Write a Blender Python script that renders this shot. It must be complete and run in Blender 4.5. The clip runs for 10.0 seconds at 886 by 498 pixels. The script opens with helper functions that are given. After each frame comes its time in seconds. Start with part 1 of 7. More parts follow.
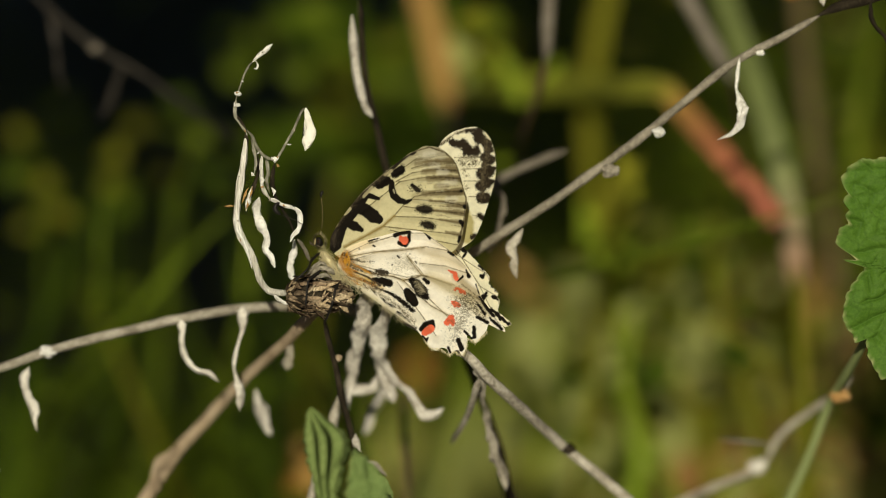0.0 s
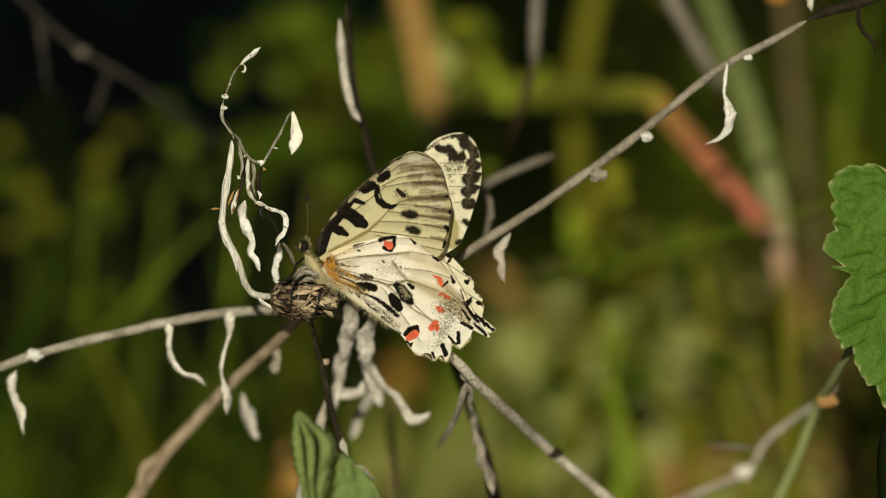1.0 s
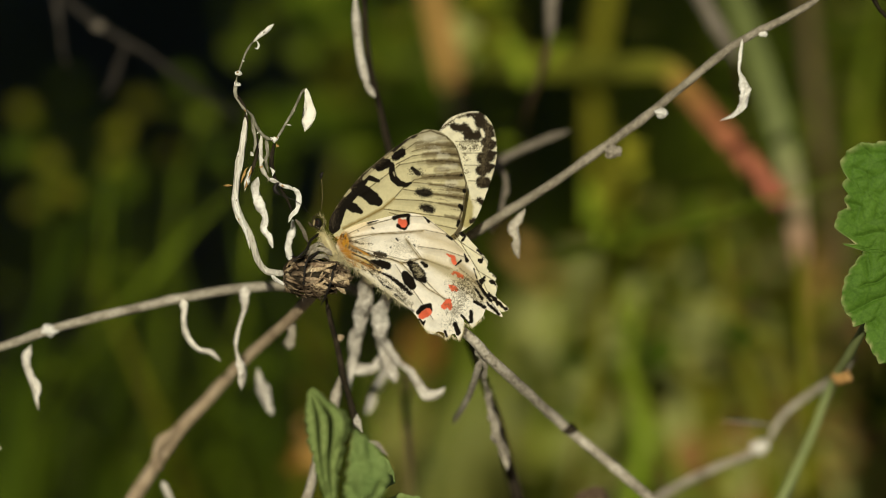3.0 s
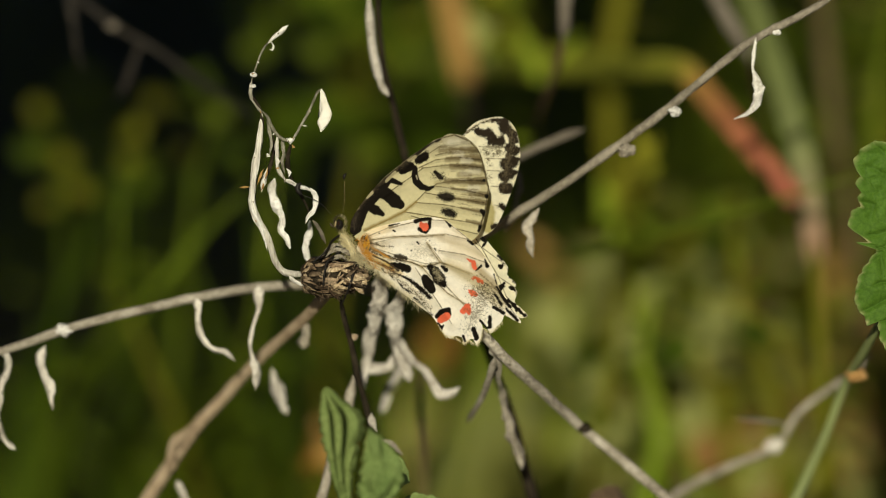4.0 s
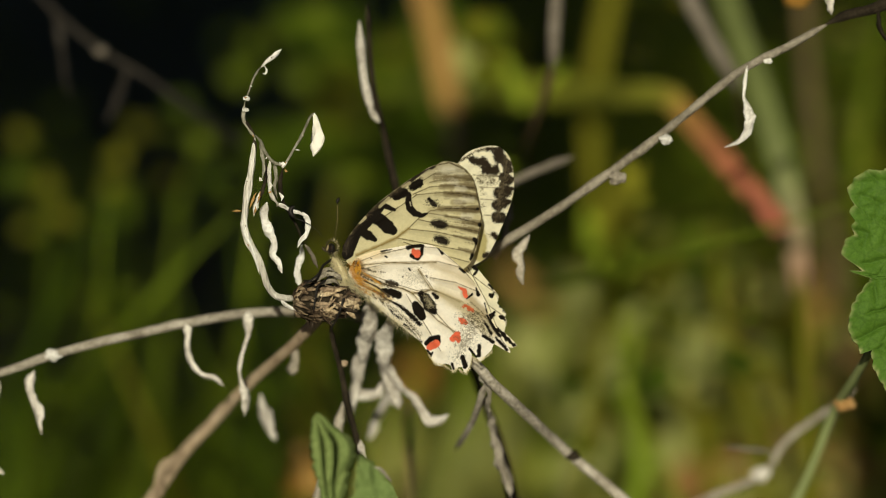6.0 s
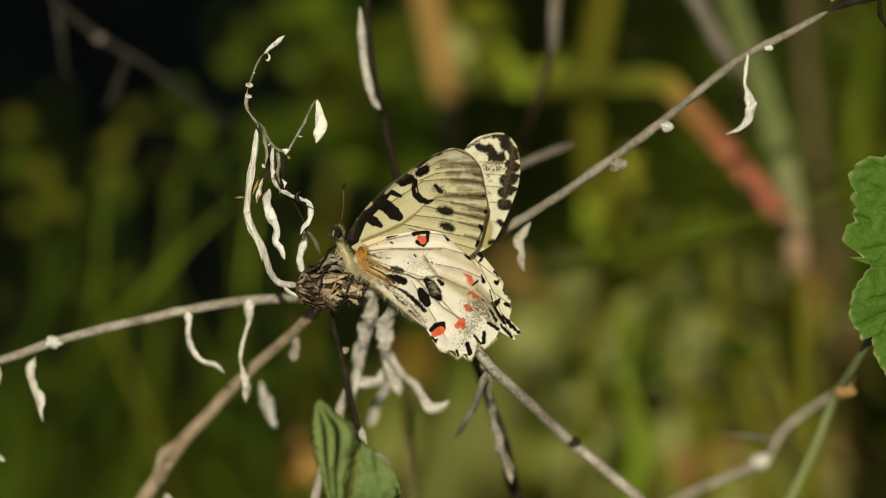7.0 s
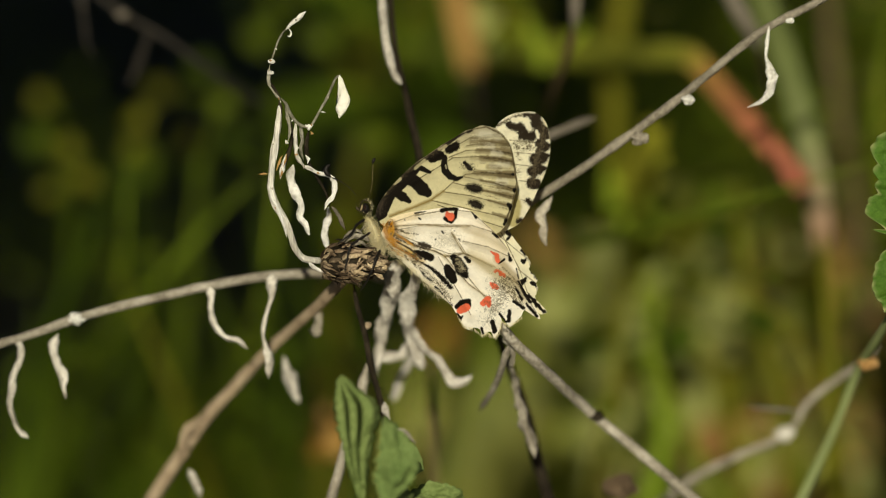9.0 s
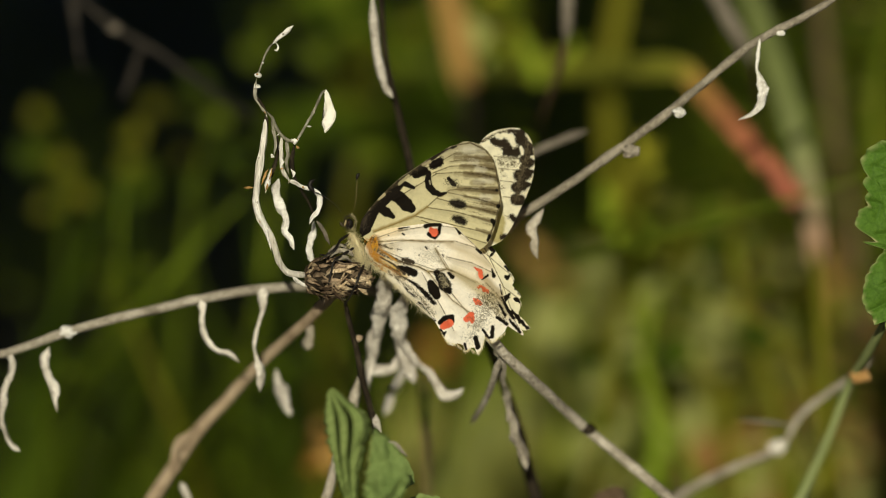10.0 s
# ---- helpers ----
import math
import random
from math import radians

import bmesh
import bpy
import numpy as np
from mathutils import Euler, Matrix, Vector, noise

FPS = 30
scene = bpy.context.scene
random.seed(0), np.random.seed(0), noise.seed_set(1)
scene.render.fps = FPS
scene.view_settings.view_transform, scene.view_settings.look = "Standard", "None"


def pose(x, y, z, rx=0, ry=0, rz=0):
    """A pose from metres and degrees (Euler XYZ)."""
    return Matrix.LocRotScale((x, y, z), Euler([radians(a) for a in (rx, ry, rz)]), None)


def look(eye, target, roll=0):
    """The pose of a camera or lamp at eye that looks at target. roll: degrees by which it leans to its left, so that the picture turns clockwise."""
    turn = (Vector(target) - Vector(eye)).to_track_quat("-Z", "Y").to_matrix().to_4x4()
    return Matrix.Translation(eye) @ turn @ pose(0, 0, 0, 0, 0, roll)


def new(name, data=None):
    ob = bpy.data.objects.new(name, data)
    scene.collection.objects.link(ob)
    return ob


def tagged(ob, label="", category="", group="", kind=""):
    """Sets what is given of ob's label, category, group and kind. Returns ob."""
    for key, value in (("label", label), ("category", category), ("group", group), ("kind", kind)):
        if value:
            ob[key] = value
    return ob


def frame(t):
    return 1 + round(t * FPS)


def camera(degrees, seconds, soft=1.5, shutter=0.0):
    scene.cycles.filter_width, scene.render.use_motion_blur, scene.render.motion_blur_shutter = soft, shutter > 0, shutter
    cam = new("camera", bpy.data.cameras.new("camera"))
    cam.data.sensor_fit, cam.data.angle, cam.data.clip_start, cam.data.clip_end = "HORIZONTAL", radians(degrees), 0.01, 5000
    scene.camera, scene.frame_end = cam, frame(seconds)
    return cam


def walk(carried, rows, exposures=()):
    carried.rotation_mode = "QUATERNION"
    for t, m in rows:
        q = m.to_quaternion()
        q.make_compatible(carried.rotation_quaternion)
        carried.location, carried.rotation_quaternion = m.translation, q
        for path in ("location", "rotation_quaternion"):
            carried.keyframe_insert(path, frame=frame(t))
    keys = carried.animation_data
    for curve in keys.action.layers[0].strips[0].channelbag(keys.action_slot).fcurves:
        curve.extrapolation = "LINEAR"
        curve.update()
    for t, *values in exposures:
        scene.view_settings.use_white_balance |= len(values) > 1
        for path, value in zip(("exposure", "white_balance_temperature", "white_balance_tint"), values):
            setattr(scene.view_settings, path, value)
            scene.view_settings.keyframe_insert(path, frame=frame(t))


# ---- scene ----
# The picture's own frame: x across, y away from the eye, z up, tipped 10 degrees down.
# The focal plane (y = 0) passes 1 m before the lens, 0.35 m above the ground.
BASE = pose(0, 0, 0.35, -10, 0, 0)
cam = camera(8.0723, 10.0, soft=1.0)
cam.data.dof.use_dof = True
cam.data.dof.focus_distance = 1.0
cam.data.dof.aperture_fstop = 5.4
cam.data.dof.aperture_blades = 0

# seconds, turn to the left, tilt up and lean, in degrees: a long lens held by hand
SWAY = [
    (0, -0.1222, 0.2575, -0.105),
    (0.2, -0.1614, 0.2965, -0.095),
    (0.5, -0.2515, 0.3281, -0.079),
    (0.7, -0.2100, 0.3864, -0.046),
    (1, -0.2346, 0.2934, 0.003),
    (1.2, -0.2740, 0.3449, 0.022),
    (1.5, -0.1588, 0.3931, 0.050),
    (1.7, 0.1070, 0.3513, -0.022),
    (2, 0.0702, 0.2022, -0.130),
    (2.2, 0.0461, 0.1672, -0.079),
    (3.3, -0.0534, 0.0672, 0.197),
    (3.5, 0.1019, 0.0860, 0.248),
    (3.7, 0.0339, 0.1617, 0.135),
    (4, 0.0224, 0.0688, -0.035),
    (4.2, -0.0376, 0.1388, -0.037),
    (4.5, -0.0354, 0.3675, -0.039),
    (4.7, 0.0147, 0.4008, 0.027),
    (5, 0.1168, 0.3742, 0.127),
    (5.2, 0.1827, 0.3780, 0.188),
    (5.5, 0.2061, 0.4362, 0.278),
    (5.7, 0.0622, 0.3274, 0.273),
    (6.8, -0.0748, 0.3111, 0.245),
    (7, -0.0495, 0.1939, 0.240),
    (7.2, -0.0477, 0.1849, 0.228),
    (7.5, 0.0850, 0.1148, 0.209),
    (7.7, -0.0400, 0.0435, 0.124),
    (8, -0.0000, 0.0003, -0.002),
    (8.2, -0.0968, -0.1102, -0.001),
    (8.5, 0.1357, 0.0463, 0.002),
    (8.7, 0.0432, -0.0047, -0.020),
    (9, 0.1489, -0.0379, -0.052),
    (9.2, -0.0199, 0.1727, -0.063),
    (9.5, -0.0392, 0.1463, -0.078),
    (9.7, 0.1174, 0.1169, -0.088),
    (10, 0.0649, 0.0780, -0.103),
]
# seconds, millimetres by which the eye drifts across and up; the lens stays on the same spot of the focal plane
DRIFT = [(0, 6.5, -0.5), (0.5, 7.0, -1.5), (1, 3.5, -3.3), (1.5, 3.0, -2.8), (2, 5.5, 1.2), (3.3, 9.8, 1.5), (3.5, 8.5, 1.8), (4, 10.6, 2.2), (4.5, 10.2, 2.7),
         (5, 7.2, 2.2), (5.5, 0.4, 2.2), (5.7, 0.8, 1.2), (7, -4.8, 0.6), (7.5, -4.0, 0.2), (8, -0.4, 0.2), (8.5, 0.4, 1.0), (9, -0.6, 1.8), (9.5, 1.5, 0.4), (10, 4.4, -0.9)]


def sight(t, left, up, lean):
    """The camera's pose: the eye drifts by a few millimetres, and the turn makes up for it."""
    x, z = (float(np.interp(t, [r[0] for r in DRIFT], [r[k] for r in DRIFT])) / 1000 for k in (1, 2))
    return BASE @ pose(x, -1, z, 90 + up - math.degrees(z), 0, left + math.degrees(x)) @ pose(0, 0, 0, 0, 0, lean)


walk(cam, [(t, sight(t, left, up, lean)) for t, left, up, lean in SWAY])

# ---- light ----
SUN = Vector((-0.055, -0.925, 0.375)).normalized()
world = bpy.data.worlds.new("sky")
scene.world = world
world.use_nodes = True
sky = world.node_tree.nodes.new("ShaderNodeTexSky")
sky.sky_type, sky.sun_disc = "NISHITA", False
sky.sun_elevation = math.asin(SUN.z)
sky.sun_rotation = math.atan2(SUN.x, SUN.y)
back = world.node_tree.nodes["Background"]
back.inputs["Strength"].default_value = 0.035
world.node_tree.links.new(sky.outputs[0], back.inputs["Color"])
sun = new("sun", bpy.data.lights.new("sun", "SUN"))
sun.data.energy, sun.data.angle, sun.data.color = 4.6, radians(0.6), (1.0, 0.93, 0.685)
sun.matrix_world = look(SUN * 5, (0, 0, 0))
scene.view_settings.exposure = 0.0


# ---- tools ----
def at(x, z, d):
    """A place from millimetres across and up, as they show on the focal plane, and millimetres behind it."""
    k = 1 + d / 1000
    return BASE @ Vector((x * k / 1000, d / 1000, z * k / 1000))


def path(points):
    return [at(*p) for p in points]


def mesh_from(name, verts, faces, material, smooth=True):
    me = bpy.data.meshes.new(name)
    me.from_pydata(verts, [], faces)
    me.materials.append(material)
    if smooth:
        me.polygons.foreach_set("use_smooth", np.ones(len(me.polygons), dtype=bool))
    me.update()
    return me


def thing(name, where, label, category, group="", kind=""):
    """An Empty that parents the parts of a thing."""
    ob = new(name)
    ob.empty_display_size = 0.005
    ob.matrix_world = where
    return tagged(ob, label, category, group, kind)


def part(name, me, parent, label=""):
    """Links a mesh built in the world's space as one part under a thing or part."""
    ob = new(name, me)
    up, m = parent, Matrix.Identity(4)
    while up:
        m = up.matrix_basis @ m
        up = up.parent
    me.transform(m.inverted())
    ob.parent = parent
    return tagged(ob, label)


def smooth_line(points, step):
    """A Catmull-Rom line through the points, about one point each step metres; points may carry further numbers."""
    p = np.array([tuple(q) for q in points], float)
    if len(p) < 3:
        n = max(2, int(np.linalg.norm(p[1, :3] - p[0, :3]) / step))
        return np.array([p[0] + (p[1] - p[0]) * i / n for i in range(n + 1)])
    gap = np.maximum(np.linalg.norm(np.diff(p[:, :3], axis=0), axis=1), 1e-7)
    slope = np.diff(p, axis=0) / gap[:, None]
    m = np.empty_like(p)
    m[0], m[-1] = slope[0], slope[-1]
    m[1:-1] = (slope[:-1] * gap[1:, None] + slope[1:] * gap[:-1, None]) / (gap[1:] + gap[:-1])[:, None]
    out = []
    for i in range(len(p) - 1):
        n = max(2, int(gap[i] / step))
        for t in np.arange(n) / n:
            out.append(p[i] * (2 * t ** 3 - 3 * t * t + 1) + p[i + 1] * (3 * t * t - 2 * t ** 3)
                       + gap[i] * (m[i] * (t ** 3 - 2 * t * t + t) + m[i + 1] * (t ** 3 - t * t)))
    out.append(p[-1])
    return np.array(out)


def tube(points, radii, sides=10, step=0.0008, rough=0.12, flat=1.0, twist=0.0, seed=0, taper_ends=True, wobble=0.0):
    """Verts and faces of a knobbly, tapering tube; flat < 1 presses it into a strip, twist turns the strip, in radians per cm."""
    rr = np.interp(np.linspace(0, 1, len(points)), np.linspace(0, 1, len(radii)), radii)
    line = smooth_line([(*p, r) for p, r in zip(points, rr)], step)
    c, r = line[:, :3], np.maximum(line[:, 3], 1e-5)
    n = len(c)
    if wobble:
        r = r * np.array([1 + 0.4 * min(1.0, twist) * noise.noise(Vector((i * step * 800, seed, 0))) for i in range(n)])
        c = np.array([p + np.array(noise.noise_vector(Vector(p) * 260 + Vector((seed, 0, 0)))) * wobble * min(1, i / 4) for i, p in enumerate(c)])
    tan = np.gradient(c, axis=0)
    tan /= np.linalg.norm(tan, axis=1)[:, None] + 1e-12
    u = np.cross(tan[0], (0.2, 1, 0.1))
    u /= np.linalg.norm(u)
    verts, faces, run = [], [], 0.0
    rng = random.Random(seed)
    off = Vector((rng.random() * 50, rng.random() * 50, rng.random() * 50))
    scale = 1 / max(float(np.mean(r)) * 2.2, 1e-4)
    for i in range(n):
        u = u - tan[i] * (u @ tan[i])
        u /= np.linalg.norm(u) + 1e-12
        v = np.cross(tan[i], u)
        if i:
            run += float(np.linalg.norm(c[i] - c[i - 1]))
        a0 = twist * run * 100
        ends = 1.0
        if taper_ends:
            ends = min(1.0, 0.25 + 0.75 * min(i, n - 1 - i) / 2.0)
        for k in range(sides):
            a = 2 * math.pi * k / sides
            x, y = math.cos(a), math.sin(a) * flat
            x, y = x * math.cos(a0) - y * math.sin(a0), x * math.sin(a0) + y * math.cos(a0)
            # long ridges and a finer crinkle
            s = Vector((math.cos(a) * 1.1, math.sin(a) * 1.1, run * scale * 0.5)) + off
            w = 1 + rough * (1.5 * noise.noise(s) + 0.7 * noise.noise(Vector((s.x * 2.3, s.y * 2.3, s.z * 3.1)))) if rough else 1
            verts.append(tuple(c[i] + (u * x + v * y) * r[i] * w * ends))
    for i in range(n - 1):
        for k in range(sides):
            a, b = i * sides + k, i * sides + (k + 1) % sides
            faces.append((a, b, b + sides, a + sides))
    faces.append(tuple(range(sides))[::-1])
    faces.append(tuple(range((n - 1) * sides, n * sides)))
    return verts, faces


def joined(pieces):
    verts, faces = [], []
    for v, f in pieces:
        o = len(verts)
        verts += v
        faces += [tuple(i + o for i in q) for q in f]
    return verts, faces


# ---- materials ----
def material(name, rough=0.7):
    m = bpy.data.materials.new(name)
    m.use_nodes = True
    nt = m.node_tree
    b = nt.nodes["Principled BSDF"]
    b.inputs["Roughness"].default_value = rough
    b.inputs["Specular IOR Level"].default_value = 0.3
    return m, nt, b


def tex(nt, scale, detail=4, stretch=None, rough=0.6):
    """A noise in metres: scale is features per metre; stretch draws it out."""
    co = nt.nodes.new("ShaderNodeTexCoord")
    mp = nt.nodes.new("ShaderNodeMapping")
    mp.inputs["Scale"].default_value = stretch or (1, 1, 1)
    nz = nt.nodes.new("ShaderNodeTexNoise")
    nz.inputs["Scale"].default_value, nz.inputs["Detail"].default_value, nz.inputs["Roughness"].default_value = scale, detail, rough
    nt.links.new(co.outputs["Object"], mp.inputs[0])
    nt.links.new(mp.outputs[0], nz.inputs["Vector"])
    return nz.outputs["Fac"]


def ramp(nt, fac, stops):
    r = nt.nodes.new("ShaderNodeValToRGB")
    e = r.color_ramp.elements
    while len(e) < len(stops):
        e.new(0.5)
    for s, (p, c) in zip(e, stops):
        s.position, s.color = p, (*c, 1)
    nt.links.new(fac, r.inputs[0])
    return r.outputs[0]


def mix(nt, fac, a, b, how="MIX"):
    n = nt.nodes.new("ShaderNodeMix")
    n.data_type, n.blend_type = "RGBA", how
    for value, i in ((fac, 0), (a, 6), (b, 7)):
        if hasattr(value, "is_linked"):
            nt.links.new(value, n.inputs[i])
        else:
            n.inputs[i].default_value = (*value, 1) if i else value
    return n.outputs[2]


def bump(nt, b, height, strength, distance):
    n = nt.nodes.new("ShaderNodeBump")
    n.inputs["Strength"].default_value, n.inputs["Distance"].default_value = strength, distance
    nt.links.new(height, n.inputs["Height"])
    nt.links.new(n.outputs[0], b.inputs["Normal"])


def thin(nt, b, colour, share):
    """Lets part of the light through a thin sheet."""
    t = nt.nodes.new("ShaderNodeBsdfTranslucent")
    s = nt.nodes.new("ShaderNodeMixShader")
    s.inputs[0].default_value = share
    nt.links.new(colour, t.inputs["Color"])
    nt.links.new(b.outputs[0], s.inputs[1])
    nt.links.new(t.outputs[0], s.inputs[2])
    nt.links.new(s.outputs[0], nt.nodes["Material Output"].inputs[0])


def dry_material(name, dark, mid, light, fine=2500.0, rough=0.85, vary=0.1, stretch=None):
    m, nt, b = material(name, rough)
    b.inputs["Specular IOR Level"].default_value = 0.08
    f = tex(nt, fine, 5, stretch)
    g = tex(nt, fine / 7, 3, stretch)
    col = mix(nt, 0.45, ramp(nt, f, [(0.25, dark), (0.5, mid), (0.75, light)]), ramp(nt, g, [(0.34, dark), (0.5, mid), (0.64, light)]))
    info = nt.nodes.new("ShaderNodeObjectInfo")
    hue = nt.nodes.new("ShaderNodeHueSaturation")
    r = nt.nodes.new("ShaderNodeMapRange")
    r.inputs["To Min"].default_value, r.inputs["To Max"].default_value = 1 - vary, 1 + vary
    nt.links.new(info.outputs["Random"], r.inputs["Value"])
    nt.links.new(r.outputs[0], hue.inputs["Value"])
    nt.links.new(col, hue.inputs["Color"])
    nt.links.new(hue.outputs[0], b.inputs["Base Color"])
    bump(nt, b, f, 1.0, 0.0006)
    return m


STEM = dry_material("dry_stem", (0.09, 0.075, 0.055), (0.285, 0.255, 0.21), (0.52, 0.48, 0.42), 1500.0)
TWIG = dry_material("grey_twig", (0.045, 0.042, 0.030), (0.19, 0.18, 0.14), (0.46, 0.44, 0.38), 1500.0)
DULLSTEM = dry_material("dull_dry_stem", (0.09, 0.078, 0.060), (0.215, 0.19, 0.152), (0.36, 0.325, 0.27), 1800.0)
TAN = dry_material("tan_stem", (0.20, 0.145, 0.095), (0.36, 0.275, 0.19), (0.46, 0.37, 0.27))
PALE = dry_material("pale_dry_leaf", (0.26, 0.235, 0.20), (0.70, 0.685, 0.66), (0.90, 0.895, 0.89), 1800.0)
HUSK = dry_material("white_husk", (0.55, 0.53, 0.47), (0.74, 0.72, 0.66), (0.84, 0.82, 0.77), 900.0, 0.8, 0.05)
FIBRE = dry_material("fibrous_stalk", (0.09, 0.075, 0.058), (0.47, 0.445, 0.40), (0.85, 0.83, 0.79), 2600.0, stretch=(1, 1, 0.12))
WEATHERED = dry_material("weathered_dry_leaf", (0.15, 0.125, 0.10), (0.51, 0.475, 0.43), (0.80, 0.77, 0.72), 1500.0)
# very dark brown; on some stems it also stands for their shade
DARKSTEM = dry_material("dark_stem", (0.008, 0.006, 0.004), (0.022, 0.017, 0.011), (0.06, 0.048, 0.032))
GREYFAR = dry_material("grey_stem", (0.08, 0.068, 0.054), (0.145, 0.125, 0.102), (0.24, 0.21, 0.175), 1200.0)
BRACT = dry_material("dry_bract", (0.008, 0.005, 0.003), (0.105, 0.070, 0.044), (0.42, 0.32, 0.22), 2200.0, 0.8, 0.75)
CHAFF = dry_material("torn_chaff", (0.09, 0.060, 0.036), (0.38, 0.285, 0.18), (0.78, 0.66, 0.48), 2600.0, 0.8, 0.45)
GREYBRACT = dry_material("grey_bract", (0.035, 0.030, 0.022), (0.16, 0.14, 0.11), (0.36, 0.33, 0.27), 2200.0, 0.85, 0.3)
# darkened grey that carries the shade on the far stem
SHADOWSTEM = dry_material("shade_toned_grey_stem", (0.014, 0.012, 0.010), (0.032, 0.028, 0.024), (0.055, 0.049, 0.043), 1200.0)
FLAKE = dry_material("rusty_flake", (0.16, 0.07, 0.02), (0.42, 0.24, 0.09), (0.62, 0.40, 0.18))
ORANGE = dry_material("orange_dry_leaf", (0.20, 0.09, 0.014), (0.40, 0.20, 0.035), (0.52, 0.29, 0.07))


def leaf_material(name, dark, light, share=0.3, fine=900.0, rough=0.7, relief=0.5, gloss=0.03):
    m, nt, b = material(name, rough)
    b.inputs["Specular IOR Level"].default_value = gloss
    f, g = tex(nt, fine, 5), tex(nt, fine / 8, 3)
    info = nt.nodes.new("ShaderNodeObjectInfo")
    geo = nt.nodes.new("ShaderNodeNewGeometry")
    col = mix(nt, 0.5, ramp(nt, f, [(0.3, dark), (0.7, light)]), ramp(nt, g, [(0.3, dark), (0.7, light)]))
    hue = nt.nodes.new("ShaderNodeHueSaturation")
    for out, key, low, high in ((info.outputs["Random"], "Hue", 0.49, 0.51), (geo.outputs["Random Per Island"], "Value", 0.65, 1.35)):
        r = nt.nodes.new("ShaderNodeMapRange")
        r.inputs["To Min"].default_value, r.inputs["To Max"].default_value = low, high
        nt.links.new(out, r.inputs["Value"])
        nt.links.new(r.outputs[0], hue.inputs[key])
    nt.links.new(col, hue.inputs["Color"])
    nt.links.new(hue.outputs[0], b.inputs["Base Color"])
    bump(nt, b, f, relief, 0.0004)
    thin(nt, b, hue.outputs[0], share)
    return m


GRASS = leaf_material("grass_green", (0.055, 0.090, 0.006), (0.13, 0.175, 0.014), 0.35, 150.0)
OLIVE = leaf_material("olive_grass", (0.092, 0.095, 0.007), (0.19, 0.183, 0.017), 0.35, 150.0)
# half shade is put into this dimmed copy of the grass green
GREENSHADED = leaf_material("green_toned_for_shade", (0.026, 0.047, 0.003), (0.062, 0.094, 0.007), 0.3, 150.0)
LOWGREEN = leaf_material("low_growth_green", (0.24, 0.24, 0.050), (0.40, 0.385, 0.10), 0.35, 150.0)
BLUEGREEN = leaf_material("blue_green_blade", (0.065, 0.085, 0.030), (0.125, 0.15, 0.060), 0.3, 150.0)
TANBLADE = leaf_material("tan_blade", (0.24, 0.14, 0.042), (0.40, 0.245, 0.08), 0.3, 150.0)
BROWNBLADE = leaf_material("brown_blade", (0.075, 0.054, 0.028), (0.135, 0.097, 0.051), 0.2, 150.0)
# leaf green near black: part of the backdrop's shade is in this colour
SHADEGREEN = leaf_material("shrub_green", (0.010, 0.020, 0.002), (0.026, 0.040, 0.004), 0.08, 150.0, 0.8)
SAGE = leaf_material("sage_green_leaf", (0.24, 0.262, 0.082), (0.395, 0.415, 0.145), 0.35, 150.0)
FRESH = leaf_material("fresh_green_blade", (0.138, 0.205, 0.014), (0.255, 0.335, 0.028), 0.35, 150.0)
HERB = leaf_material("herb_leaf", (0.095, 0.145, 0.038), (0.225, 0.285, 0.100), 0.2, 1600.0, 0.6, 0.8, 0.1)


def soil_material():
    m, nt, b = material("soil", 0.95)
    f, g = tex(nt, 60.0, 8), tex(nt, 4.0, 4)
    # soil held very dark, so the ground's shade is partly its colour
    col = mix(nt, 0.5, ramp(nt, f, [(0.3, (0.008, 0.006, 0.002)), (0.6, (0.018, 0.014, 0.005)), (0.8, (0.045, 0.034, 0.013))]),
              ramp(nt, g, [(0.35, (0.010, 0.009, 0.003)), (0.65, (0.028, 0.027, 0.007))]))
    nt.links.new(col, b.inputs["Base Color"])
    bump(nt, b, f, 0.8, 0.01)
    return m


SOIL = soil_material()


def wing_material():
    m, nt, b = material("wing_scales", 0.7)
    a = nt.nodes.new("ShaderNodeVertexColor")
    a.layer_name = "pigment"
    f = tex(nt, 9000.0, 3)
    col = mix(nt, 1.0, a.outputs[0], ramp(nt, f, [(0.2, (0.88, 0.88, 0.86)), (0.6, (1, 1, 1))]), "MULTIPLY")
    nt.links.new(col, b.inputs["Base Color"])
    b.inputs["Specular IOR Level"].default_value = 0.04
    bump(nt, b, f, 0.25, 0.0001)
    glow = mix(nt, 1.0, col, (1.0, 0.86, 0.45), "MULTIPLY")
    thin(nt, b, glow, 0.36)
    return m


WING = wing_material()


def plain(name, colour, rough=0.5, gloss=0.3):
    m, nt, b = material(name, rough)
    b.inputs["Specular IOR Level"].default_value = gloss
    f = tex(nt, 4000.0, 3)
    dark = tuple(c * 0.6 for c in colour)
    nt.links.new(ramp(nt, f, [(0.3, dark), (0.7, colour)]), b.inputs["Base Color"])
    return m


CHITIN = plain("black_chitin", (0.012, 0.010, 0.009), 0.5, 0.15)
EYE = plain("eye", (0.022, 0.010, 0.006), 0.15)
# near-black green: the leaf's shade on the stalk is in this colour
SHADYSTALK = plain("shade_toned_stalk", (0.008, 0.013, 0.004), 0.9, 0.02)
FUR = plain("cream_fur", (0.95, 0.86, 0.56), 0.8)
thin(FUR.node_tree, FUR.node_tree.nodes["Principled BSDF"], FUR.node_tree.nodes["Color Ramp"].outputs[0], 0.4)
RUSTFUR = plain("rust_fur", (0.58, 0.23, 0.012), 0.8)
DARKFUR = plain("dark_fur", (0.05, 0.038, 0.02), 0.8)
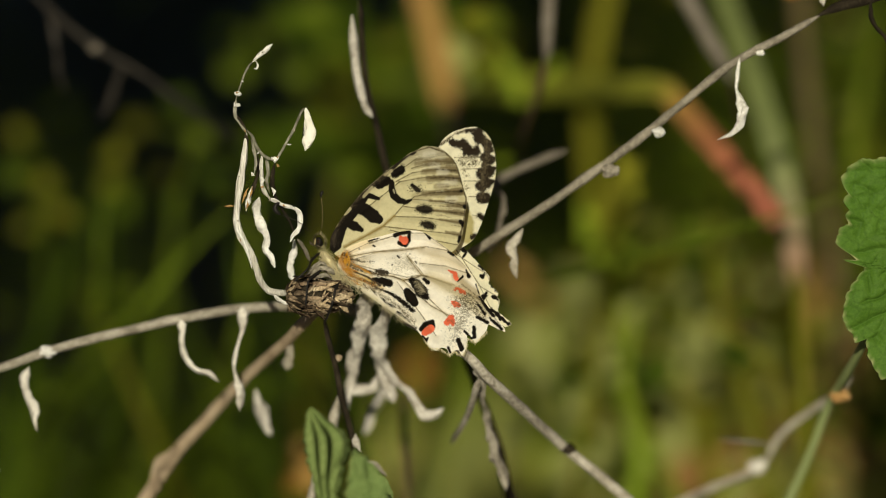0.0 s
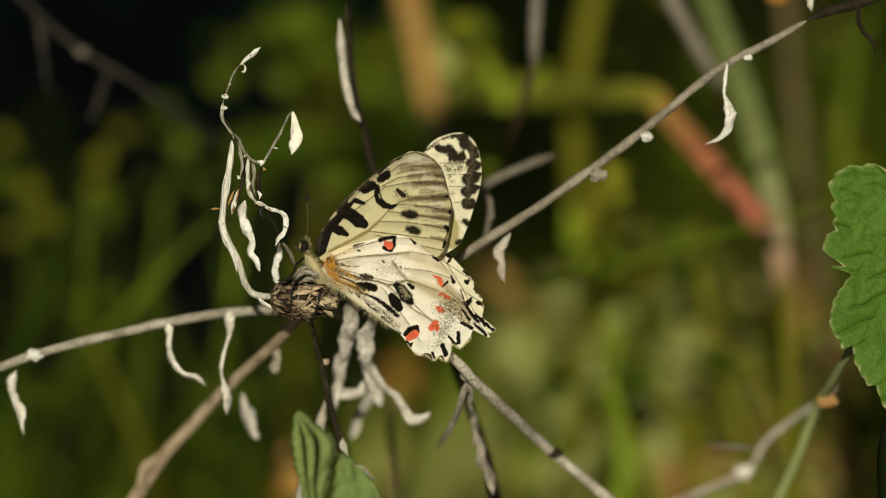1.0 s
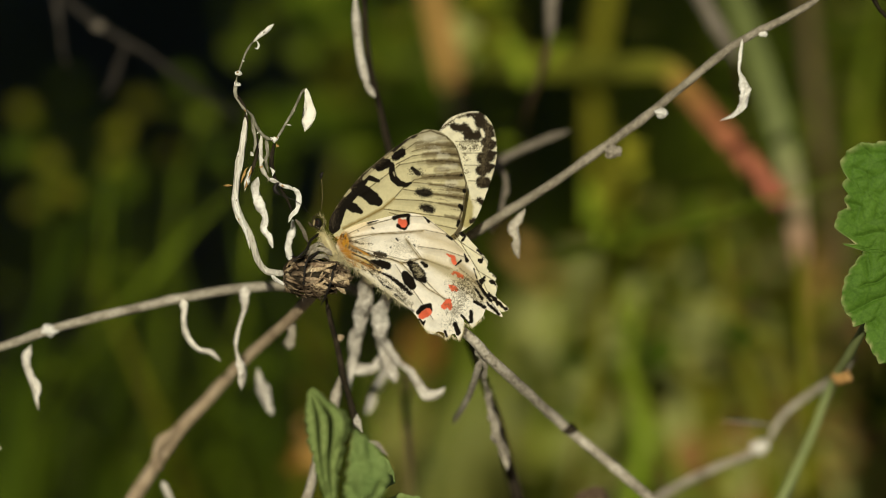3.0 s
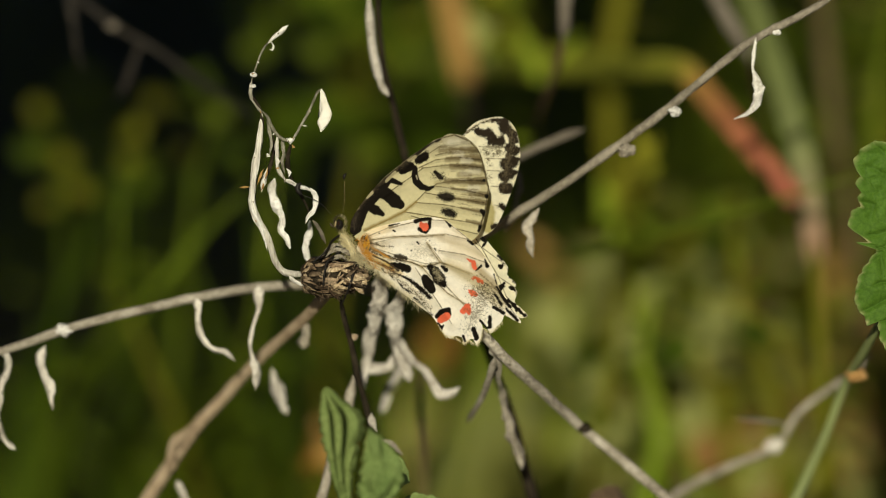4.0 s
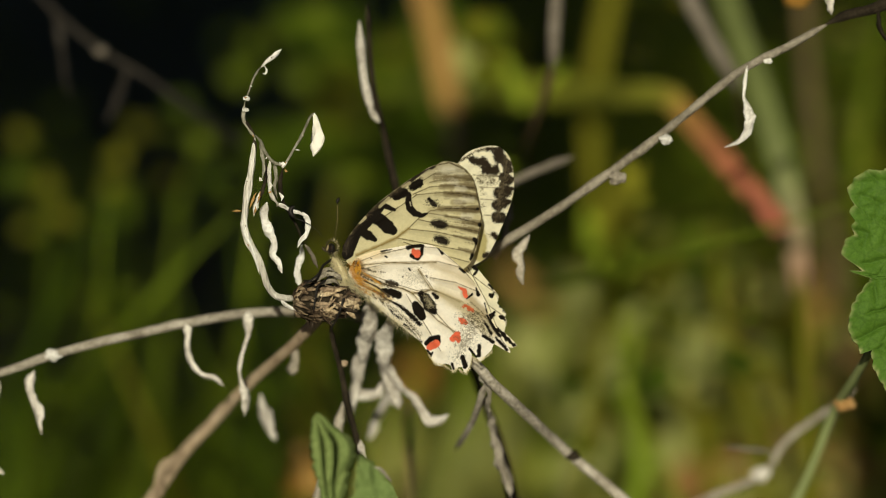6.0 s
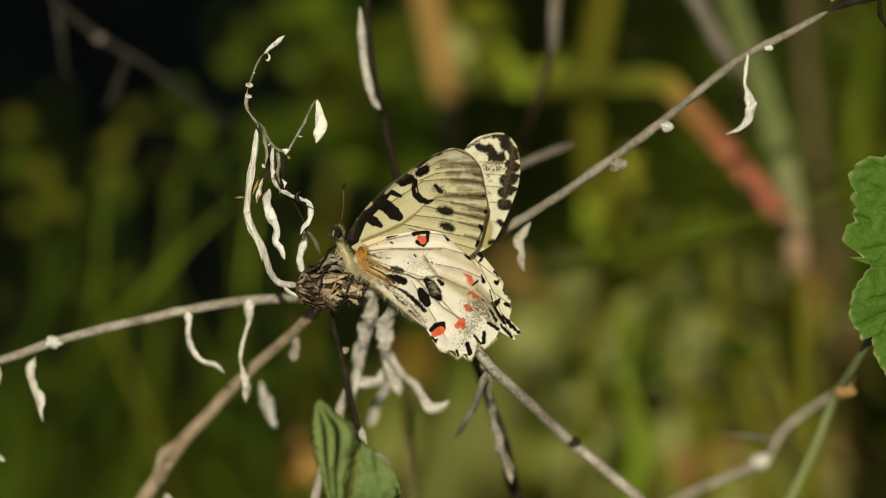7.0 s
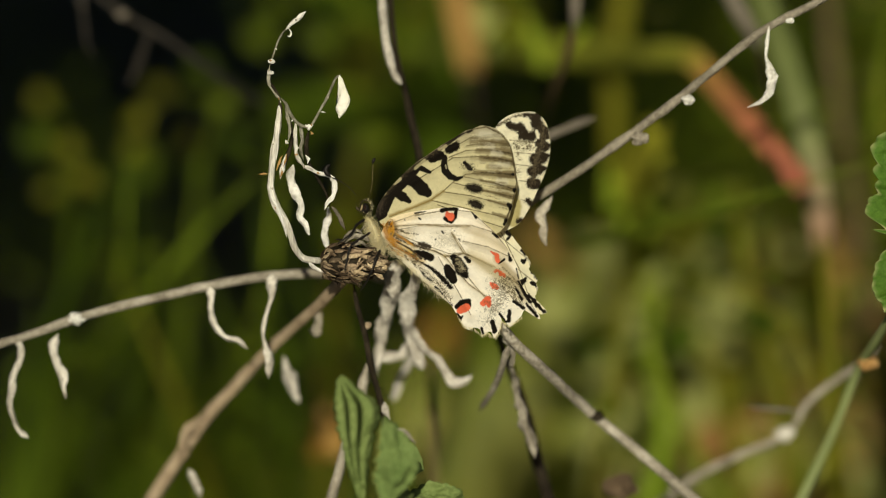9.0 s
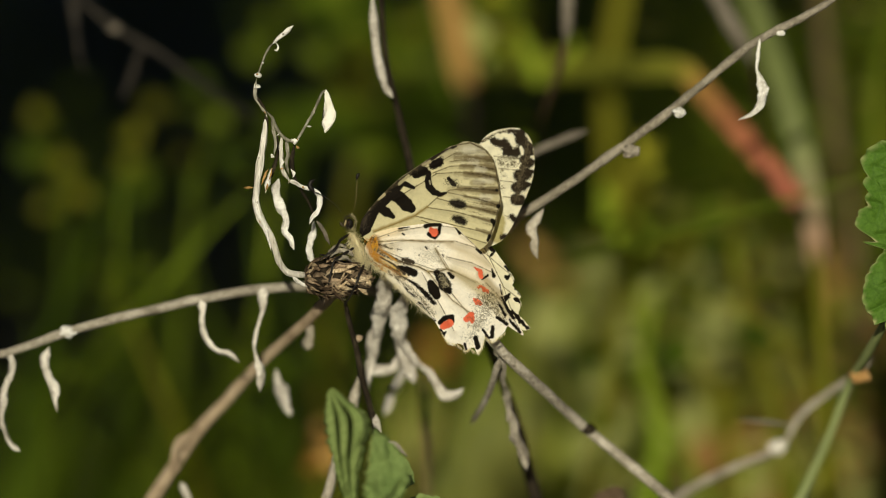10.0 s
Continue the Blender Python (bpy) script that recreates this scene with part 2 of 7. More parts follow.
CREAMSCALES = plain("cream_scales", (0.82, 0.74, 0.50), 0.8, 0.05)
SKIN = plain("body_skin", (0.30, 0.24, 0.13), 0.7)
PETIOLE = plain("green_stalk", (0.24, 0.285, 0.115), 0.6)


def bent_blade_material():
    """Withered blade whose own colour runs along it."""
    m, nt, b = material("withered_blade", 0.65)
    b.inputs["Specular IOR Level"].default_value = 0.12
    a = nt.nodes.new("ShaderNodeVertexColor")
    a.layer_name = "tone"
    col = mix(nt, 1.0, a.outputs[0], ramp(nt, tex(nt, 220.0, 4), [(0.25, (0.65, 0.65, 0.65)), (0.7, (1.1, 1.1, 1.1))]), "MULTIPLY")
    nt.links.new(col, b.inputs["Base Color"])
    thin(nt, b, col, 0.3)
    return m


WITHERED = bent_blade_material()


# ---- added shrub, mostly out of view: it overhangs the grass and shades what lies behind ----
def leaf_quads(places, size, rng):
    """Many small pointed leaves, each of four faces bent along its middle."""
    verts, faces = [], []
    for c in places:
        a = Vector((rng.gauss(0, 1), rng.gauss(0, 1), rng.gauss(0, 0.5))).normalized()
        b = a.cross(Vector((rng.gauss(0, 0.5), rng.gauss(0, 0.5), 1))).normalized()
        n = a.cross(b)
        l, w = size * rng.uniform(0.7, 1.4), size * rng.uniform(0.22, 0.42)
        o = len(verts)
        c = Vector(c)
        verts += [tuple(c - a * l * 0.5), tuple(c + b * w + n * w * 0.3), tuple(c - b * w + n * w * 0.3), tuple(c + a * l * 0.5), tuple(c)]
        faces += [(o, o + 4, o + 1), (o + 4, o + 3, o + 1), (o, o + 2, o + 4), (o + 4, o + 2, o + 3)]
    return verts, faces


def build_shade_shrub():
    rng = random.Random(77)
    foot = Vector((-0.75, 2.3, 0))
    shrub = thing("shrub", Matrix.Translation(foot), "dense leafy shrub, added mostly out of view to shade the growth behind", "shrub")
    part("trunk", mesh_from("trunk", *tube([foot + Vector((0, 0, -0.03)), foot + Vector((0.03, -0.05, 0.35)), foot + Vector((0.15, -0.2, 0.75)), foot + Vector((0.4, -0.5, 1.0))], (0.035, 0.028, 0.02, 0.01), 12, 0.03, 0.15), DARKSTEM), shrub)
    for k in range(7):
        e = Vector((-1.1 + 0.36 * k, 1.1 + 0.25 * math.sin(k * 2.1), 0.95 + 0.08 * math.cos(k)))
        part("limb", mesh_from("limb", *tube([foot + Vector((0.02, -0.03, 0.3)), foot.lerp(e, 0.5) + Vector((0, 0, 0.3)), e], (0.02, 0.012, 0.004), 8, 0.03, 0.15, seed=k), DARKSTEM), shrub)
    crown, skirt = [], []
    # two domed masses, both above the view: the main crown, and a lobe added over the plants to shade the gap behind
    # them
    for cx, cy, rx, ry, count in ((-0.15, 1.45, 1.6, 1.6, 24000), (-0.93, 0.24, 0.95, 0.80, 8000)):
        goal = len(crown) + count
        while len(crown) < goal:
            u, v = rng.uniform(-1.15, 1.15), rng.uniform(-1.15, 1.15)
            rim = abs(u) ** 3 + abs(v) ** 3
            if rim > 1 + 0.45 * noise.noise(Vector((u * 3, v * 3, cx))):
                continue
            x, y = cx + u * rx, cy + v * ry
            top = 0.30 + 0.55 * math.sqrt(max(0.0, 1.2 - rim)) + 0.1 * noise.noise(Vector((x * 4, y * 4, 2)))
            z = 0.61 + 0.05 * noise.noise(Vector((x * 5, y * 5, 9))) + top * rng.random()
            # looser towards the open side
            hole = noise.noise(Vector((x * 3.2, y * 3.2, 7)))
            if rng.random() < 0.85 - 0.30 * max(0, x + 0.1) + hole * 0.5:
                crown.append((x, y, z))
    while len(skirt) < 7000:
        x, z = rng.uniform(-1.6, 1.6), rng.uniform(0, 0.9)
        y = 2.0 + 0.35 * noise.noise(Vector((x * 2.5, z * 3, 1))) + rng.uniform(0, 0.6) - 0.35 * max(0, -x)
        skirt.append((x, y, z))
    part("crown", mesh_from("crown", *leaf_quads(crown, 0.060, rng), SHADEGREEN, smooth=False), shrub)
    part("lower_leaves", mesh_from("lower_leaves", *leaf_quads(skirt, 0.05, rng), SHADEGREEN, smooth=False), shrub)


build_shade_shrub()


def build_small_leaves():
    """Small leaves of low herbs that catch the sun between the blades."""
    rng = random.Random(99)
    spots = [(-63.93, 20.78, 186), (-59.43, 27.53, 210.8), (-59.43, 10.88, 173.6), (-46.83, 24.83, 198.4), (-49.08, 12.68, 186), (-38.73, 24.83, 204.6), (-36.93, 17.18, 173.6), (-15.33, 24.83, 186), (-18.03, 28.88, 198.4), (-19.38, 41.48, 186), (-25.23, 40.58, 210.8), (-27.93, 34.28, 198.4), (-32.88, 38.78, 223.2), (-14.43, 34.28, 186), (7.17, 38.78, 198.4), (9.87, 32.48, 198.4)]
    spots += [(5.37, 32.48, 186), (31.47, 13.13, 173.6), (28.77, 14.48, 186), (26.97, 8.18, 186), (28.77, 1.88, 173.6), (39.57, 0.98, 186), (18.87, -6.22, 198.4), (22.47, -13.42, 186), (38.67, -17.92, 173.6), (62.07, -33.22, 161.2), (17.97, -32.32, 186), (25.17, -29.62, 173.6), (-6.33, 38.78, 198.4), (-63.03, 4.58, 186), (-5.43, -32.32, 161.2), (68.37, 22.58, 148.8), (69.27, 35.18, 161.2), (62.97, 14.48, 148.8)]
    for name, mat, count, label in (("small_leaves", OLIVE, 150, "small sunlit yellow-green leaves among the grass"), ("small_green_leaves", GRASS, 190, "small green leaves among the grass")):
        places = []
        if mat == OLIVE:
            for x, z, d in spots:
                if x < -20:
                    continue
                places += [tuple(at(x + rng.gauss(0, 1.2), z + rng.gauss(0, 1.2), d + rng.gauss(0, 10))) for _ in range(3)]
        while len(places) < count:
            y = rng.uniform(0.14, 0.45)
            u, v = rng.uniform(-75, 75), rng.uniform(-48, 48)
            if not (-8 < u < 24 and v < -10 and y < 0.38) and noise.noise(Vector((u * 0.045, v * 0.045, 5 + y))) + 0.6 * (u / 75) + 0.15 * (-v / 48) > 0.15 + rng.random() * 0.35:
                places.append(tuple(at(u, v, y * 1000)))
        if mat == GRASS:
            for x, z, d in spots:
                if x < -20:
                    places.append(tuple(at(x, z, d + rng.gauss(0, 15))))
            # thicker low growth on the open side
            low = []
            while len(low) < 300:
                u, v = rng.uniform(5, 78), rng.uniform(-46, 2)
                if noise.noise(Vector((u * 0.06, v * 0.06, 9))) + 0.25 > rng.random() * 0.6 and v < -8 + 10 * noise.noise(Vector((u * 0.1, 0, 2))):
                    low.append(tuple(at(u, v, rng.uniform(250 if u < 26 else 120, 420))))
            tagged(new("low_leaves", mesh_from("low_leaves", *leaf_quads(low, 0.011, rng), LOWGREEN)), "bright low leaves on the open side", "herb leaves", kind="stuff")
        tagged(new(name, mesh_from(name, *leaf_quads(places, 0.009, rng), mat)), label, "herb leaves", kind="stuff")

    # sparse leaves nearer to the plant, which break up the growth behind it
    for name, mat, lo, hi, count, label in (("near_leaves", OLIVE, 5, 78, 60, "sparse yellow-green leaves close behind the plant"), ("near_green_leaves", GRASS, -76, 78, 110, "sparse green leaves close behind the plant"),
                                            ("near_pale_leaves", LOWGREEN, 10, 78, 70, "sparse pale green leaves close behind the plant")):
        places = []
        while len(places) < count:
            u, v = rng.uniform(lo, hi), rng.uniform(-46, 46)
            if not (-8 < u < 24 and v < -10) and noise.noise(Vector((u * 0.07, v * 0.07, lo))) > 0.05 - 0.25 * (mat == LOWGREEN and v < 0) + (0.2 if v > 10 else 0) + (0.10 if u < 0 else 0):
                places.append(tuple(at(u, v, rng.uniform(85, 230))))
        tagged(new(name, mesh_from(name, *leaf_quads(places, 0.0055, rng), mat)), label, "herb leaves", kind="stuff")


build_small_leaves()


def broad_leaves(name, mat, spots, size, label, seed, round_leaf=False):
    """Loose broad leaves that turn their faces to the sun, a few round each spot."""
    rng = random.Random(seed)
    verts, faces = [], []
    for x, z, d, n in spots:
        for k in range(int(n / 0.62 + 0.5)):
            c = at(x + rng.gauss(0, 1.6) * (k > 0), z + rng.gauss(0, 2.2) * (k > 0), d + rng.uniform(-12, 12))
            face = (SUN + Vector((rng.gauss(0, 0.35), rng.gauss(0, 0.2), rng.gauss(0, 0.35)))).normalized()
            up = Vector((rng.gauss(0, 0.45), rng.gauss(0, 0.3), 1))
            along = (up - face * up.dot(face)).normalized()
            side = along.cross(face)
            l, w = size * rng.uniform(1.0, 2.0), size * rng.uniform(0.28, 0.5)
            if round_leaf:
                l = w = size * rng.uniform(0.8, 1.2)
            o = len(verts)
            verts.append(tuple(c))
            for i in range(10):
                a = 2 * math.pi * i / 10
                r = 1 + 0.12 * rng.uniform(-1, 1)
                verts.append(tuple(c + along * math.cos(a) * l * 0.5 * r + side * math.sin(a) * w * 0.5 * r * (1.15 - 0.3 * math.cos(a)) - face * 0.12 * w * math.sin(a) ** 2))
            faces += [(o, o + 1 + i, o + 1 + (i + 1) % 10) for i in range(10)]
    tagged(new(name, mesh_from(name, verts, faces, mat)), label, "herb leaves", kind="stuff")


broad_leaves("sage_leaves", SAGE, [(16.29, -13.41, 419, 1.86), (19.44, -8.91, 404, 1.86), (29.34, -7.56, 199, 1.24), (36.54, -15.21, 180, 1.86), (35.64, -19.26, 193, 1.24), (24.39, -20.61, 202, 2.48), (41.49, -27.36, 174, 1.86), (41.94, -32.31, 174, 1.86), (14.49, -35.46, 415, 1.24), (17.19, -36.81, 405, 1.24), (-7.56, -35.91, 409, 1.86), (-3.51, -29.61, 407, 1.24), (6.39, -37.71, 402, 1.24), (19.44, -29.16, 419, 2.48), (49.14, -9.36, 193, 1.86), (53.64, -8.91, 193, 1.24), (30.24, -34.11, 193, 1.24), (5.04, 34.11, 118, 1.24), (32.94, -12.51, 199, 1.86), (27.54, -25.11, 193, 1.24), (45.54, -17.91, 193, 1.86), (19.44, -17.91, 402, 1.86), (50.04, -30.51, 193, 1.24), (10.44, -28.71, 407, 1.86)], 0.0065, "sage-green broad leaves of low herbs", 5)
broad_leaves("fresh_leaves", FRESH, [(12.24, 32.04, 124, 0.62), (18.54, 32.94, 118, 0.62), (26.64, 0.99, 193, 1.86), (25.74, 6.39, 118, 1.86), (46.44, -3.51, 199, 1.24), (23.04, -14.31, 208, 1.86), (10.44, -25.11, 418, 1.86), (15.84, -23.31, 411, 1.86), (21.24, -37.71, 406, 1.24), (46.44, -35.91, 199, 1.24), (37.44, -8.01, 199, 1.86), (64.44, -16.11, 199, 1.24), (57.24, -19.71, 205, 1.24), (67.14, 0.09, 199, 1.24), (1.44, -23.31, 410, 1.24)], 0.0065, "fresh green broad leaves of low herbs", 6)
broad_leaves("olive_leaves", OLIVE, [(31.14, 12.69, 87, 1.86), (30.69, 14.04, 93, 1.24), (28.44, 9.09, 112, 1.86), (33.84, -0.81, 193, 1.86), (41.04, -10.71, 193, 1.86), (55.44, -3.51, 193, 1.86), (36.54, -29.61, 180, 1.24), (49.14, -22.41, 187, 1.24)], 0.007, "yellowing olive broad leaves of low herbs", 7)
broad_leaves("dim_leaves", GRASS, [(-18.72, 42.03, 140, 0.62), (6.48, 33.48, 135, 0.62), (-16.47, 36.18, 150, 0.62), (-21.87, 32.58, 150, 0.62), (-14.85, 24.03, 150, 0.62), (-8.37, 31.68, 150, 0.62), (-37.62, 22.23, 150, 0.62), (-25.02, 40.23, 160, 0.62), (-12.87, 16.38, 150, 0.62), (-31.77, 32.58, 165, 0.62), (-29.52, 37.98, 160, 0.62), (8.73, 40.68, 150, 0.62)], 0.0042, "small round green leaves catching some sun", 14, True)
broad_leaves("yellowing_leaves", OLIVE, [(-51.58, 15.03, 150, 0.62), (-51.13, 19.98, 150, 0.62), (-62.38, 15.03, 150, 0.62), (-66.43, 23.13, 150, 0.62), (-47.52, 24.48, 155, 0.62), (-59.68, 10.08, 150, 0.62), (24.93, 7.38, 140, 0.62), (-43.47, 16.38, 160, 0.62), (-65.08, 8.28, 160, 0.62), (32.13, 13.68, 75, 0.62), (27.63, 3.78, 140, 0.62)], 0.0040, "small round yellowing leaves catching some sun", 18, True)
broad_leaves("shaded_leaves", GREENSHADED, [(-67.78, 16.38, 160, 0.62), (-40.77, 11.88, 150, 0.62), (-35.37, 16.38, 160, 0.62), (-40.77, 28.08, 170, 0.62), (-59.68, -16.92, 150, 0.62), (-66.88, -22.32, 150, 0.62), (-32.67, -25.92, 150, 0.62), (-25.47, -16.92, 150, 0.62)], 0.0045, "small round green leaves toned for half shade", 8, True)
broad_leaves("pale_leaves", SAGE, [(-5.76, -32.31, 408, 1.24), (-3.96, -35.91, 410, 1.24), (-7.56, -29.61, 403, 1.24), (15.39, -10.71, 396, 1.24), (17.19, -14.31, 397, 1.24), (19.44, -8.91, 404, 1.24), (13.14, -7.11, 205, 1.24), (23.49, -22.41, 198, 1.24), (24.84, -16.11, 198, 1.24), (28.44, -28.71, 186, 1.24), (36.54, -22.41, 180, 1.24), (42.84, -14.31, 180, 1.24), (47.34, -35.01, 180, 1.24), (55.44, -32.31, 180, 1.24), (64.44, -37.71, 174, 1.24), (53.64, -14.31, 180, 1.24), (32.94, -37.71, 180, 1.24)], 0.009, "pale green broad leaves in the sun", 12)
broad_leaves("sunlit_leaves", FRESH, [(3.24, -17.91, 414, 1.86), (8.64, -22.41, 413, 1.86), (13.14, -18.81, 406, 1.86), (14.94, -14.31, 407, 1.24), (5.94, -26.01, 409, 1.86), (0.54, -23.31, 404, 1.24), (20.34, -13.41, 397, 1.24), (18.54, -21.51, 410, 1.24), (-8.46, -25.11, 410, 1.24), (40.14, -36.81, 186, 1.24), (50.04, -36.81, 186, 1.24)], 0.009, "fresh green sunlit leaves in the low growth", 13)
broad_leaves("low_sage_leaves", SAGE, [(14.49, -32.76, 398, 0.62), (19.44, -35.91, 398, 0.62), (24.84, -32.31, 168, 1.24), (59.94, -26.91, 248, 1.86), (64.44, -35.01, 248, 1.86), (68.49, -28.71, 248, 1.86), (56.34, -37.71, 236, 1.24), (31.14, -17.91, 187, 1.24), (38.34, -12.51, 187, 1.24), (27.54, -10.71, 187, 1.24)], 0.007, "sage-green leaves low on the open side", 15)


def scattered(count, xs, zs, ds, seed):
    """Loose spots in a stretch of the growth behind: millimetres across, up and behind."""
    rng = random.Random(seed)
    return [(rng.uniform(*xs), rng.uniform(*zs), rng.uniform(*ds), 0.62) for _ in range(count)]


broad_leaves("dark_round_leaves", GREENSHADED, scattered(22, (-27, 2), (6, 42), (170, 230), 51), 0.009, "round green leaves toned for half shade", 19, True)
broad_leaves("low_round_leaves", FRESH, scattered(26, (-10, 24), (-43, -24), (390, 430), 52), 0.013, "round fresh green leaves low behind the plant", 20, True)
broad_leaves("low_pale_leaves", SAGE, scattered(30, (10, 72), (-42, -6), (170, 240), 53), 0.008, "round pale green leaves on the open side", 21, True)
broad_leaves("mixed_low_leaves", FRESH, scattered(26, (0, 30), (-25, -8), (390, 430), 55), 0.013, "round green leaves behind the wings", 23, True)
broad_leaves("soft_sage_leaves", SAGE, scattered(34, (-6, 26), (-43, -22), (390, 430), 57), 0.013, "round sage-green leaves far below the wings", 25, True)
broad_leaves("tan_low_leaves", TANBLADE, scattered(20, (36, 74), (-42, -12), (150, 230), 61), 0.008, "round withered tan leaves on the open side", 26, True)
# dark leaves placed where gaps in the growth would be in shade
broad_leaves("deep_low_leaves", GREENSHADED, scattered(13, (14, 74), (-34, 4), (110, 170), 62), 0.0055, "small dark leaves standing in for shaded gaps on the open side", 27, True)
broad_leaves("large_sage_leaves", SAGE, scattered(7, (14, 60), (-26, 0), (190, 250), 64), 0.011, "larger pale green leaves turned to the sun", 29)
broad_leaves("small_sage_leaves", SAGE, scattered(9, (14, 56), (-20, 2), (125, 175), 63), 0.0055, "small pale green leaves turned to the sun", 28, True)
broad_leaves("yellow_low_leaves", LOWGREEN, scattered(14, (22, 70), (-40, -10), (200, 270), 56), 0.009, "round yellow-green leaves behind the wings", 24, True)
broad_leaves("low_tan_leaves", TANBLADE, scattered(20, (25, 72), (-40, -8), (170, 240), 54), 0.008, "round withered leaves on the open side", 22, True)
broad_leaves("brown_leaves", TANBLADE, [(51.84, -23.31, 193, 1.24), (57.24, -23.31, 193, 1.24), (24.39, -38.43, 149, 1.24), (60.84, -35.01, 205, 1.24), (62.19, -33.66, 205, 0.62), (64.44, -25.11, 205, 1.24), (-20.16, -30.06, 112, 0.62), (-2.61, -14.31, 409, 0.62), (45.54, -23.31, 199, 1.24), (50.04, -24.66, 187, 1.86), (35.64, -29.61, 187, 1.24), (59.04, -4.41, 193, 1.86), (57.24, -0.81, 193, 1.24), (62.64, 1.89, 193, 1.24), (48.24, -3.51, 193, 0.62), (14.04, -0.81, 199, 0.62)], 0.0075, "withered brown leaves among the low herbs", 9)


# ---- ground and the growth behind ----
def build_ground():
    n = 60
    verts, faces = [], []
    for j in range(n + 1):
        for i in range(n + 1):
            # close cells near the plants, wide ones towards the horizon
            u, v = i / n * 2 - 1, j / n * 2 - 1
            x, y = 60 * u * abs(u) ** 2, 60 * v * abs(v) ** 2 + 1
            z = 0.012 * noise.noise(Vector((x * 3, y * 3, 0))) if abs(x) < 6 and abs(y) < 8 else 0
            verts.append((x, y, z - 0.012))
    for j in range(n):
        for i in range(n):
            a = j * (n + 1) + i
            faces.append((a, a + 1, a + n + 2, a + n + 1))
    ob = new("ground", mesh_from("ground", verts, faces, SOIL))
    tagged(ob, "dark bare soil with litter under rough grass", "ground", kind="structure")


build_ground()


def strip(points, width, fold=0.25, facing=(0, -1, 0.2), step=0.012, tip=True):
    """Verts and faces of a grass blade along the points: a folded strip that narrows to its tip (the last point)."""
    line = smooth_line(points, step)
    tan = np.gradient(line, axis=0)
    verts, faces = [], []
    f = np.array(facing, float)
    n = len(line)
    for i, (c, t) in enumerate(zip(line, tan)):
        t = t / (np.linalg.norm(t) + 1e-12)
        side = np.cross(t, f)
        side /= np.linalg.norm(side) + 1e-12
        nrm = np.cross(side, t)
        s = i / (n - 1)
        w = width / 2 * (min(1, (1 - s) * 3.5 + 0.04) if tip else 1) * (0.7 + 0.3 * min(1, s * 4))
        verts += [tuple(c - side * w), tuple(c + nrm * w * fold), tuple(c + side * w)]
    for i in range(n - 1):
        a = i * 3
        faces += [(a, a + 1, a + 4, a + 3), (a + 1, a + 2, a + 5, a + 4)]
    return verts, faces


def to_ground(points, lean=0.02):
    """The same points with a root on the ground put before the first of them."""
    p = points[0]
    q = points[1]
    k = max(-0.5, min(0.5, (p.x - q.x) / (abs(p.z - q.z) + 1e-3)))
    return [Vector((p.x + k * p.z * 0.6 + lean, p.y + 0.03, -0.01)), Vector((p.x + k * p.z * 0.35, p.y + 0.01, p.z * 0.5))] + list(points)


def blade(points, width, mat, label, tip=True, root=True):
    p = path(points)
    if root:
        p = to_ground(p)
    ob = new("grass_blade", mesh_from("grass_blade", *strip(p, width / 1000, tip=tip), mat))
    tagged(ob, label, "grass blade", "grass blades behind the dry plant")
    part("midrib", mesh_from("midrib", *tube([q + Vector((0, 0.0004, 0)) for q in p], (0.0005, 0.0004, 0.0002), 6, 0.012, 0.0), mat), ob)
    return ob


def reed(points, width, mat, stalk_mat, label, name="withered_reed"):
    """A blade that hangs or leans from a thin stalk, which stands on the ground."""
    p = path(points)
    root = Vector((p[0].x - 0.085, p[0].y + 0.05, 0))
    ob = thing(name, Matrix.Translation(root), label, "grass", "reeds behind the dry plant")
    part("blade", mesh_from("blade", *strip(p, width / 1000, tip=False), mat), ob)
    stalk = [root + Vector((0, 0, -0.01)), root.lerp(p[0], 0.5) + Vector((0, 0.02, 0)), p[0], p[1]]
    part("stalk", mesh_from("stalk", *tube(stalk, (0.0009, 0.0008, 0.0007), 8, 0.01, 0.05), stalk_mat), ob)


# the blades that stand out one by one
def toned_reed(line, width, stops, tones, label, foot):
    """A long withering blade whose own colour runs along it, on a thin stalk from the ground."""
    p = path(line)
    foot = Vector((foot, p[0].y + 0.03, 0))
    ob = thing("withered_reed", Matrix.Translation(foot), label, "grass", "reeds behind the dry plant")
    v, f = strip(p, width / 1000, tip=False, step=0.004)
    me = mesh_from("blade", v, f, WITHERED)
    layer = me.color_attributes.new("tone", "FLOAT_COLOR", "POINT")
    tones = np.array(tones)
    n = len(v) // 3
    rgba = np.ones((len(v), 4))
    for k in range(3):
        rgba[:, k] = np.repeat(np.interp(np.linspace(0, 1, n), stops, tones[:, k]), 3)
    layer.data.foreach_set("color", rgba.ravel())
    part("blade", me, ob)
    part("stalk", mesh_from("stalk", *tube([foot + Vector((0, 0, -0.01)), foot.lerp(p[0], 0.5), p[0], p[1]], (0.0012, 0.001, 0.0008), 8, 0.01, 0.05), OLIVE), ob)


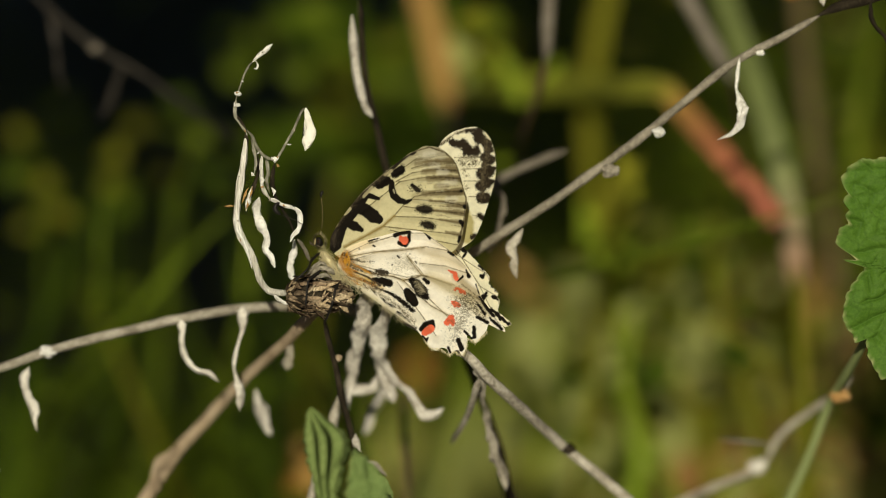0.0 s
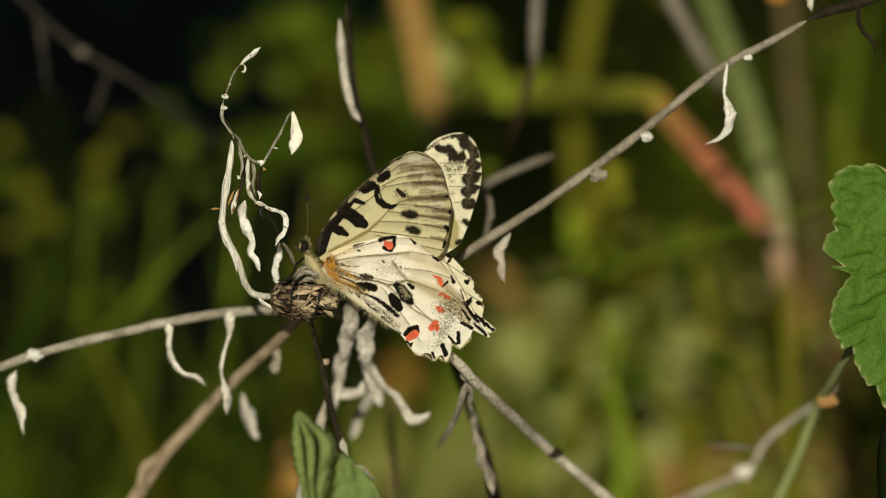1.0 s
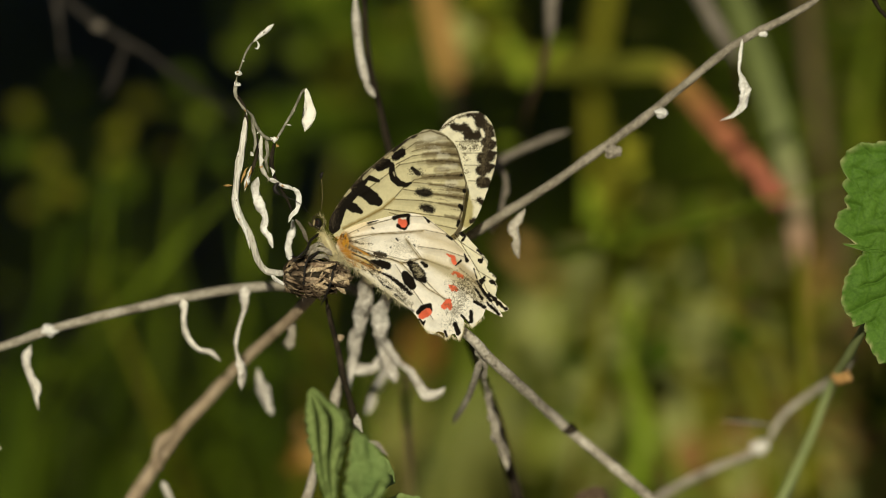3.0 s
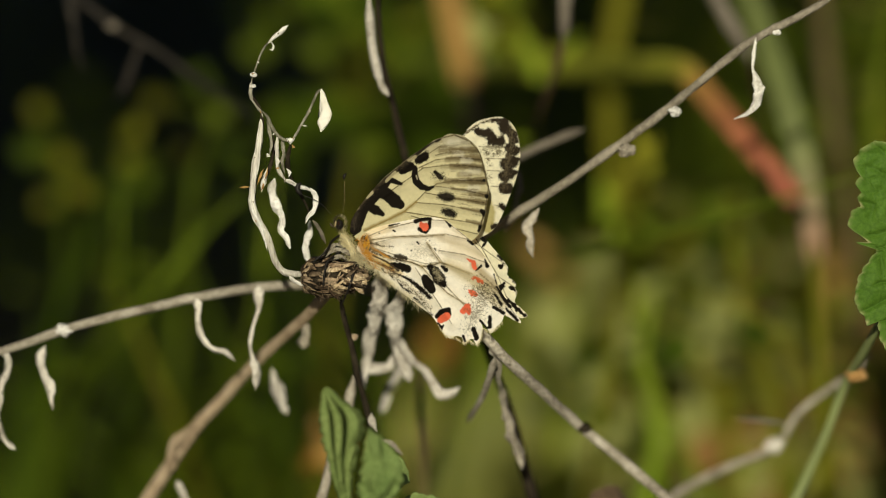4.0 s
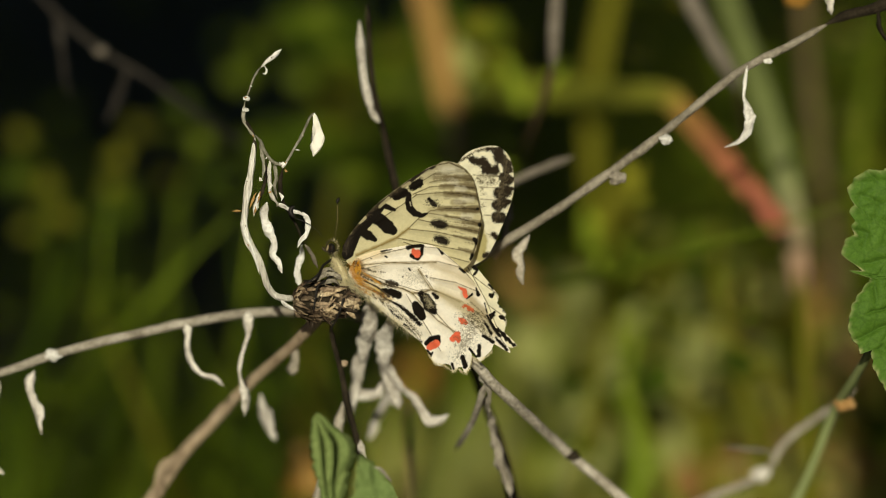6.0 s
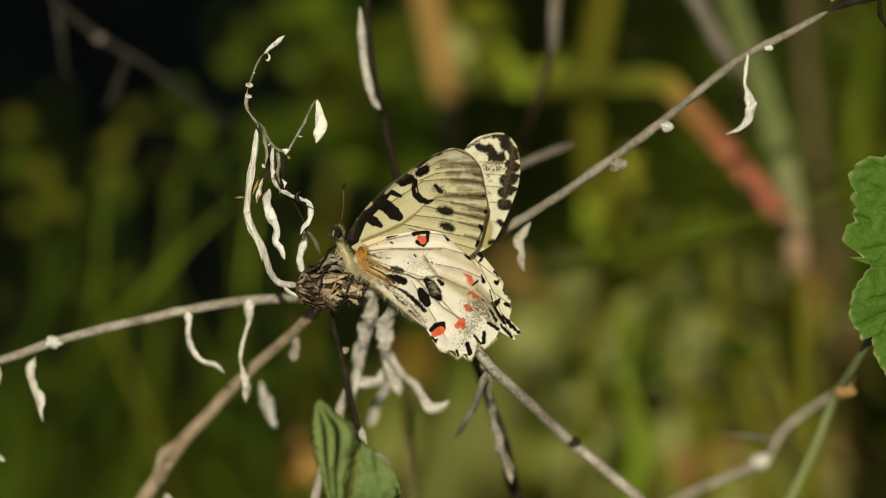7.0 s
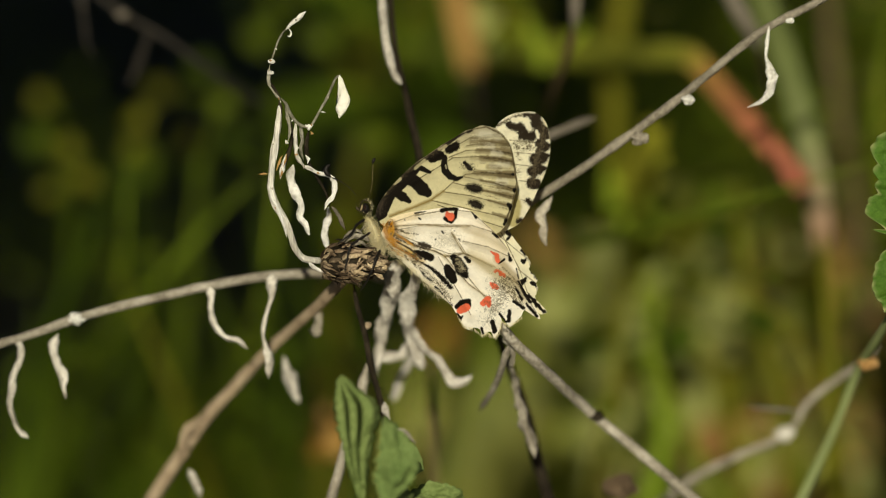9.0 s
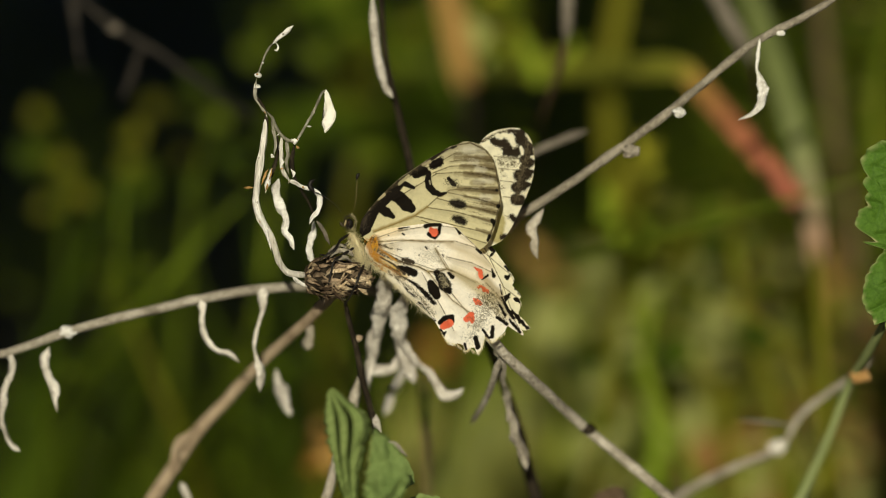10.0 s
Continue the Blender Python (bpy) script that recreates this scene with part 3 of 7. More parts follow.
toned_reed([(-16.56, 9.99, 186), (-12.96, 24.39, 186), (-8.46, 29.97, 179.8), (-0.36, 31.41, 173.6), (10.44, 30.9, 161.2), (23.94, 30.5, 136.4), (31.0, 30.2, 105.4), (35.2, 30.3, 96), (37.2, 29.6, 91), (39.6, 27.0, 87), (44.2, 21.7, 80), (50.0, 15.0, 74), (54.1, 10.1, 73.2), (55.6, 8.2, 73.6)], 4.0,
           (0, 0.22, 0.34, 0.70, 0.76, 0.80, 0.87, 0.95, 1), ((0.06, 0.08, 0.010), (0.08, 0.10, 0.012), (0.25, 0.27, 0.030), (0.28, 0.29, 0.036), (0.30, 0.24, 0.04), (0.31, 0.17, 0.05), (0.35, 0.125, 0.065), (0.33, 0.10, 0.06), (0.30, 0.14, 0.10)),
           "long withered blade turning from olive to red", path([(-16.56, 9.99, 186)])[0].x)
toned_reed([(58.0, -1.26, 86.8), (57.6, 3.69, 86.8), (56.8, 9.99, 86.8), (55.3, 18.09, 86.8), (53.0, 26.19, 86.8), (49.9, 35.19, 86.8), (46.9, 43.29, 86.8), (44.0, 52.29, 86.8)], 4.4,
           (0, 0.12, 0.26, 0.4, 0.6, 1), ((0.24, 0.14, 0.085), (0.36, 0.22, 0.15), (0.29, 0.25, 0.14), (0.19, 0.22, 0.085), (0.135, 0.165, 0.05), (0.09, 0.11, 0.03)),
           "wide grey-green blade fading to pinkish beige", path([(60.12, -1.26, 86.8)])[0].x)
reed([(1.98, 27.09, 133.3), (1.26, 31.41, 133.3), (0.36, 36.09, 133.3), (-0.9, 41.49, 133.3), (-2.7, 48.69, 133.3)], 4.2, TANBLADE, DARKSTEM, "broad tan withered blade hanging from its stalk")
blade([(73.44, -41.31, 150), (66.5, -23.31, 146), (64.0, 1.89, 142), (60.5, 21.69, 140), (58.5, 41.49, 138), (57.9, 50.49, 138)], 2.3, BROWNBLADE, "brown dry stalk standing in the grass", tip=False)
blade([(15.0, -3.5, 390), (19.44, -0.6, 200), (35.64, 4.14, 68.2), (50.04, 8.19, 65.1), (63.54, 12.24, 65.1), (77.04, 18.09, 68.2)], 2.2, GRASS, "thin green grass blade leaning sideways")
blade([(37.0, -41.31, 215), (30.5, -8.0, 178), (25.6, 10.0, 154), (24.6, 22.0, 149), (25.4, 34.29, 148.8), (27.54, 45.09, 148.8), (29.34, 52.29, 148.8)], 3.4, OLIVE, "upright olive grass blade", tip=False)
blade([(-66.0, -41.31, 300), (-55.0, -12.0, 150), (-53.2, -0.2, 116), (-53.0, 7.0, 106), (-52.2, 13.5, 106)], 2.5, FRESH, "broad green grass blade in half shade")
blade([(-74.0, -41.31, 300), (-52.0, -10.5, 140), (-44.5, -2.0, 116), (-40.5, 2.5, 112), (-36.0, 7.0, 102), (-31.4, 11.5, 100)], 2.3, FRESH, "green grass blade leaning over the gap")
blade([(-52.0, -41.31, 300), (-33.2, -15.0, 160), (-30.2, -4.0, 132), (-28.9, 8.69, 128), (-28.26, 18.49, 128)], 3.0, FRESH, "green grass blade behind the dry flower head")
blade([(37.44, -41.31, 155), (38.79, -23.31, 155), (40.14, -10.71, 155), (41.04, -5.31, 155), (40.59, 0.09, 155)], 4.2, SAGE, "broad green grass blade")
blade([(45.54, -41.31, 136.4), (43.74, -28.71, 136.4), (37.44, -14.31, 136.4), (31.14, -7.11, 136.4), (24.84, -3.51, 136.4)], 3.5, OLIVE, "olive grass blade bent down")
blade([(15.84, -41.31, 400), (17.19, -23.31, 400), (19.44, -10.71, 400), (18.09, -2.61, 400), (18.54, 3.69, 400)], 5.5, FRESH, "upright olive grass blade behind the wings")
blade([(30.24, -41.31, 161.2), (49.14, -17.91, 161.2), (57.24, -10.71, 161.2), (67.14, -8.91, 161.2), (77.04, -5.31, 161.2)], 3.5, OLIVE, "olive grass blade lying over")
blade([(-5.76, -41.31, 405), (-3.96, -28.71, 405), (-4.41, -22.41, 405), (-2.16, -14.31, 405), (0.54, -7.11, 405)], 7.0, FRESH, "green grass blade under the wings")
blade([(70.56, 1.89, 136.4), (67.14, 17.19, 136.4), (68.04, 28.89, 136.4), (69.84, 37.89, 136.4), (72.54, 47.79, 136.4)], 4.5, GRASS, "green grass blade at the side")
blade([(-7.56, -39.51, 105.4), (-12.06, -23.31, 105.4), (-20.16, -7.11, 105.4), (-23.76, 5.49, 105.4), (-22.86, 17.19, 105.4)], 2.2, GREENSHADED, "green grass blade between the dry stems")
blade([(53.64, -41.31, 124), (50.94, -23.31, 124), (45.54, -5.31, 124), (44.64, 9.99, 124), (47.34, 21.69, 124)], 3.8, OLIVE, "olive grass blade among the others")
blade([(30.24, -41.31, 117.8), (32.94, -28.71, 117.8), (30.24, -17.91, 117.8), (32.04, -7.11, 117.8), (35.64, 0.99, 117.8)], 3.5, FRESH, "short green grass blade")
blade([(10.44, -44.01, 322.4), (13.14, -32.31, 322.4), (12.69, -21.51, 322.4), (14.94, -13.41, 322.4), (14.04, -5.31, 322.4)], 7.5, LOWGREEN, "broad bright green blade in the low growth")
blade([(20.34, -44.01, 334.8), (19.44, -34.11, 334.8), (22.14, -25.11, 334.8), (21.24, -14.31, 334.8), (23.94, -3.51, 334.8)], 8.0, LOWGREEN, "broad yellow-green blade in the low growth")
blade([(34.74, -44.01, 347.2), (32.94, -35.01, 347.2), (35.64, -26.91, 347.2), (34.29, -16.11, 347.2), (36.54, -5.31, 347.2)], 7.5, LOWGREEN, "bright green blade in the low growth")
blade([(3.24, -44.01, 334.8), (5.94, -36.81, 334.8), (17.64, -31.41, 334.8), (26.64, -29.61, 334.8), (36.54, -31.41, 334.8)], 6.0, LOWGREEN, "yellow-green blade lying low")
blade([(49.14, -44.01, 347.2), (46.44, -36.81, 347.2), (47.34, -29.61, 347.2), (44.64, -22.41, 347.2), (46.44, -14.31, 347.2)], 8.0, LOWGREEN, "withering yellow-green broad blade")
blade([(28.44, -44.01, 310), (35.64, -39.51, 310), (46.44, -36.81, 310), (57.24, -37.71, 310), (68.04, -35.01, 310)], 5.0, TANBLADE, "tan withered blade lying low")
blade([(-7.56, -44.01, 322.4), (-8.46, -34.11, 322.4), (-5.76, -28.71, 322.4), (-7.56, -22.41, 322.4), (-4.86, -16.11, 322.4)], 6.5, LOWGREEN, "bright green blade under the butterfly")
blade([(57.24, -44.01, 334.8), (59.04, -34.11, 334.8), (64.44, -26.91, 334.8), (69.84, -22.41, 334.8), (77.04, -17.91, 334.8)], 5.5, LOWGREEN, "yellow-green blade leaning to the leaf")
blade([(35.64, -44.01, 291.4), (37.44, -32.31, 291.4), (41.94, -25.11, 291.4), (49.14, -23.31, 291.4), (58.14, -24.66, 291.4)], 5.0, TANBLADE, "tan withered blade among the green")
blade([(41.04, -44.01, 291.4), (44.19, -23.31, 291.4), (45.54, -8.91, 291.4), (47.34, -0.81, 291.4), (50.49, 4.59, 291.4)], 4.5, TANBLADE, "tan withered upright blade")
blade([(1.44, -44.01, 322.4), (4.14, -34.11, 322.4), (2.34, -26.91, 322.4), (5.94, -20.61, 322.4), (5.04, -13.41, 322.4)], 7.0, LOWGREEN, "broad pale green blade in the low growth")
blade([(8.64, -44.01, 310), (9.54, -36.81, 310), (17.64, -28.71, 310), (19.44, -21.51, 310), (26.64, -17.91, 310)], 6.0, LOWGREEN, "pale green blade bent over")
blade([(27.54, -44.01, 260.4), (27.09, -32.31, 260.4), (29.34, -23.31, 260.4), (28.89, -14.31, 260.4), (31.14, -5.31, 260.4)], 5.0, BLUEGREEN, "grey-green blade in the low growth")
blade([(-57.06, -41.31, 186), (-49.86, -14.31, 161.2), (-43.56, -0.81, 133.3), (-38.61, 5.94, 124), (-33.66, 12.69, 124)], 2.4, GREENSHADED, "green grass blade toned for half shade, leaning over")
blade([(-53.46, -41.31, 198.4), (-52.11, -14.31, 167.4), (-51.48, 0.99, 139.5), (-50.94, 9.99, 127.1), (-50.31, 17.19, 127.1)], 2.6, GREENSHADED, "upright green grass blade toned for half shade")
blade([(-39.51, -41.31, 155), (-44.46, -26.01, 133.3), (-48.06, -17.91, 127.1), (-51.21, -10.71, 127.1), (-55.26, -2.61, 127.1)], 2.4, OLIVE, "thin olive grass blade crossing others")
blade([(-25.56, -41.31, 173.6), (-28.26, -17.91, 148.8), (-30.24, -7.11, 133.3), (-31.86, 3.69, 127.1), (-32.31, 12.69, 127.1)], 3.4, GREENSHADED, "green grass blade behind the stalk")
blade([(-65.16, -41.31, 186), (-63.81, -17.91, 155), (-62.01, 1.89, 136.4), (-63.36, 12.69, 130.2), (-66.96, 20.79, 130.2)], 2.6, GREENSHADED, "bent green grass blade")
blade([(-12.96, -41.31, 161.2), (-17.46, -23.31, 142.6), (-23.76, -10.71, 133.3), (-27.36, 0.09, 130.2), (-28.26, 9.99, 130.2)], 2.6, GREENSHADED, "green blade toned dark for shade, leaning aside")
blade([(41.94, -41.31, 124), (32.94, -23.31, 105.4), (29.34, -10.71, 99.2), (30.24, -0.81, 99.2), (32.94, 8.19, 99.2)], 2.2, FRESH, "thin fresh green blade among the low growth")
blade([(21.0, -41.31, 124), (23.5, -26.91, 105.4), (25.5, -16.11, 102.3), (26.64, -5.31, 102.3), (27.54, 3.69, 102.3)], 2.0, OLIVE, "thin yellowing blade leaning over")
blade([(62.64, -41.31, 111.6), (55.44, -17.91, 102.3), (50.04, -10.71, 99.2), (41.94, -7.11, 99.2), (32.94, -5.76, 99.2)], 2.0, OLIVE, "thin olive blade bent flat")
blade([(-70.56, -41.31, 173.6), (-65.16, -14.31, 148.8), (-58.86, 0.99, 133.3), (-55.26, 9.54, 127.1), (-52.11, 16.74, 127.1)], 2.6, GREENSHADED, "green blade leaning over the dark gap")
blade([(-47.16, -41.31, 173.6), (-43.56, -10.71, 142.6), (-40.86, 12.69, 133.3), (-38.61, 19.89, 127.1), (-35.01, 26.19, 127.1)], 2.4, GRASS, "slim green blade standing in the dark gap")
blade([(-63.36, -41.31, 161.2), (-60.21, -28.71, 139.5), (-57.06, -21.51, 133.3), (-52.56, -15.21, 130.2), (-46.26, -10.71, 130.2)], 2.6, GREENSHADED, "bent green blade low in the dark gap")
blade([(-31.86, -41.31, 161.2), (-36.36, -16.11, 139.5), (-39.51, -7.11, 133.3), (-41.76, 0.09, 130.2), (-42.66, 8.19, 130.2)], 2.2, GREENSHADED, "slim green blade toned dark for shade")
blade([(-67.86, -44.01, 260.4), (-66.96, -32.31, 260.4), (-68.76, -23.31, 260.4), (-65.16, -14.31, 260.4), (-66.06, -7.11, 260.4)], 6.0, GREENSHADED, "green blade toned for the low shade")


for x, z, lean, d, w, mat, label in ((-5.0, -17.0, 2.0, 400, 8.5, FRESH, "broad soft green blade under the butterfly"), (3.5, -15.0, 4.0, 400, 10.0, FRESH, "broad green blade below the wings"), (10.5, -13.0, -2.0, 390, 9.0, SAGE, "pale blade below the wings"),
                                      (20.0, -4.0, 3.0, 165, 4.5, FRESH, "fresh blade on the open side"), (24.0, -1.0, -2.0, 160, 5.0, OLIVE, "yellowing blade on the open side"), (34.0, -9.0, 5.0, 170, 4.5, SAGE, "sage-green blade on the open side"), (37.0, -3.0, 1.0, 160, 4.0, SAGE, "pale green blade on the open side"),
                                      (46.0, -14.0, -6.0, 180, 6.0, TANBLADE, "withered tan blade on the open side"), (50.0, -24.0, 6.0, 175, 6.0, SAGE, "short pale blade on the open side"), (57.0, -20.0, -4.0, 190, 6.0, TANBLADE, "short withered blade on the open side"), (65.0, -26.0, 3.0, 170, 5.0, SAGE, "pale blade beside the dry branch"),
                                      (61.0, -9.0, 4.0, 200, 5.0, LOWGREEN, "yellow-green blade on the open side"), (44.0, -28.0, 2.0, 160, 6.0, LOWGREEN, "short yellow-green blade in low growth"), (30.0, -24.0, -3.0, 170, 6.0, LOWGREEN, "short bright blade in low growth")):
    blade([(x - 1.6 * lean, -44, d + 20), (x - lean, (z - 44) / 2, d + 8), (x - 0.3 * lean, z - 5, d), (x, z, d)], w, mat, label)


def grass(name, mat, count, y0, y1, tall, wide, seed, label, keep, lean=(0.1, 0.75)):
    """Uncountable blades on the ground, in the strip of the plan from y0 to y1 behind the plant."""
    rng = random.Random(seed)
    pieces = []
    while len(pieces) < count:
        y = y0 + (y1 - y0) * rng.random()
        x = (rng.random() * 2 - 1) * (0.16 + 0.16 * y)
        if rng.random() > keep(x, y):
            continue
        h = rng.uniform(*tall)
        a, bend = rng.uniform(0, 6.283), rng.uniform(*lean) * h
        root = Vector((x, y, -0.01))
        mid = root + Vector((math.cos(a) * bend * 0.25, math.sin(a) * bend * 0.25, h * 0.6))
        end = root + Vector((math.cos(a) * bend, math.sin(a) * bend, h * rng.uniform(0.8, 1.0)))
        b = rng.uniform(0, 6.283)
        pieces.append(strip([root, mid, end], rng.uniform(*wide), facing=(math.cos(b), math.sin(b), 0.3), step=h / 5))
    ob = new(name, mesh_from(name, *joined(pieces), mat))
    tagged(ob, label, "grass", kind="stuff")


def open_side(x, y):
    return 0.9 if x > 0.04 else 0.0


def half_shade(x, y):
    u = x / (1 + y) * 1000
    return 0.04 if u < -50 else 0.9 if u < -12 else 0.0


def clumps(x, y):
    """How thick the grass stands: sparse towards the shaded side, in tufts elsewhere."""
    u = x / (1 + y) * 1000
    c = noise.noise(Vector((u * 0.05, y * 6, 3.3)))
    thick = 0.05 if u < -42 else 0.05 + 0.3 * (u + 42) / 42 if u < 0 else min(1.0, 0.35 + 0.65 * u / 35)
    return max(0.0, min(1.0, 0.40 + c * 1.4)) * thick


grass("green_grass", FRESH, 170, 0.17, 0.65, (0.08, 0.25), (0.002, 0.005), 5, "green grass blurred behind the plant", clumps)
grass("olive_grass", OLIVE, 150, 0.17, 0.65, (0.08, 0.26), (0.002, 0.005), 6, "yellowing olive grass blurred behind the plant", clumps)
grass("far_grass", GRASS, 300, 0.8, 2.0, (0.10, 0.30), (0.003, 0.007), 8, "grass in the shade of the shrub", lambda x, y: clumps(x, y) if x > -0.01 else 0.12 * clumps(x, y))
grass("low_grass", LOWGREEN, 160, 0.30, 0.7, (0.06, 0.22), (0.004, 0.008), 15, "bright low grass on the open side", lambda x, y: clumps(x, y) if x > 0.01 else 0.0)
grass("shade_grass", GREENSHADED, 120, 0.4, 1.4, (0.05, 0.20), (0.003, 0.007), 21, "low green grass toned for half shade", lambda x, y: 0.9 if x < -0.005 else 0.0)
grass("thin_grass", FRESH, 90, 0.15, 0.26, (0.22, 0.38), (0.0011, 0.0026), 31, "thin fresh grass close behind the plant", lambda x, y: 1.0 if x > 0.035 else 0.25 if x < -0.015 else 0.0, (0.03, 0.22))
grass("thin_olive_grass", OLIVE, 60, 0.15, 0.26, (0.22, 0.38), (0.0011, 0.0024), 32, "thin yellowing grass close behind the plant", lambda x, y: 1.0 if x > 0.035 else 0.2 if x < -0.015 else 0.0, (0.03, 0.22))
grass("slim_shade_grass", GRASS, 8, 0.15, 0.28, (0.26, 0.42), (0.0018, 0.0036), 41, "slim green grass in half shade behind the plant", half_shade, (0.02, 0.12))
grass("back_grass", GREENSHADED, 3, 0.30, 0.75, (0.20, 0.45), (0.005, 0.010), 42, "tall soft grass further behind", half_shade, (0.05, 0.4))
grass("fresh_open_grass", FRESH, 90, 0.18, 0.36, (0.20, 0.315), (0.003, 0.006), 44, "fresh green low grass on the open side", open_side, (0.05, 0.6))
grass("tan_open_grass", TANBLADE, 34, 0.18, 0.36, (0.20, 0.32), (0.002, 0.004), 45, "withered low grass on the open side", open_side, (0.1, 0.7))
grass("slim_open_grass", SAGE, 130, 0.16, 0.34, (0.22, 0.335), (0.002, 0.0045), 43, "pale slim grass on the open side", open_side, (0.05, 0.5))
grass("dry_grass", TANBLADE, 60, 0.20, 0.8, (0.10, 0.30), (0.002, 0.005), 7, "tan withered grass among the green", clumps)


# ---- the dry plant ----
def stem(name, points, radii, mat, parent, label="", seed=0, rough=0.14, root=False, sides=10, step=0.0011):
    p = path(points)
    if root:
        p = p + [Vector((p[-1].x * 0.8, p[-1].y + 0.02, p[-1].z * 0.5)), Vector((p[-1].x * 0.7, p[-1].y + 0.03, -0.012))]
        radii = list(radii) + [radii[-1] * 1.2]
    me = mesh_from(name, *tube(p, [r / 1000 for r in radii], sides, step, rough, seed=seed), mat)
    return part(name, me, parent, label)


def curl(points, radii, parent, mat=None, seed=0, flat=0.55, twist=1.1, label="", wobble=0.5):
    """A dry leaf shrunk to a twisted strip."""
    v, f = tube(path(points), [r / 1000 * (0.82 + 0.36 * noise.noise(Vector((i * 1.7, seed * 3.1, 0)))) for i, r in enumerate(radii)], 16, 0.0004, 0.55, flat, twist, seed, wobble=wobble * 1.25 / 1000)
    return part("dry_leaf", mesh_from("dry_leaf", v, f, mat or WEATHERED), parent, label)


def knob(point, r, parent, mat=None, seed=0, name="node"):
    """A swollen joint of a stem."""
    bm = bmesh.new()
    bmesh.ops.create_icosphere(bm, subdivisions=3, radius=1)
    c = at(*point)
    for v in bm.verts:
        w = 1 + 0.35 * noise.noise(v.co * 1.7 + Vector((seed, 0, 0)))
        v.co = c + Vector((v.co.x * 1.25, v.co.y, v.co.z * 0.9)) * (w * r / 1000)
    me = bpy.data.meshes.new(name)
    bm.to_mesh(me)
    bm.free()
    me.materials.append(mat or STEM)
    me.polygons.foreach_set("use_smooth", np.ones(len(me.polygons), dtype=bool))
    return part(name, me, parent)


def root_of(point):
    p = at(*point)
    return Matrix.Translation((p.x * 0.7, p.y + 0.03, 0))


plant = thing("dried_plant", root_of((-14, -46, 25)), "grey dried branching plant with shrivelled pale leaves", "dry plant")
stem("branch", [(-85.53, -19.27, 16.2), (-73.83, -15.94, 14.4), (-68.43, -14.32, 13.5), (-61.05, -11.71, 13.5), (-50.43, -8.92, 13.5), (-39.63, -6.49, 14.4), (-30.18, -4.96, 16.2), (-22.08, -4.51, 18), (-14.43, -4.42, 22.5), (-10.83, -6.22, 27)], (0.75, 0.72, 0.8, 0.75, 0.85), STEM, plant, seed=1)
knob((-61.05, -11.71, 13.5), 1.15, plant, PALE, 2)
curl([(-63.93, -14.14, 13.5), (-64.47, -15.94, 13.5), (-64.11, -18.37, 13.5), (-63.03, -21.07, 13.5), (-62.85, -22.87, 12.6), (-62.49, -24.76, 12.6)], (0.3, 0.9, 0.75, 1.0, 0.7, 0.4), plant, seed=3)
curl([(-70.41, -14.77, 13.5), (-69.87, -17.92, 13.5), (-71.13, -21.52, 12.6), (-71.49, -25.57, 12.6), (-70.41, -29.17, 12.6), (-68.79, -30.7, 12.6)], (0.4, 0.7, 0.9, 0.7, 0.6, 0.4), plant, seed=13)
curl([(-39.81, -6.76, 13.5), (-39.45, -9.82, 13.5), (-39.18, -12.52, 13.5), (-37.38, -14.5, 12.6), (-35.58, -15.22, 12.6), (-33.78, -16.66, 12.6)], (0.8, 0.75, 0.9, 0.6, 0.8, 0.4), plant, seed=4)
curl([(-29.91, -4.69, 14.4), (-30.09, -7.57, 13.5), (-30.81, -10.72, 12.6), (-31.17, -13.42, 12.6), (-30.81, -16.12, 12.6), (-30.18, -18.82, 12.6), (-30.45, -21.34, 12.6)], (0.9, 0.8, 0.6, 0.8, 0.9, 1.0, 0.5), plant, seed=5)
stem("branch", [(-10.83, 1.88, 10.7), (-15.33, -2.17, 9.1), (-19.38, -6.4, 10.7), (-23.43, -10.54, 17.1), (-29.73, -16.12, 25.2), (-36.03, -22.87, 30), (-40.53, -27.82, 30), (-44.13, -33.22, 30), (-47.28, -37.72, 30), (-51.33, -44.47, 31.6)], (0.8, 0.88, 0.88, 1.0, 1.08, 1.2), TAN, plant, "tan brown dry branch", seed=6, root=True)
curl([(-44.28, -34.65, 28.4), (-43.92, -32.31, 27.6), (-43.38, -30.33, 27.6), (-41.94, -28.53, 28.4), (-39.96, -26.91, 29.2)], (0.6, 1.1, 1.1, 0.8, 0.4), plant, TAN, seed=7, flat=0.7, label="ragged scar on the branch")
curl([(-22.71, -9.82, 17.1), (-22.35, -11.62, 17.1), (-22.71, -14.32, 17.1)], (0.9, 0.8, 1.8), plant, STEM, seed=8)
curl([(-27.93, -17.74, 26.8), (-27.48, -19.18, 26.8), (-27.12, -20.8, 26.8), (-26.67, -22.42, 26.8), (-26.04, -24.04, 26.8), (-25.32, -25.48, 26.8)], (0.35, 0.75, 1.15, 1.25, 0.95, 0.4), plant, WEATHERED, seed=9, flat=0.8, label="pale shrivelled bud")
stem("branch", [(-5.43, -6.22, 4.0), (1.77, -9.82, 3.2), (5.55, -12.16, 3.2), (9.15, -15.94, 5.5), (15.27, -21.52, 12.0), (21.57, -27.37, 18.6), (27.15, -31.87, 19.0), (31.92, -35.92, 18.6), (41.37, -44.47, 19.84)], (0.7, 0.85, 0.85, 0.8, 0.9), STEM, plant, seed=10, root=True)
knob((21.84, -27.37, 18.6), 1.0, plant, DARKSTEM, 12)
stem("twig", [(7.89, -15.94, 7.0), (5.91, -21.97, 15.0), (3.21, -26.47, 24.0)], (0.6, 0.5, 0.45), STEM, plant, seed=11)
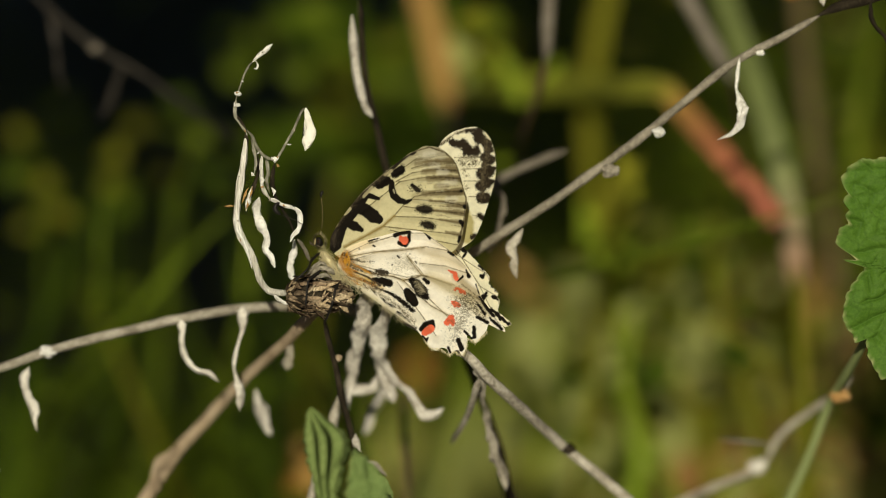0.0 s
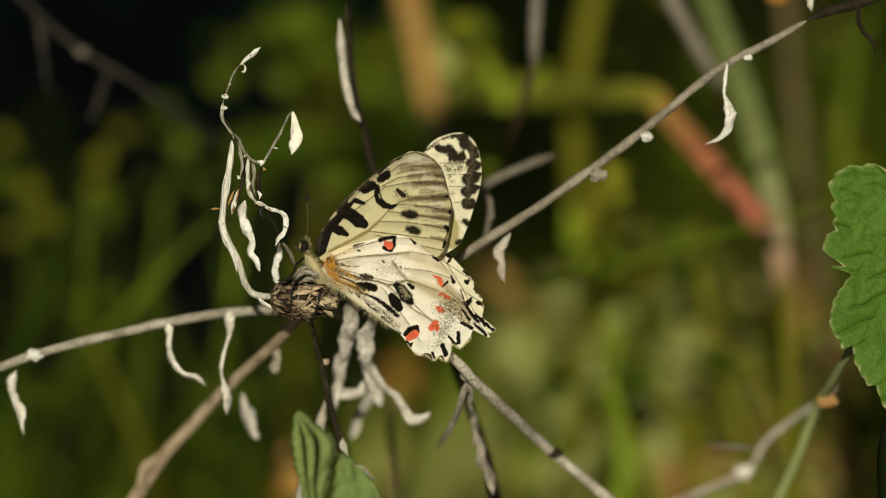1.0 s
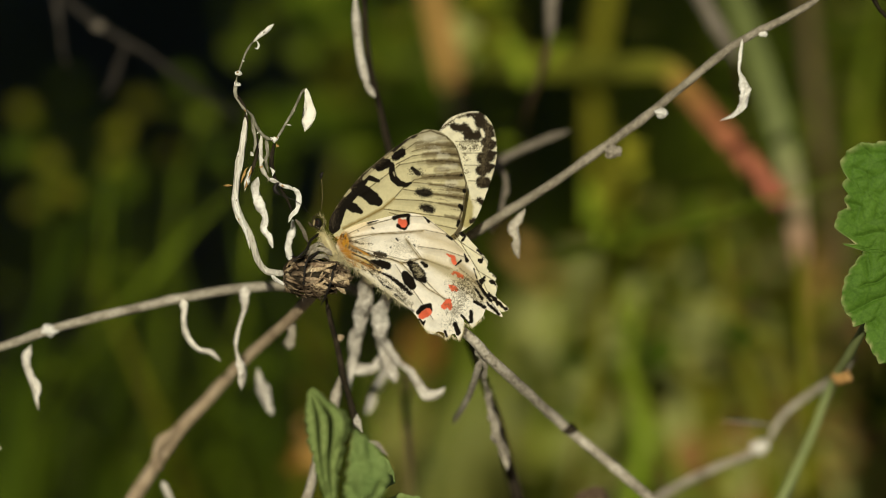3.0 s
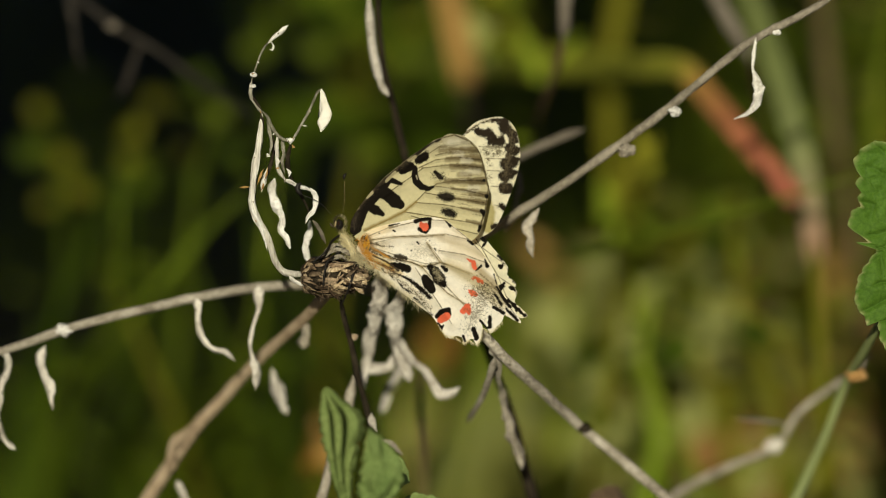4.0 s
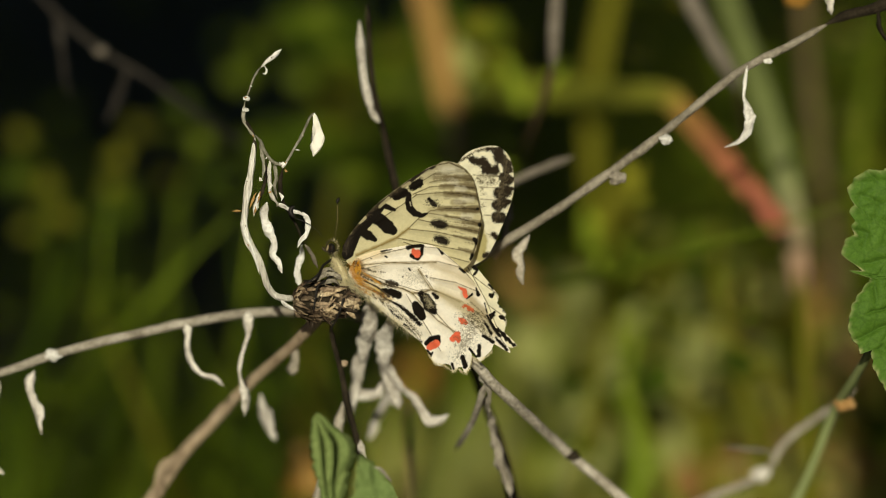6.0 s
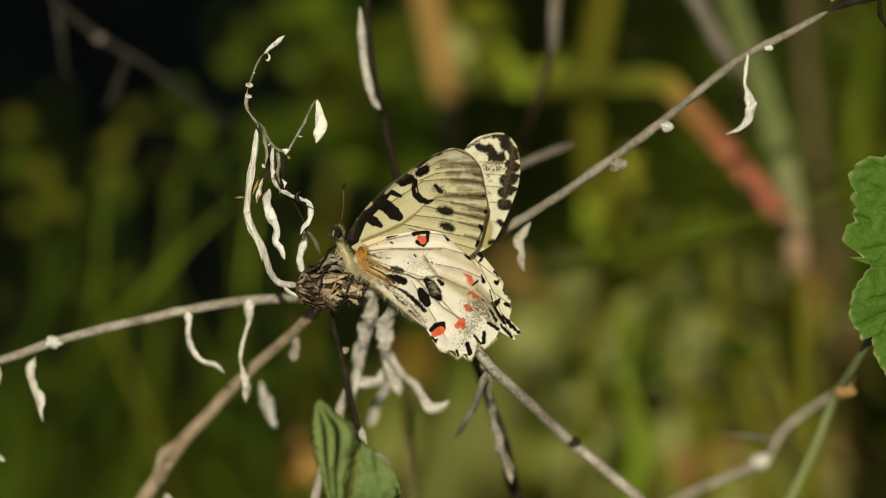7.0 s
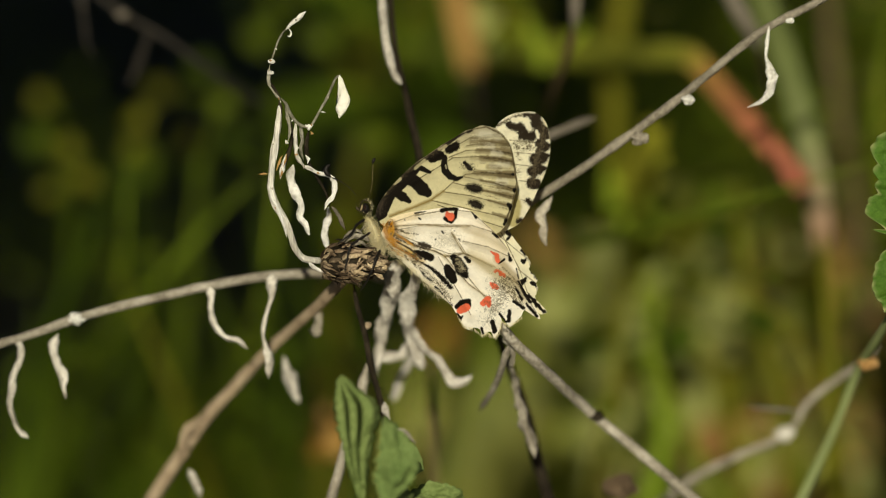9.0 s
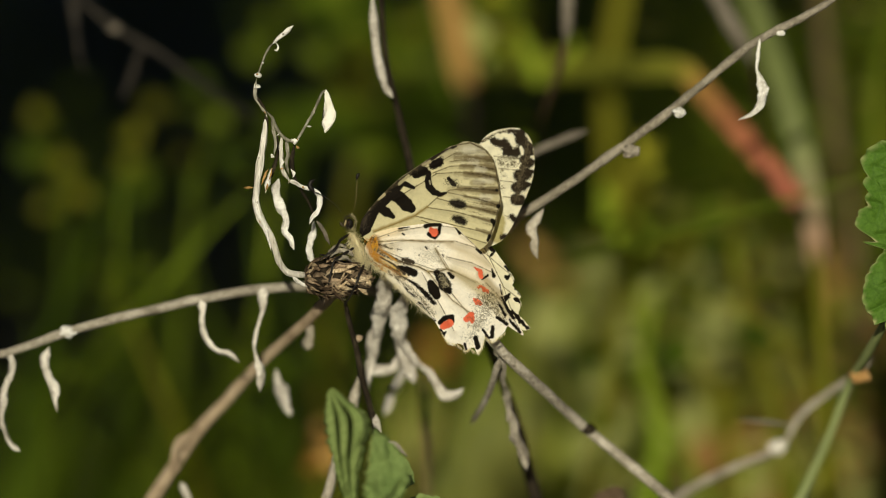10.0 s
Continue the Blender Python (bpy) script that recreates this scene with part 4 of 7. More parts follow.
curl([(7.6, -13.6, 5.0), (8.25, -17.2, 8.0), (8.79, -22.42, 16.0), (10.14, -26.92, 17.0), (11.22, -30.52, 17.0), (11.67, -33.94, 16.0)], (0.5, 0.7, 0.9, 0.9, 0.5), plant, STEM, seed=14, flat=0.6)
stem("branch", [(4.92, -11.62, 31), (6.72, -16.12, 29.76), (8.79, -21.52, 28.52), (10.77, -27.82, 28.52), (12.57, -35.02, 28.52), (15.27, -44.47, 29.76)], (0.6, 0.8, 1.0, 1.1), DARKSTEM, plant, "dark brown stem toned for shade", seed=15, root=True)
# the tangle of pale curled leaves under the wings
curl([(-9.75, -2.62, 7.44), (-10.65, -6.22, 10.54), (-11.37, -9.82, 14.88), (-12.27, -13.87, 18.6), (-12.99, -17.02, 19.84), (-13.35, -21.97, 19.84)], (1.3, 1.5, 1.45, 1.25, 1.2, 0.7), plant, WEATHERED, seed=16, flat=0.8, twist=0.2)
curl([(-6.33, -3.52, 7.44), (-7.59, -7.12, 10.54), (-8.31, -11.17, 14.88), (-7.23, -14.32, 17.36), (-4.71, -17.29, 18.6), (-2.28, -19.9, 18.6), (-0.75, -22.24, 18.6), (0.69, -21.97, 18.6), (2.13, -20.8, 18.6)], (0.8, 1.2, 1.3, 1.1, 0.95, 1.1, 1.1, 0.8, 0.4), plant, WEATHERED, seed=17, flat=0.8, twist=0.2)
curl([(-8.67, -12.52, 18.6), (-7.59, -15.67, 18.6), (-6.33, -18.64, 18.6), (-5.7, -19.9, 18.6)], (0.8, 1.0, 1.05, 0.6), plant, WEATHERED, seed=18, flat=0.8, twist=0.2)
curl([(-13.35, -18.1, 19.84), (-11.19, -18.28, 19.84), (-9.39, -17.38, 19.84), (-8.49, -15.4, 20.46)], (1.1, 1.0, 0.75, 0.5), plant, WEATHERED, seed=19, flat=0.85, twist=0.2)
curl([(-6.33, -15.22, 37.2), (-8.13, -18.82, 38.44), (-9.93, -22.87, 38.44), (-10.83, -25.12, 38.44)], (0.8, 1.1, 1.0, 0.6), plant, WEATHERED, seed=20)
stem("twig", [(-4.35, -17.92, 55.8), (-4.53, -24.22, 57.04), (-4.17, -30.52, 58.28), (-3.45, -44.47, 59.52)], (0.7, 0.6, 0.55), BROWNBLADE, plant, seed=41, root=True)
stem("main_stem", [(-16.95, -5.86, 4.96), (-16.23, -9.82, 6.2), (-15.15, -13.87, 7.44), (-14.16, -18.82, 8.68), (-12.81, -23.77, 9.92), (-11.73, -28.27, 11.16), (-10.83, -44.47, 14.88)], (0.35, 0.48, 0.5, 0.55, 0.7), DARKSTEM, plant, "dark upright stem under the flower head", seed=21, root=True)
knob((-14.7, -12.88, 7.44), 0.6, plant, TAN, 22, "bud")
curl([(-11.91, -24.94, 9.3), (-11.73, -26.47, 9.3), (-11.19, -27.82, 9.3)], (0.3, 0.6, 0.3), plant, seed=28)
stem("twig", [(-14.61, -18.82, 13.64), (-15.51, -22.87, 13.64), (-16.86, -27.82, 13.64), (-18.93, -35.02, 13.64), (-21.63, -44.47, 14.88)], (0.8, 0.9, 0.8, 0.9), STEM, plant, seed=23, root=True)
curl([(-10.83, -29.44, 13.64), (-8.85, -30.34, 13.64), (-6.87, -31.6, 13.64)], (0.5, 0.7, 0.5), plant, STEM, seed=24)
stem("branch", [(-5.43, -4.42, 18.6), (2.67, 0.98, 16.12), (8.07, 4.76, 13.64), (17.97, 11.06, 11.16), (28.77, 18.62, 9.92), (35.97, 24.02, 8.68), (40.92, 28.16, 8.06), (49.47, 34.73, 7.44), (56.67, 38.42, 6.82), (62.25, 41.66, 6.2)], (0.75, 0.75, 0.74, 0.68, 0.56), DULLSTEM, plant, seed=25)
# this twig end's shade is put into its dark material
stem("branch", [(61.8, 41.48, 6.2), (64.32, 42.65, 6.2), (69.27, 44, 5.58), (75.57, 46.43, 5.58), (86.37, 49.58, 5.58)], (0.55, 0.9, 1.0, 1.1), DARKSTEM, plant, "twig end toned dark for shade", seed=26)
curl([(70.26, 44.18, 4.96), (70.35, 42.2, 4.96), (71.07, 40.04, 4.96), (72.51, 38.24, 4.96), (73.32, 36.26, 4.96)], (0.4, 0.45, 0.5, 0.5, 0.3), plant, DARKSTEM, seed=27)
curl([(62.34, 46.88, 6.2), (62.52, 45.08, 6.2), (62.79, 43.1, 6.2)], (0.7, 0.8, 0.4), plant, seed=29)
curl([(49.4, 34.8, 6.8), (49.15, 32.4, 6.8), (48.9, 29.6, 6.5), (49.35, 28.2, 6.2), (49.75, 26.4, 6.2), (49.4, 24.4, 6.2), (48.2, 23.0, 6.2), (45.9, 21.9, 6.2)], (0.34, 0.34, 0.36, 0.7, 0.95, 0.8, 0.38, 0.22), plant, PALE, seed=31, flat=0.8, twist=0.2, wobble=0.25)
knob((36.51, 23.03, 7.44), 0.85, plant, PALE, 31, "bud")
knob((28.77, 16.91, 9.3), 1.2, plant, STEM, 32, "bud")
knob((52.71, 35.63, 6.82), 0.5, plant, PALE, 33, "bud")
curl([(14.82, 7.73, 9.92), (13.83, 6.2, 9.92), (13.11, 4.58, 9.92), (13.65, 3.14, 9.92), (13.47, 1.88, 9.92), (14.1, 0.08, 9.92)], (0.4, 0.8, 1.05, 0.8, 0.9, 0.5), plant, STEM, seed=34, flat=0.6)
stem("branch", [(21.75, 20.24, 32.24), (16.17, 18.08, 32.24), (10.77, 15.38, 32.24), (8.07, 12.68, 31), (3.57, 5.48, 28.52), (-1.83, -2.62, 24.8)], (0.7, 0.75, 0.8, 0.9), GREYFAR, plant, seed=35)
curl([(10.77, 14.48, 24.8), (11.67, 11.33, 23.56), (10.77, 7.28, 21.08), (9.15, 3.68, 18.6)], (0.5, 0.8, 0.95, 0.9), plant, GREYFAR, seed=36, flat=0.6)
stem("twig", [(-12.45, 41.84, 16.12), (-12.27, 38.78, 16.12), (-11.73, 33.38, 16.12), (-10.83, 28.7, 16.12), (-9.9, 26.18, 16.12)], (0.55, 0.72, 0.7, 0.66, 0.6), WEATHERED, plant, "pale leafless stem tip", seed=37, rough=0.2)
stem("twig", [(-11.3, 44.5, 20), (-10.9, 38.5, 20), (-10.3, 32.5, 20), (-9.4, 27.53, 20), (-8.5, 24.0, 20), (-7.75, 20.78, 20), (-6.51, 15.38, 20), (-5.43, 8.18, 20), (-4.98, -2.62, 21.08)], (0.45, 0.5, 0.55, 0.62, 0.7, 0.7), DARKSTEM, plant, seed=38)

curl([(-10.9, 28.4, 15.6), (-10.1, 27.0, 15.2), (-9.2, 25.6, 15.4)], (0.45, 0.62, 0.4), plant, WEATHERED, seed=39, flat=0.8, label="pale swollen joint")
curl([(55.05, 47.24, 37.2), (57.57, 45.8, 37.2), (60.09, 47.06, 37.2)], (1.0, 1.7, 0.8), plant, ORANGE, seed=46, flat=0.4, label="orange-brown withered leaf")
knob((25.56, -38.61, 27.9), 2.3, plant, BRACT, 47, "dry_bud")
curl([(32.94, -37.89, 27.9), (34.11, -38.43, 27.9), (34.92, -39.87, 27.9)], (0.5, 0.9, 0.5), plant, seed=48)
curl([(-43.11, -35.73, 22.32), (-42.12, -37.35, 22.32), (-41.22, -40.59, 22.32)], (0.4, 0.9, 0.7), plant, seed=49)
curl([(-3.99, -12.07, 204.6), (-2.55, -14.77, 204.6), (-1.83, -17.92, 204.6)], (1.6, 3.4, 1.6), plant, ORANGE, seed=44, flat=0.3, label="orange withered leaf")
curl([(-16.0, -27.0, 110), (-19.6, -30.4, 110), (-24.5, -34.0, 110)], (0.9, 2.8, 1.4), plant, ORANGE, seed=45, flat=0.3, label="orange withered leaf")
far_plant = thing("dried_plant", root_of((-95, 60, 95)), "grey dry stem far behind with hanging leaves", "dry plant")
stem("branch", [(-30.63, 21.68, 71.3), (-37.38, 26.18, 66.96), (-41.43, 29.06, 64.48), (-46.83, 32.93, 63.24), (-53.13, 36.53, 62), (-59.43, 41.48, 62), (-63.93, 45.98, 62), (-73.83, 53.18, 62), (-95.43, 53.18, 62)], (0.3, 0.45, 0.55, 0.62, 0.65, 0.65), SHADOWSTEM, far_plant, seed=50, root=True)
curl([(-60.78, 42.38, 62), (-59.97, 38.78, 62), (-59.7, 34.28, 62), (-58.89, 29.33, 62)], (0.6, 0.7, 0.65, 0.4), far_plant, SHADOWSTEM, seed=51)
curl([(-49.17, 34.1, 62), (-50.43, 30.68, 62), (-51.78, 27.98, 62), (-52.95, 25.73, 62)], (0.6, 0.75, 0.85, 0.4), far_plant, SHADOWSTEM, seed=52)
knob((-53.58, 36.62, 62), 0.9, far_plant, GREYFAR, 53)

back_stalk = thing("dry_stalk", root_of((16, -40, 80)), "pale dry stalk darkening towards its foot", "dry stalk")
stem("stalk_tip", [(19.05, 51.38, 46.5), (18.87, 44.18, 46.5), (18.6, 39.68, 46.5), (18.33, 34.1, 46.5)], (1.0, 1.2, 1.2, 1.0), GREYFAR, back_stalk, "pale tip", seed=55)
stem("stalk", [(18.42, 34.46, 46.5), (17.07, 29.78, 52.7), (15.27, 24.83, 62), (13.92, 17.18, 111.6), (13.02, 6.38, 186), (11.67, -44.47, 266.6)], (0.7, 0.6, 0.4, 0.3, 0.3), BROWNBLADE, back_stalk, seed=56, root=True)
grey_stalk = thing("dry_stalk", root_of((40, -40, 115)), "grey dry stalk leaning among grass", "dry stalk")
stem("stalk_tip", [(37.77, 52.28, 68.2), (39.57, 46.88, 68.2), (43.17, 39.68, 68.2), (46.59, 33.83, 68.2), (48.12, 30.68, 68.82)], (1.4, 1.5, 1.4, 1.1, 0.6), GREYFAR, grey_stalk, "pale tip", seed=57)
stem("stalk", [(47.67, 31.58, 68.82), (49.2, 24.0, 88), (50.2, 8.0, 125), (50.6, -18.82, 160), (50.8, -44.47, 190)], (0.6, 0.45, 0.4, 0.4), BROWNBLADE, grey_stalk, seed=58, root=True)

side_plant = thing("dried_plant", root_of((30, -46, 55)), "grey dry branch with a brown joint", "dry plant")
stem("branch", [(67.17, -15.6, 36.0), (64.47, -18.6, 38.0), (59.97, -21.7, 42.16), (55.02, -25.9, 43.4), (52.95, -29.5, 43.4), (45.12, -33.37, 43.4), (38.37, -36.7, 44.64), (27.57, -45.07, 45.88)], (0.5, 0.65, 0.6, 0.75, 0.8), STEM, side_plant, seed=60, root=True)
stem("twig", [(53.85, -26.62, 34.1), (50.07, -26.26, 34.72), (45.75, -25.9, 35.34)], (0.5, 0.4, 0.25), GREYFAR, side_plant, seed=61)
knob((51.9, -30.22, 42.78), 1.3, side_plant, WEATHERED, 62)
knob((65.1, -18.9, 24.0), 1.3, side_plant, FLAKE, 63)


# ---- the butterfly ----
BUTTERFLY = BASE @ pose(-0.01206, 0, 0.00099)
butterfly = thing("butterfly", BUTTERFLY, "cream festoon butterfly with black bars and red spots, perched half open", "butterfly")


def local(x, z, d=0.0):
    """A place on the butterfly, from millimetres right, up and behind its wing root."""
    return BUTTERFLY @ Vector((x / 1000, d / 1000, z / 1000))


def grain(x, z, scale, seed):
    """Value noise between -1 and 1 over two arrays of millimetres."""
    rng = np.random.RandomState(seed)
    table = rng.rand(64, 64) * 2 - 1
    u, v = x * scale + 1000, z * scale + 1000
    i, j = np.floor(u).astype(int), np.floor(v).astype(int)
    f, g = u - i, v - j
    f, g = f * f * (3 - 2 * f), g * g * (3 - 2 * g)
    q = lambda a, b: table[a % 64, b % 64]
    return (q(i, j) * (1 - f) + q(i + 1, j) * f) * (1 - g) + (q(i, j + 1) * (1 - f) + q(i + 1, j + 1) * f) * g


class Scales:
    """The pigment of one wing, laid on in marks."""

    def __init__(self, x, z, colour, seed):
        self.x, self.z, self.seed = x, z, seed
        self.ribs = np.full(len(x), 9.0)
        self.slim = 0.0
        self.rgb = np.ones((len(x), 3)) * np.array(colour)
        self.rgb *= (1 + 0.06 * grain(x, z, 0.6, seed) + 0.05 * grain(x, z, 3.0, seed + 1))[:, None]

    def reach(self, points):
        """The distance to a chain of discs, in millimetres; below 0 inside."""
        best = np.full(len(self.x), 1e9)
        pts = points if len(points) > 1 else points * 2
        for (ax, az, ar), (bx, bz, br) in zip(pts, pts[1:]):
            dx, dz = bx - ax, bz - az
            t = np.clip(((self.x - ax) * dx + (self.z - az) * dz) / (dx * dx + dz * dz + 1e-9), 0, 1)
            best = np.minimum(best, np.hypot(self.x - ax - dx * t, self.z - az - dz * t) - (ar + (br - ar) * t))
        return best

    def mark(self, points, colour=(0.010, 0.008, 0.006), edge=0.08, ragged=0.05, speckle=0.0, strength=1.0, sparse=0.05):
        d = self.reach(points) + self.slim + ragged * grain(self.x, self.z, 2.6, self.seed + 2) + 0.5 * ragged * grain(self.x, self.z, 6.0, self.seed + 3)
        if speckle:
            fine = np.random.RandomState(self.seed + 6).uniform(-1, 1, len(self.x))
            d = d + speckle * (sparse + 0.55 * grain(self.x, self.z, 6.5, self.seed + 4) + 0.6 * fine)
        k = np.clip(0.5 - d / (2 * edge), 0, 1)[:, None] * strength
        self.rgb = self.rgb * (1 - k) + np.array(colour) * k

    def vein(self, points, width=0.085, colour=(0.12, 0.10, 0.05), strength=0.9):
        line = [(x, z, width) for x, z in points]
        self.mark(line, colour, 0.06, 0.03, 0, strength)
        self.ribs = np.minimum(self.ribs, self.reach(line))

    def tint(self, points, colour, soft, strength):
        """A soft wash of colour round a chain of discs."""
        d = self.reach(points) + 0.07 * grain(self.x, self.z, 2.5, self.seed + 5)
        k = np.clip(1 - d / soft, 0, 1)[:, None] * strength
        self.rgb = self.rgb * (1 - k) + np.array(colour) * k


HINGE, OUT = np.array((-0.9, 4.5)), np.array((0.8321, 0.5547))


def wing(name, outline, centre, near, lift, colour, paint, label, seed, pleat=0.2):
    """A thin wing: rings from its edge to a centre, arched a little, with the pigment on its verts."""
    rim = smooth_line([(x, 0, z) for x, z in outline + outline[:1]], 0.092)[:-1]
    rings = 138
    keep = np.linspace(1, 0, rings + 1)[:, None, None] ** 0.85
    c = np.array((centre[0], 0, centre[1]))
    grid = (c + (rim - c) * keep).reshape(-1, 3)
    x, z = grid[:, 0].copy(), grid[:, 2].copy()
    out = (x - HINGE[0]) * OUT[0] + (z - HINGE[1]) * OUT[1]
    ripple = 0.10 * grain(x, z, 0.35, seed + 7) + 0.05 * grain(x, z, 1.2, seed + 8)
    y = (0.35 + 0.10 * out + 0.0018 * out ** 2) * (-1 if near else 1) + lift + ripple
    s = Scales(x, z, colour, seed)
    paint(s)
    # raised veins, and between them the membrane sags in shallow pleats
    cell = np.clip(s.ribs, 0, 1.3)
    y = y - 0.10 * np.exp(-(np.maximum(s.ribs, 0) / 0.3) ** 2) + pleat * (cell - 0.22 * cell ** 2) * (1 + 0.35 * grain(x, z, 0.5, seed + 9))
    # the scalloped outer edge curls a little
    y = y + (0.22 if near else -0.1) * np.clip((out - 17.5) / 5, 0, 1) ** 2 * np.sin(x * 1.7 - z * 1.3)
    n, m = len(rim), len(grid)
    turn, shift = np.array(BUTTERFLY.to_3x3()), np.array(BUTTERFLY.translation)
    verts = (np.stack([x, y, z], 1) / 1000 @ turn.T + shift).tolist()
    a = np.arange(rings * n)
    b = a - a % n + (a + 1) % n
    faces = np.stack([a, b, b + n, a + n], 1).tolist()
    me = mesh_from(name, verts, faces, WING)
    layer = me.color_attributes.new("pigment", "FLOAT_COLOR", "POINT")
    rgba = np.ones((m, 4))
    rgba[:, :3] = np.clip(s.rgb, 0.003, 0.95)
    layer.data.foreach_set("color", rgba.ravel())
    return part(name, me, butterfly, label)


CREAM, WHITE, DORSAL = (0.61, 0.56, 0.355), (0.87, 0.83, 0.755), (0.80, 0.76, 0.59)
RED, RUST, DUST = (0.78, 0.150, 0.078), (0.50, 0.20, 0.012), (0.30, 0.27, 0.19)


def paint_near_fore(s):
    # smoky outer half, where the scales are thin
    s.tint([(17.82, 16.02, 1.26), (19.08, 12.6, 0.9), (19.44, 9, 0.54)], (0.36, 0.32, 0.20), 2.5, 0.5)
    s.tint([(13.5, 17.1, 0.72), (17.1, 17.1, 0.72)], (0.25, 0.22, 0.15), 2.0, 0.75)
    for line in ([(12.6, 10.62, 0.45), (16.2, 10.62, 0.54), (20.16, 10.62, 0.54)], [(13.5, 15.48, 0.27), (17.1, 15.48, 0.36), (19.62, 15.12, 0.36)], [(13.5, 13.05, 0.18), (17.1, 13.14, 0.27), (20.07, 12.78, 0.36)], [(14.4, 8.46, 0.18), (18, 7.74, 0.27), (20.16, 7.2, 0.36)]):
        s.tint(line, (0.22, 0.18, 0.09), 0.25, 0.4)
    for line in ([(0.45, 3.78), (4.5, 5.4), (7.02, 6.48), (9, 7.92), (10.62, 9.45), (12.6, 10.62), (15.3, 10.89), (20.16, 10.62)], [(10.35, 13.23), (15.3, 13.5), (20.07, 12.6)], [(9.9, 13.32), (12.6, 14.4), (16.2, 14.58), (19.98, 13.95)],
                 [(12.6, 15.12), (16.2, 15.84), (19.44, 15.48)], [(12.15, 10.26), (16.2, 9.45), (20.52, 8.28)], [(10.62, 9.27), (15.3, 8.1), (20.34, 7.02)], [(9, 7.83), (13.5, 7.2), (19.8, 5.58)],
                 [(7.02, 6.48), (12.6, 5.22), (19.08, 3.78)], [(8.1, 5.76), (13.5, 3.78), (18.45, 2.25)], [(4.5, 12.15), (9.9, 14.58), (13.5, 16.56), (18, 17.1)], [(3.6, 9), (8.1, 11.7), (10.35, 13.14)]):
        s.vein(line)
    for line in ([(14.85, 13.41, 0.14), (17.55, 13.14, 0.32), (20.07, 12.6, 0.45)], [(14.4, 14.58, 0.14), (17.55, 14.49, 0.27), (19.98, 13.95, 0.4)], [(14.85, 15.66, 0.18), (17.55, 15.84, 0.27), (19.44, 15.48, 0.36)], [(14.85, 9.72, 0.09), (18, 9, 0.22), (20.52, 8.28, 0.4)],
                 [(15.3, 8.1, 0.09), (18, 7.56, 0.22), (20.34, 7.02, 0.36)], [(16.2, 6.57, 0.07), (19.8, 5.58, 0.27)], [(16.92, 4.5, 0.07), (19.08, 3.78, 0.27)], [(14.04, 10.89, 0.27), (17.1, 10.8, 0.36), (20.16, 10.62, 0.49)]):
        s.tint(line, (0.12, 0.09, 0.045), 0.22, 0.75)
    s.tint([(14.58, 17.1, 0.27), (16.2, 17.46, 0.27), (17.64, 16.56, 0.27)], (0.50, 0.47, 0.37), 0.6, 0.55)
    # clear windows and brown smudges towards the tip
    for x, z, r in ((15.6, 16.95, 0.34), (17.4, 14.0, 0.3), (18.6, 12.3, 0.28), (18.3, 9.6, 0.3), (17.2, 12.0, 0.26), (16.2, 15.2, 0.22)):
        s.tint([(x - 0.5, z, r), (x + 0.6, z - 0.1, r)], (0.60, 0.57, 0.47), 0.4, 0.55)
    for x, z, r in ((14.6, 15.9, 0.5), (15.9, 13.0, 0.35), (17.0, 11.75, 0.3), (15.2, 14.2, 0.25), (18.9, 10.4, 0.35), (18.6, 8.2, 0.3), (19.2, 14.6, 0.35)):
        s.tint([(x - 0.8, z + 0.1, r), (x + 0.9, z - 0.1, r * 0.8)], (0.15, 0.115, 0.06), 0.35, 0.55)
    # fine dark streaks and pale flecks that lie along the veins
    rng = random.Random(4)
    for k in range(95):
        x, z = rng.uniform(13.2, 19.6), rng.uniform(5.0, 17.0)
        if z > 17.6 - 0.35 * abs(x - 15.5) or z < 10.0 - (x - 13.0) * 0.9:
            continue
        l, tilt = rng.uniform(0.4, 1.2), -0.05 - 0.022 * (13.5 - z)
        tone = (0.13, 0.10, 0.05) if rng.random() < 0.62 else (0.62, 0.58, 0.42)
        s.mark([(x - l, z - tilt * l, 0.03), (x, z, rng.uniform(0.05, 0.13)), (x + l, z + tilt * l, 0.03)], tone, edge=0.07, ragged=0.06, speckle=0.12, strength=rng.uniform(0.35, 0.75))
    for line, w in (([(15.4, 13.25), (17.5, 13.2), (20.0, 12.65)], 0.13), ([(15.0, 10.9), (17.6, 10.85), (20.1, 10.6)], 0.16), ([(16.2, 14.55), (19.9, 13.95)], 0.12), ([(16.5, 9.4), (20.4, 8.3)], 0.11), ([(17.2, 7.7), (20.3, 7.0)], 0.11)):
        s.mark([(x, z, w * (0.35 + 0.65 * n / (len(line) - 1))) for n, (x, z) in enumerate(line)], (0.06, 0.045, 0.022), edge=0.08, ragged=0.07, speckle=0.1)
    # ochre rim along the cell's lower vein
    s.tint([(0.6, 4.0, 0.06), (4.5, 5.45, 0.09), (7.0, 6.5, 0.09), (9.0, 7.9, 0.07)], (0.27, 0.20, 0.07), 0.3, 0.8)
    s.mark([(-1.55, 4.0, 1.05), (-0.6, 4.3, 0.75), (-0.72, 5.58, 1.4), (0.45, 7.02, 0.85)])
    s.mark([(-1.2, 4.6, 0.3), (-0.7, 6.3, 0.35)], (0.07, 0.055, 0.04), speckle=1.0, sparse=0.25)
    s.mark([(0.45, 7.2, 0.81), (1.98, 8.82, 0.9), (3.6, 10.35, 0.81), (4.77, 11.34, 0.45)])
    s.mark([(-1.26, 6.12, 0.27), (1.26, 9.18, 0.27), (4.5, 11.97, 0.32), (7.2, 13.77, 0.36), (10.8, 16.38, 0.29), (13.5, 17.64, 0.2)], (0.022, 0.018, 0.012))
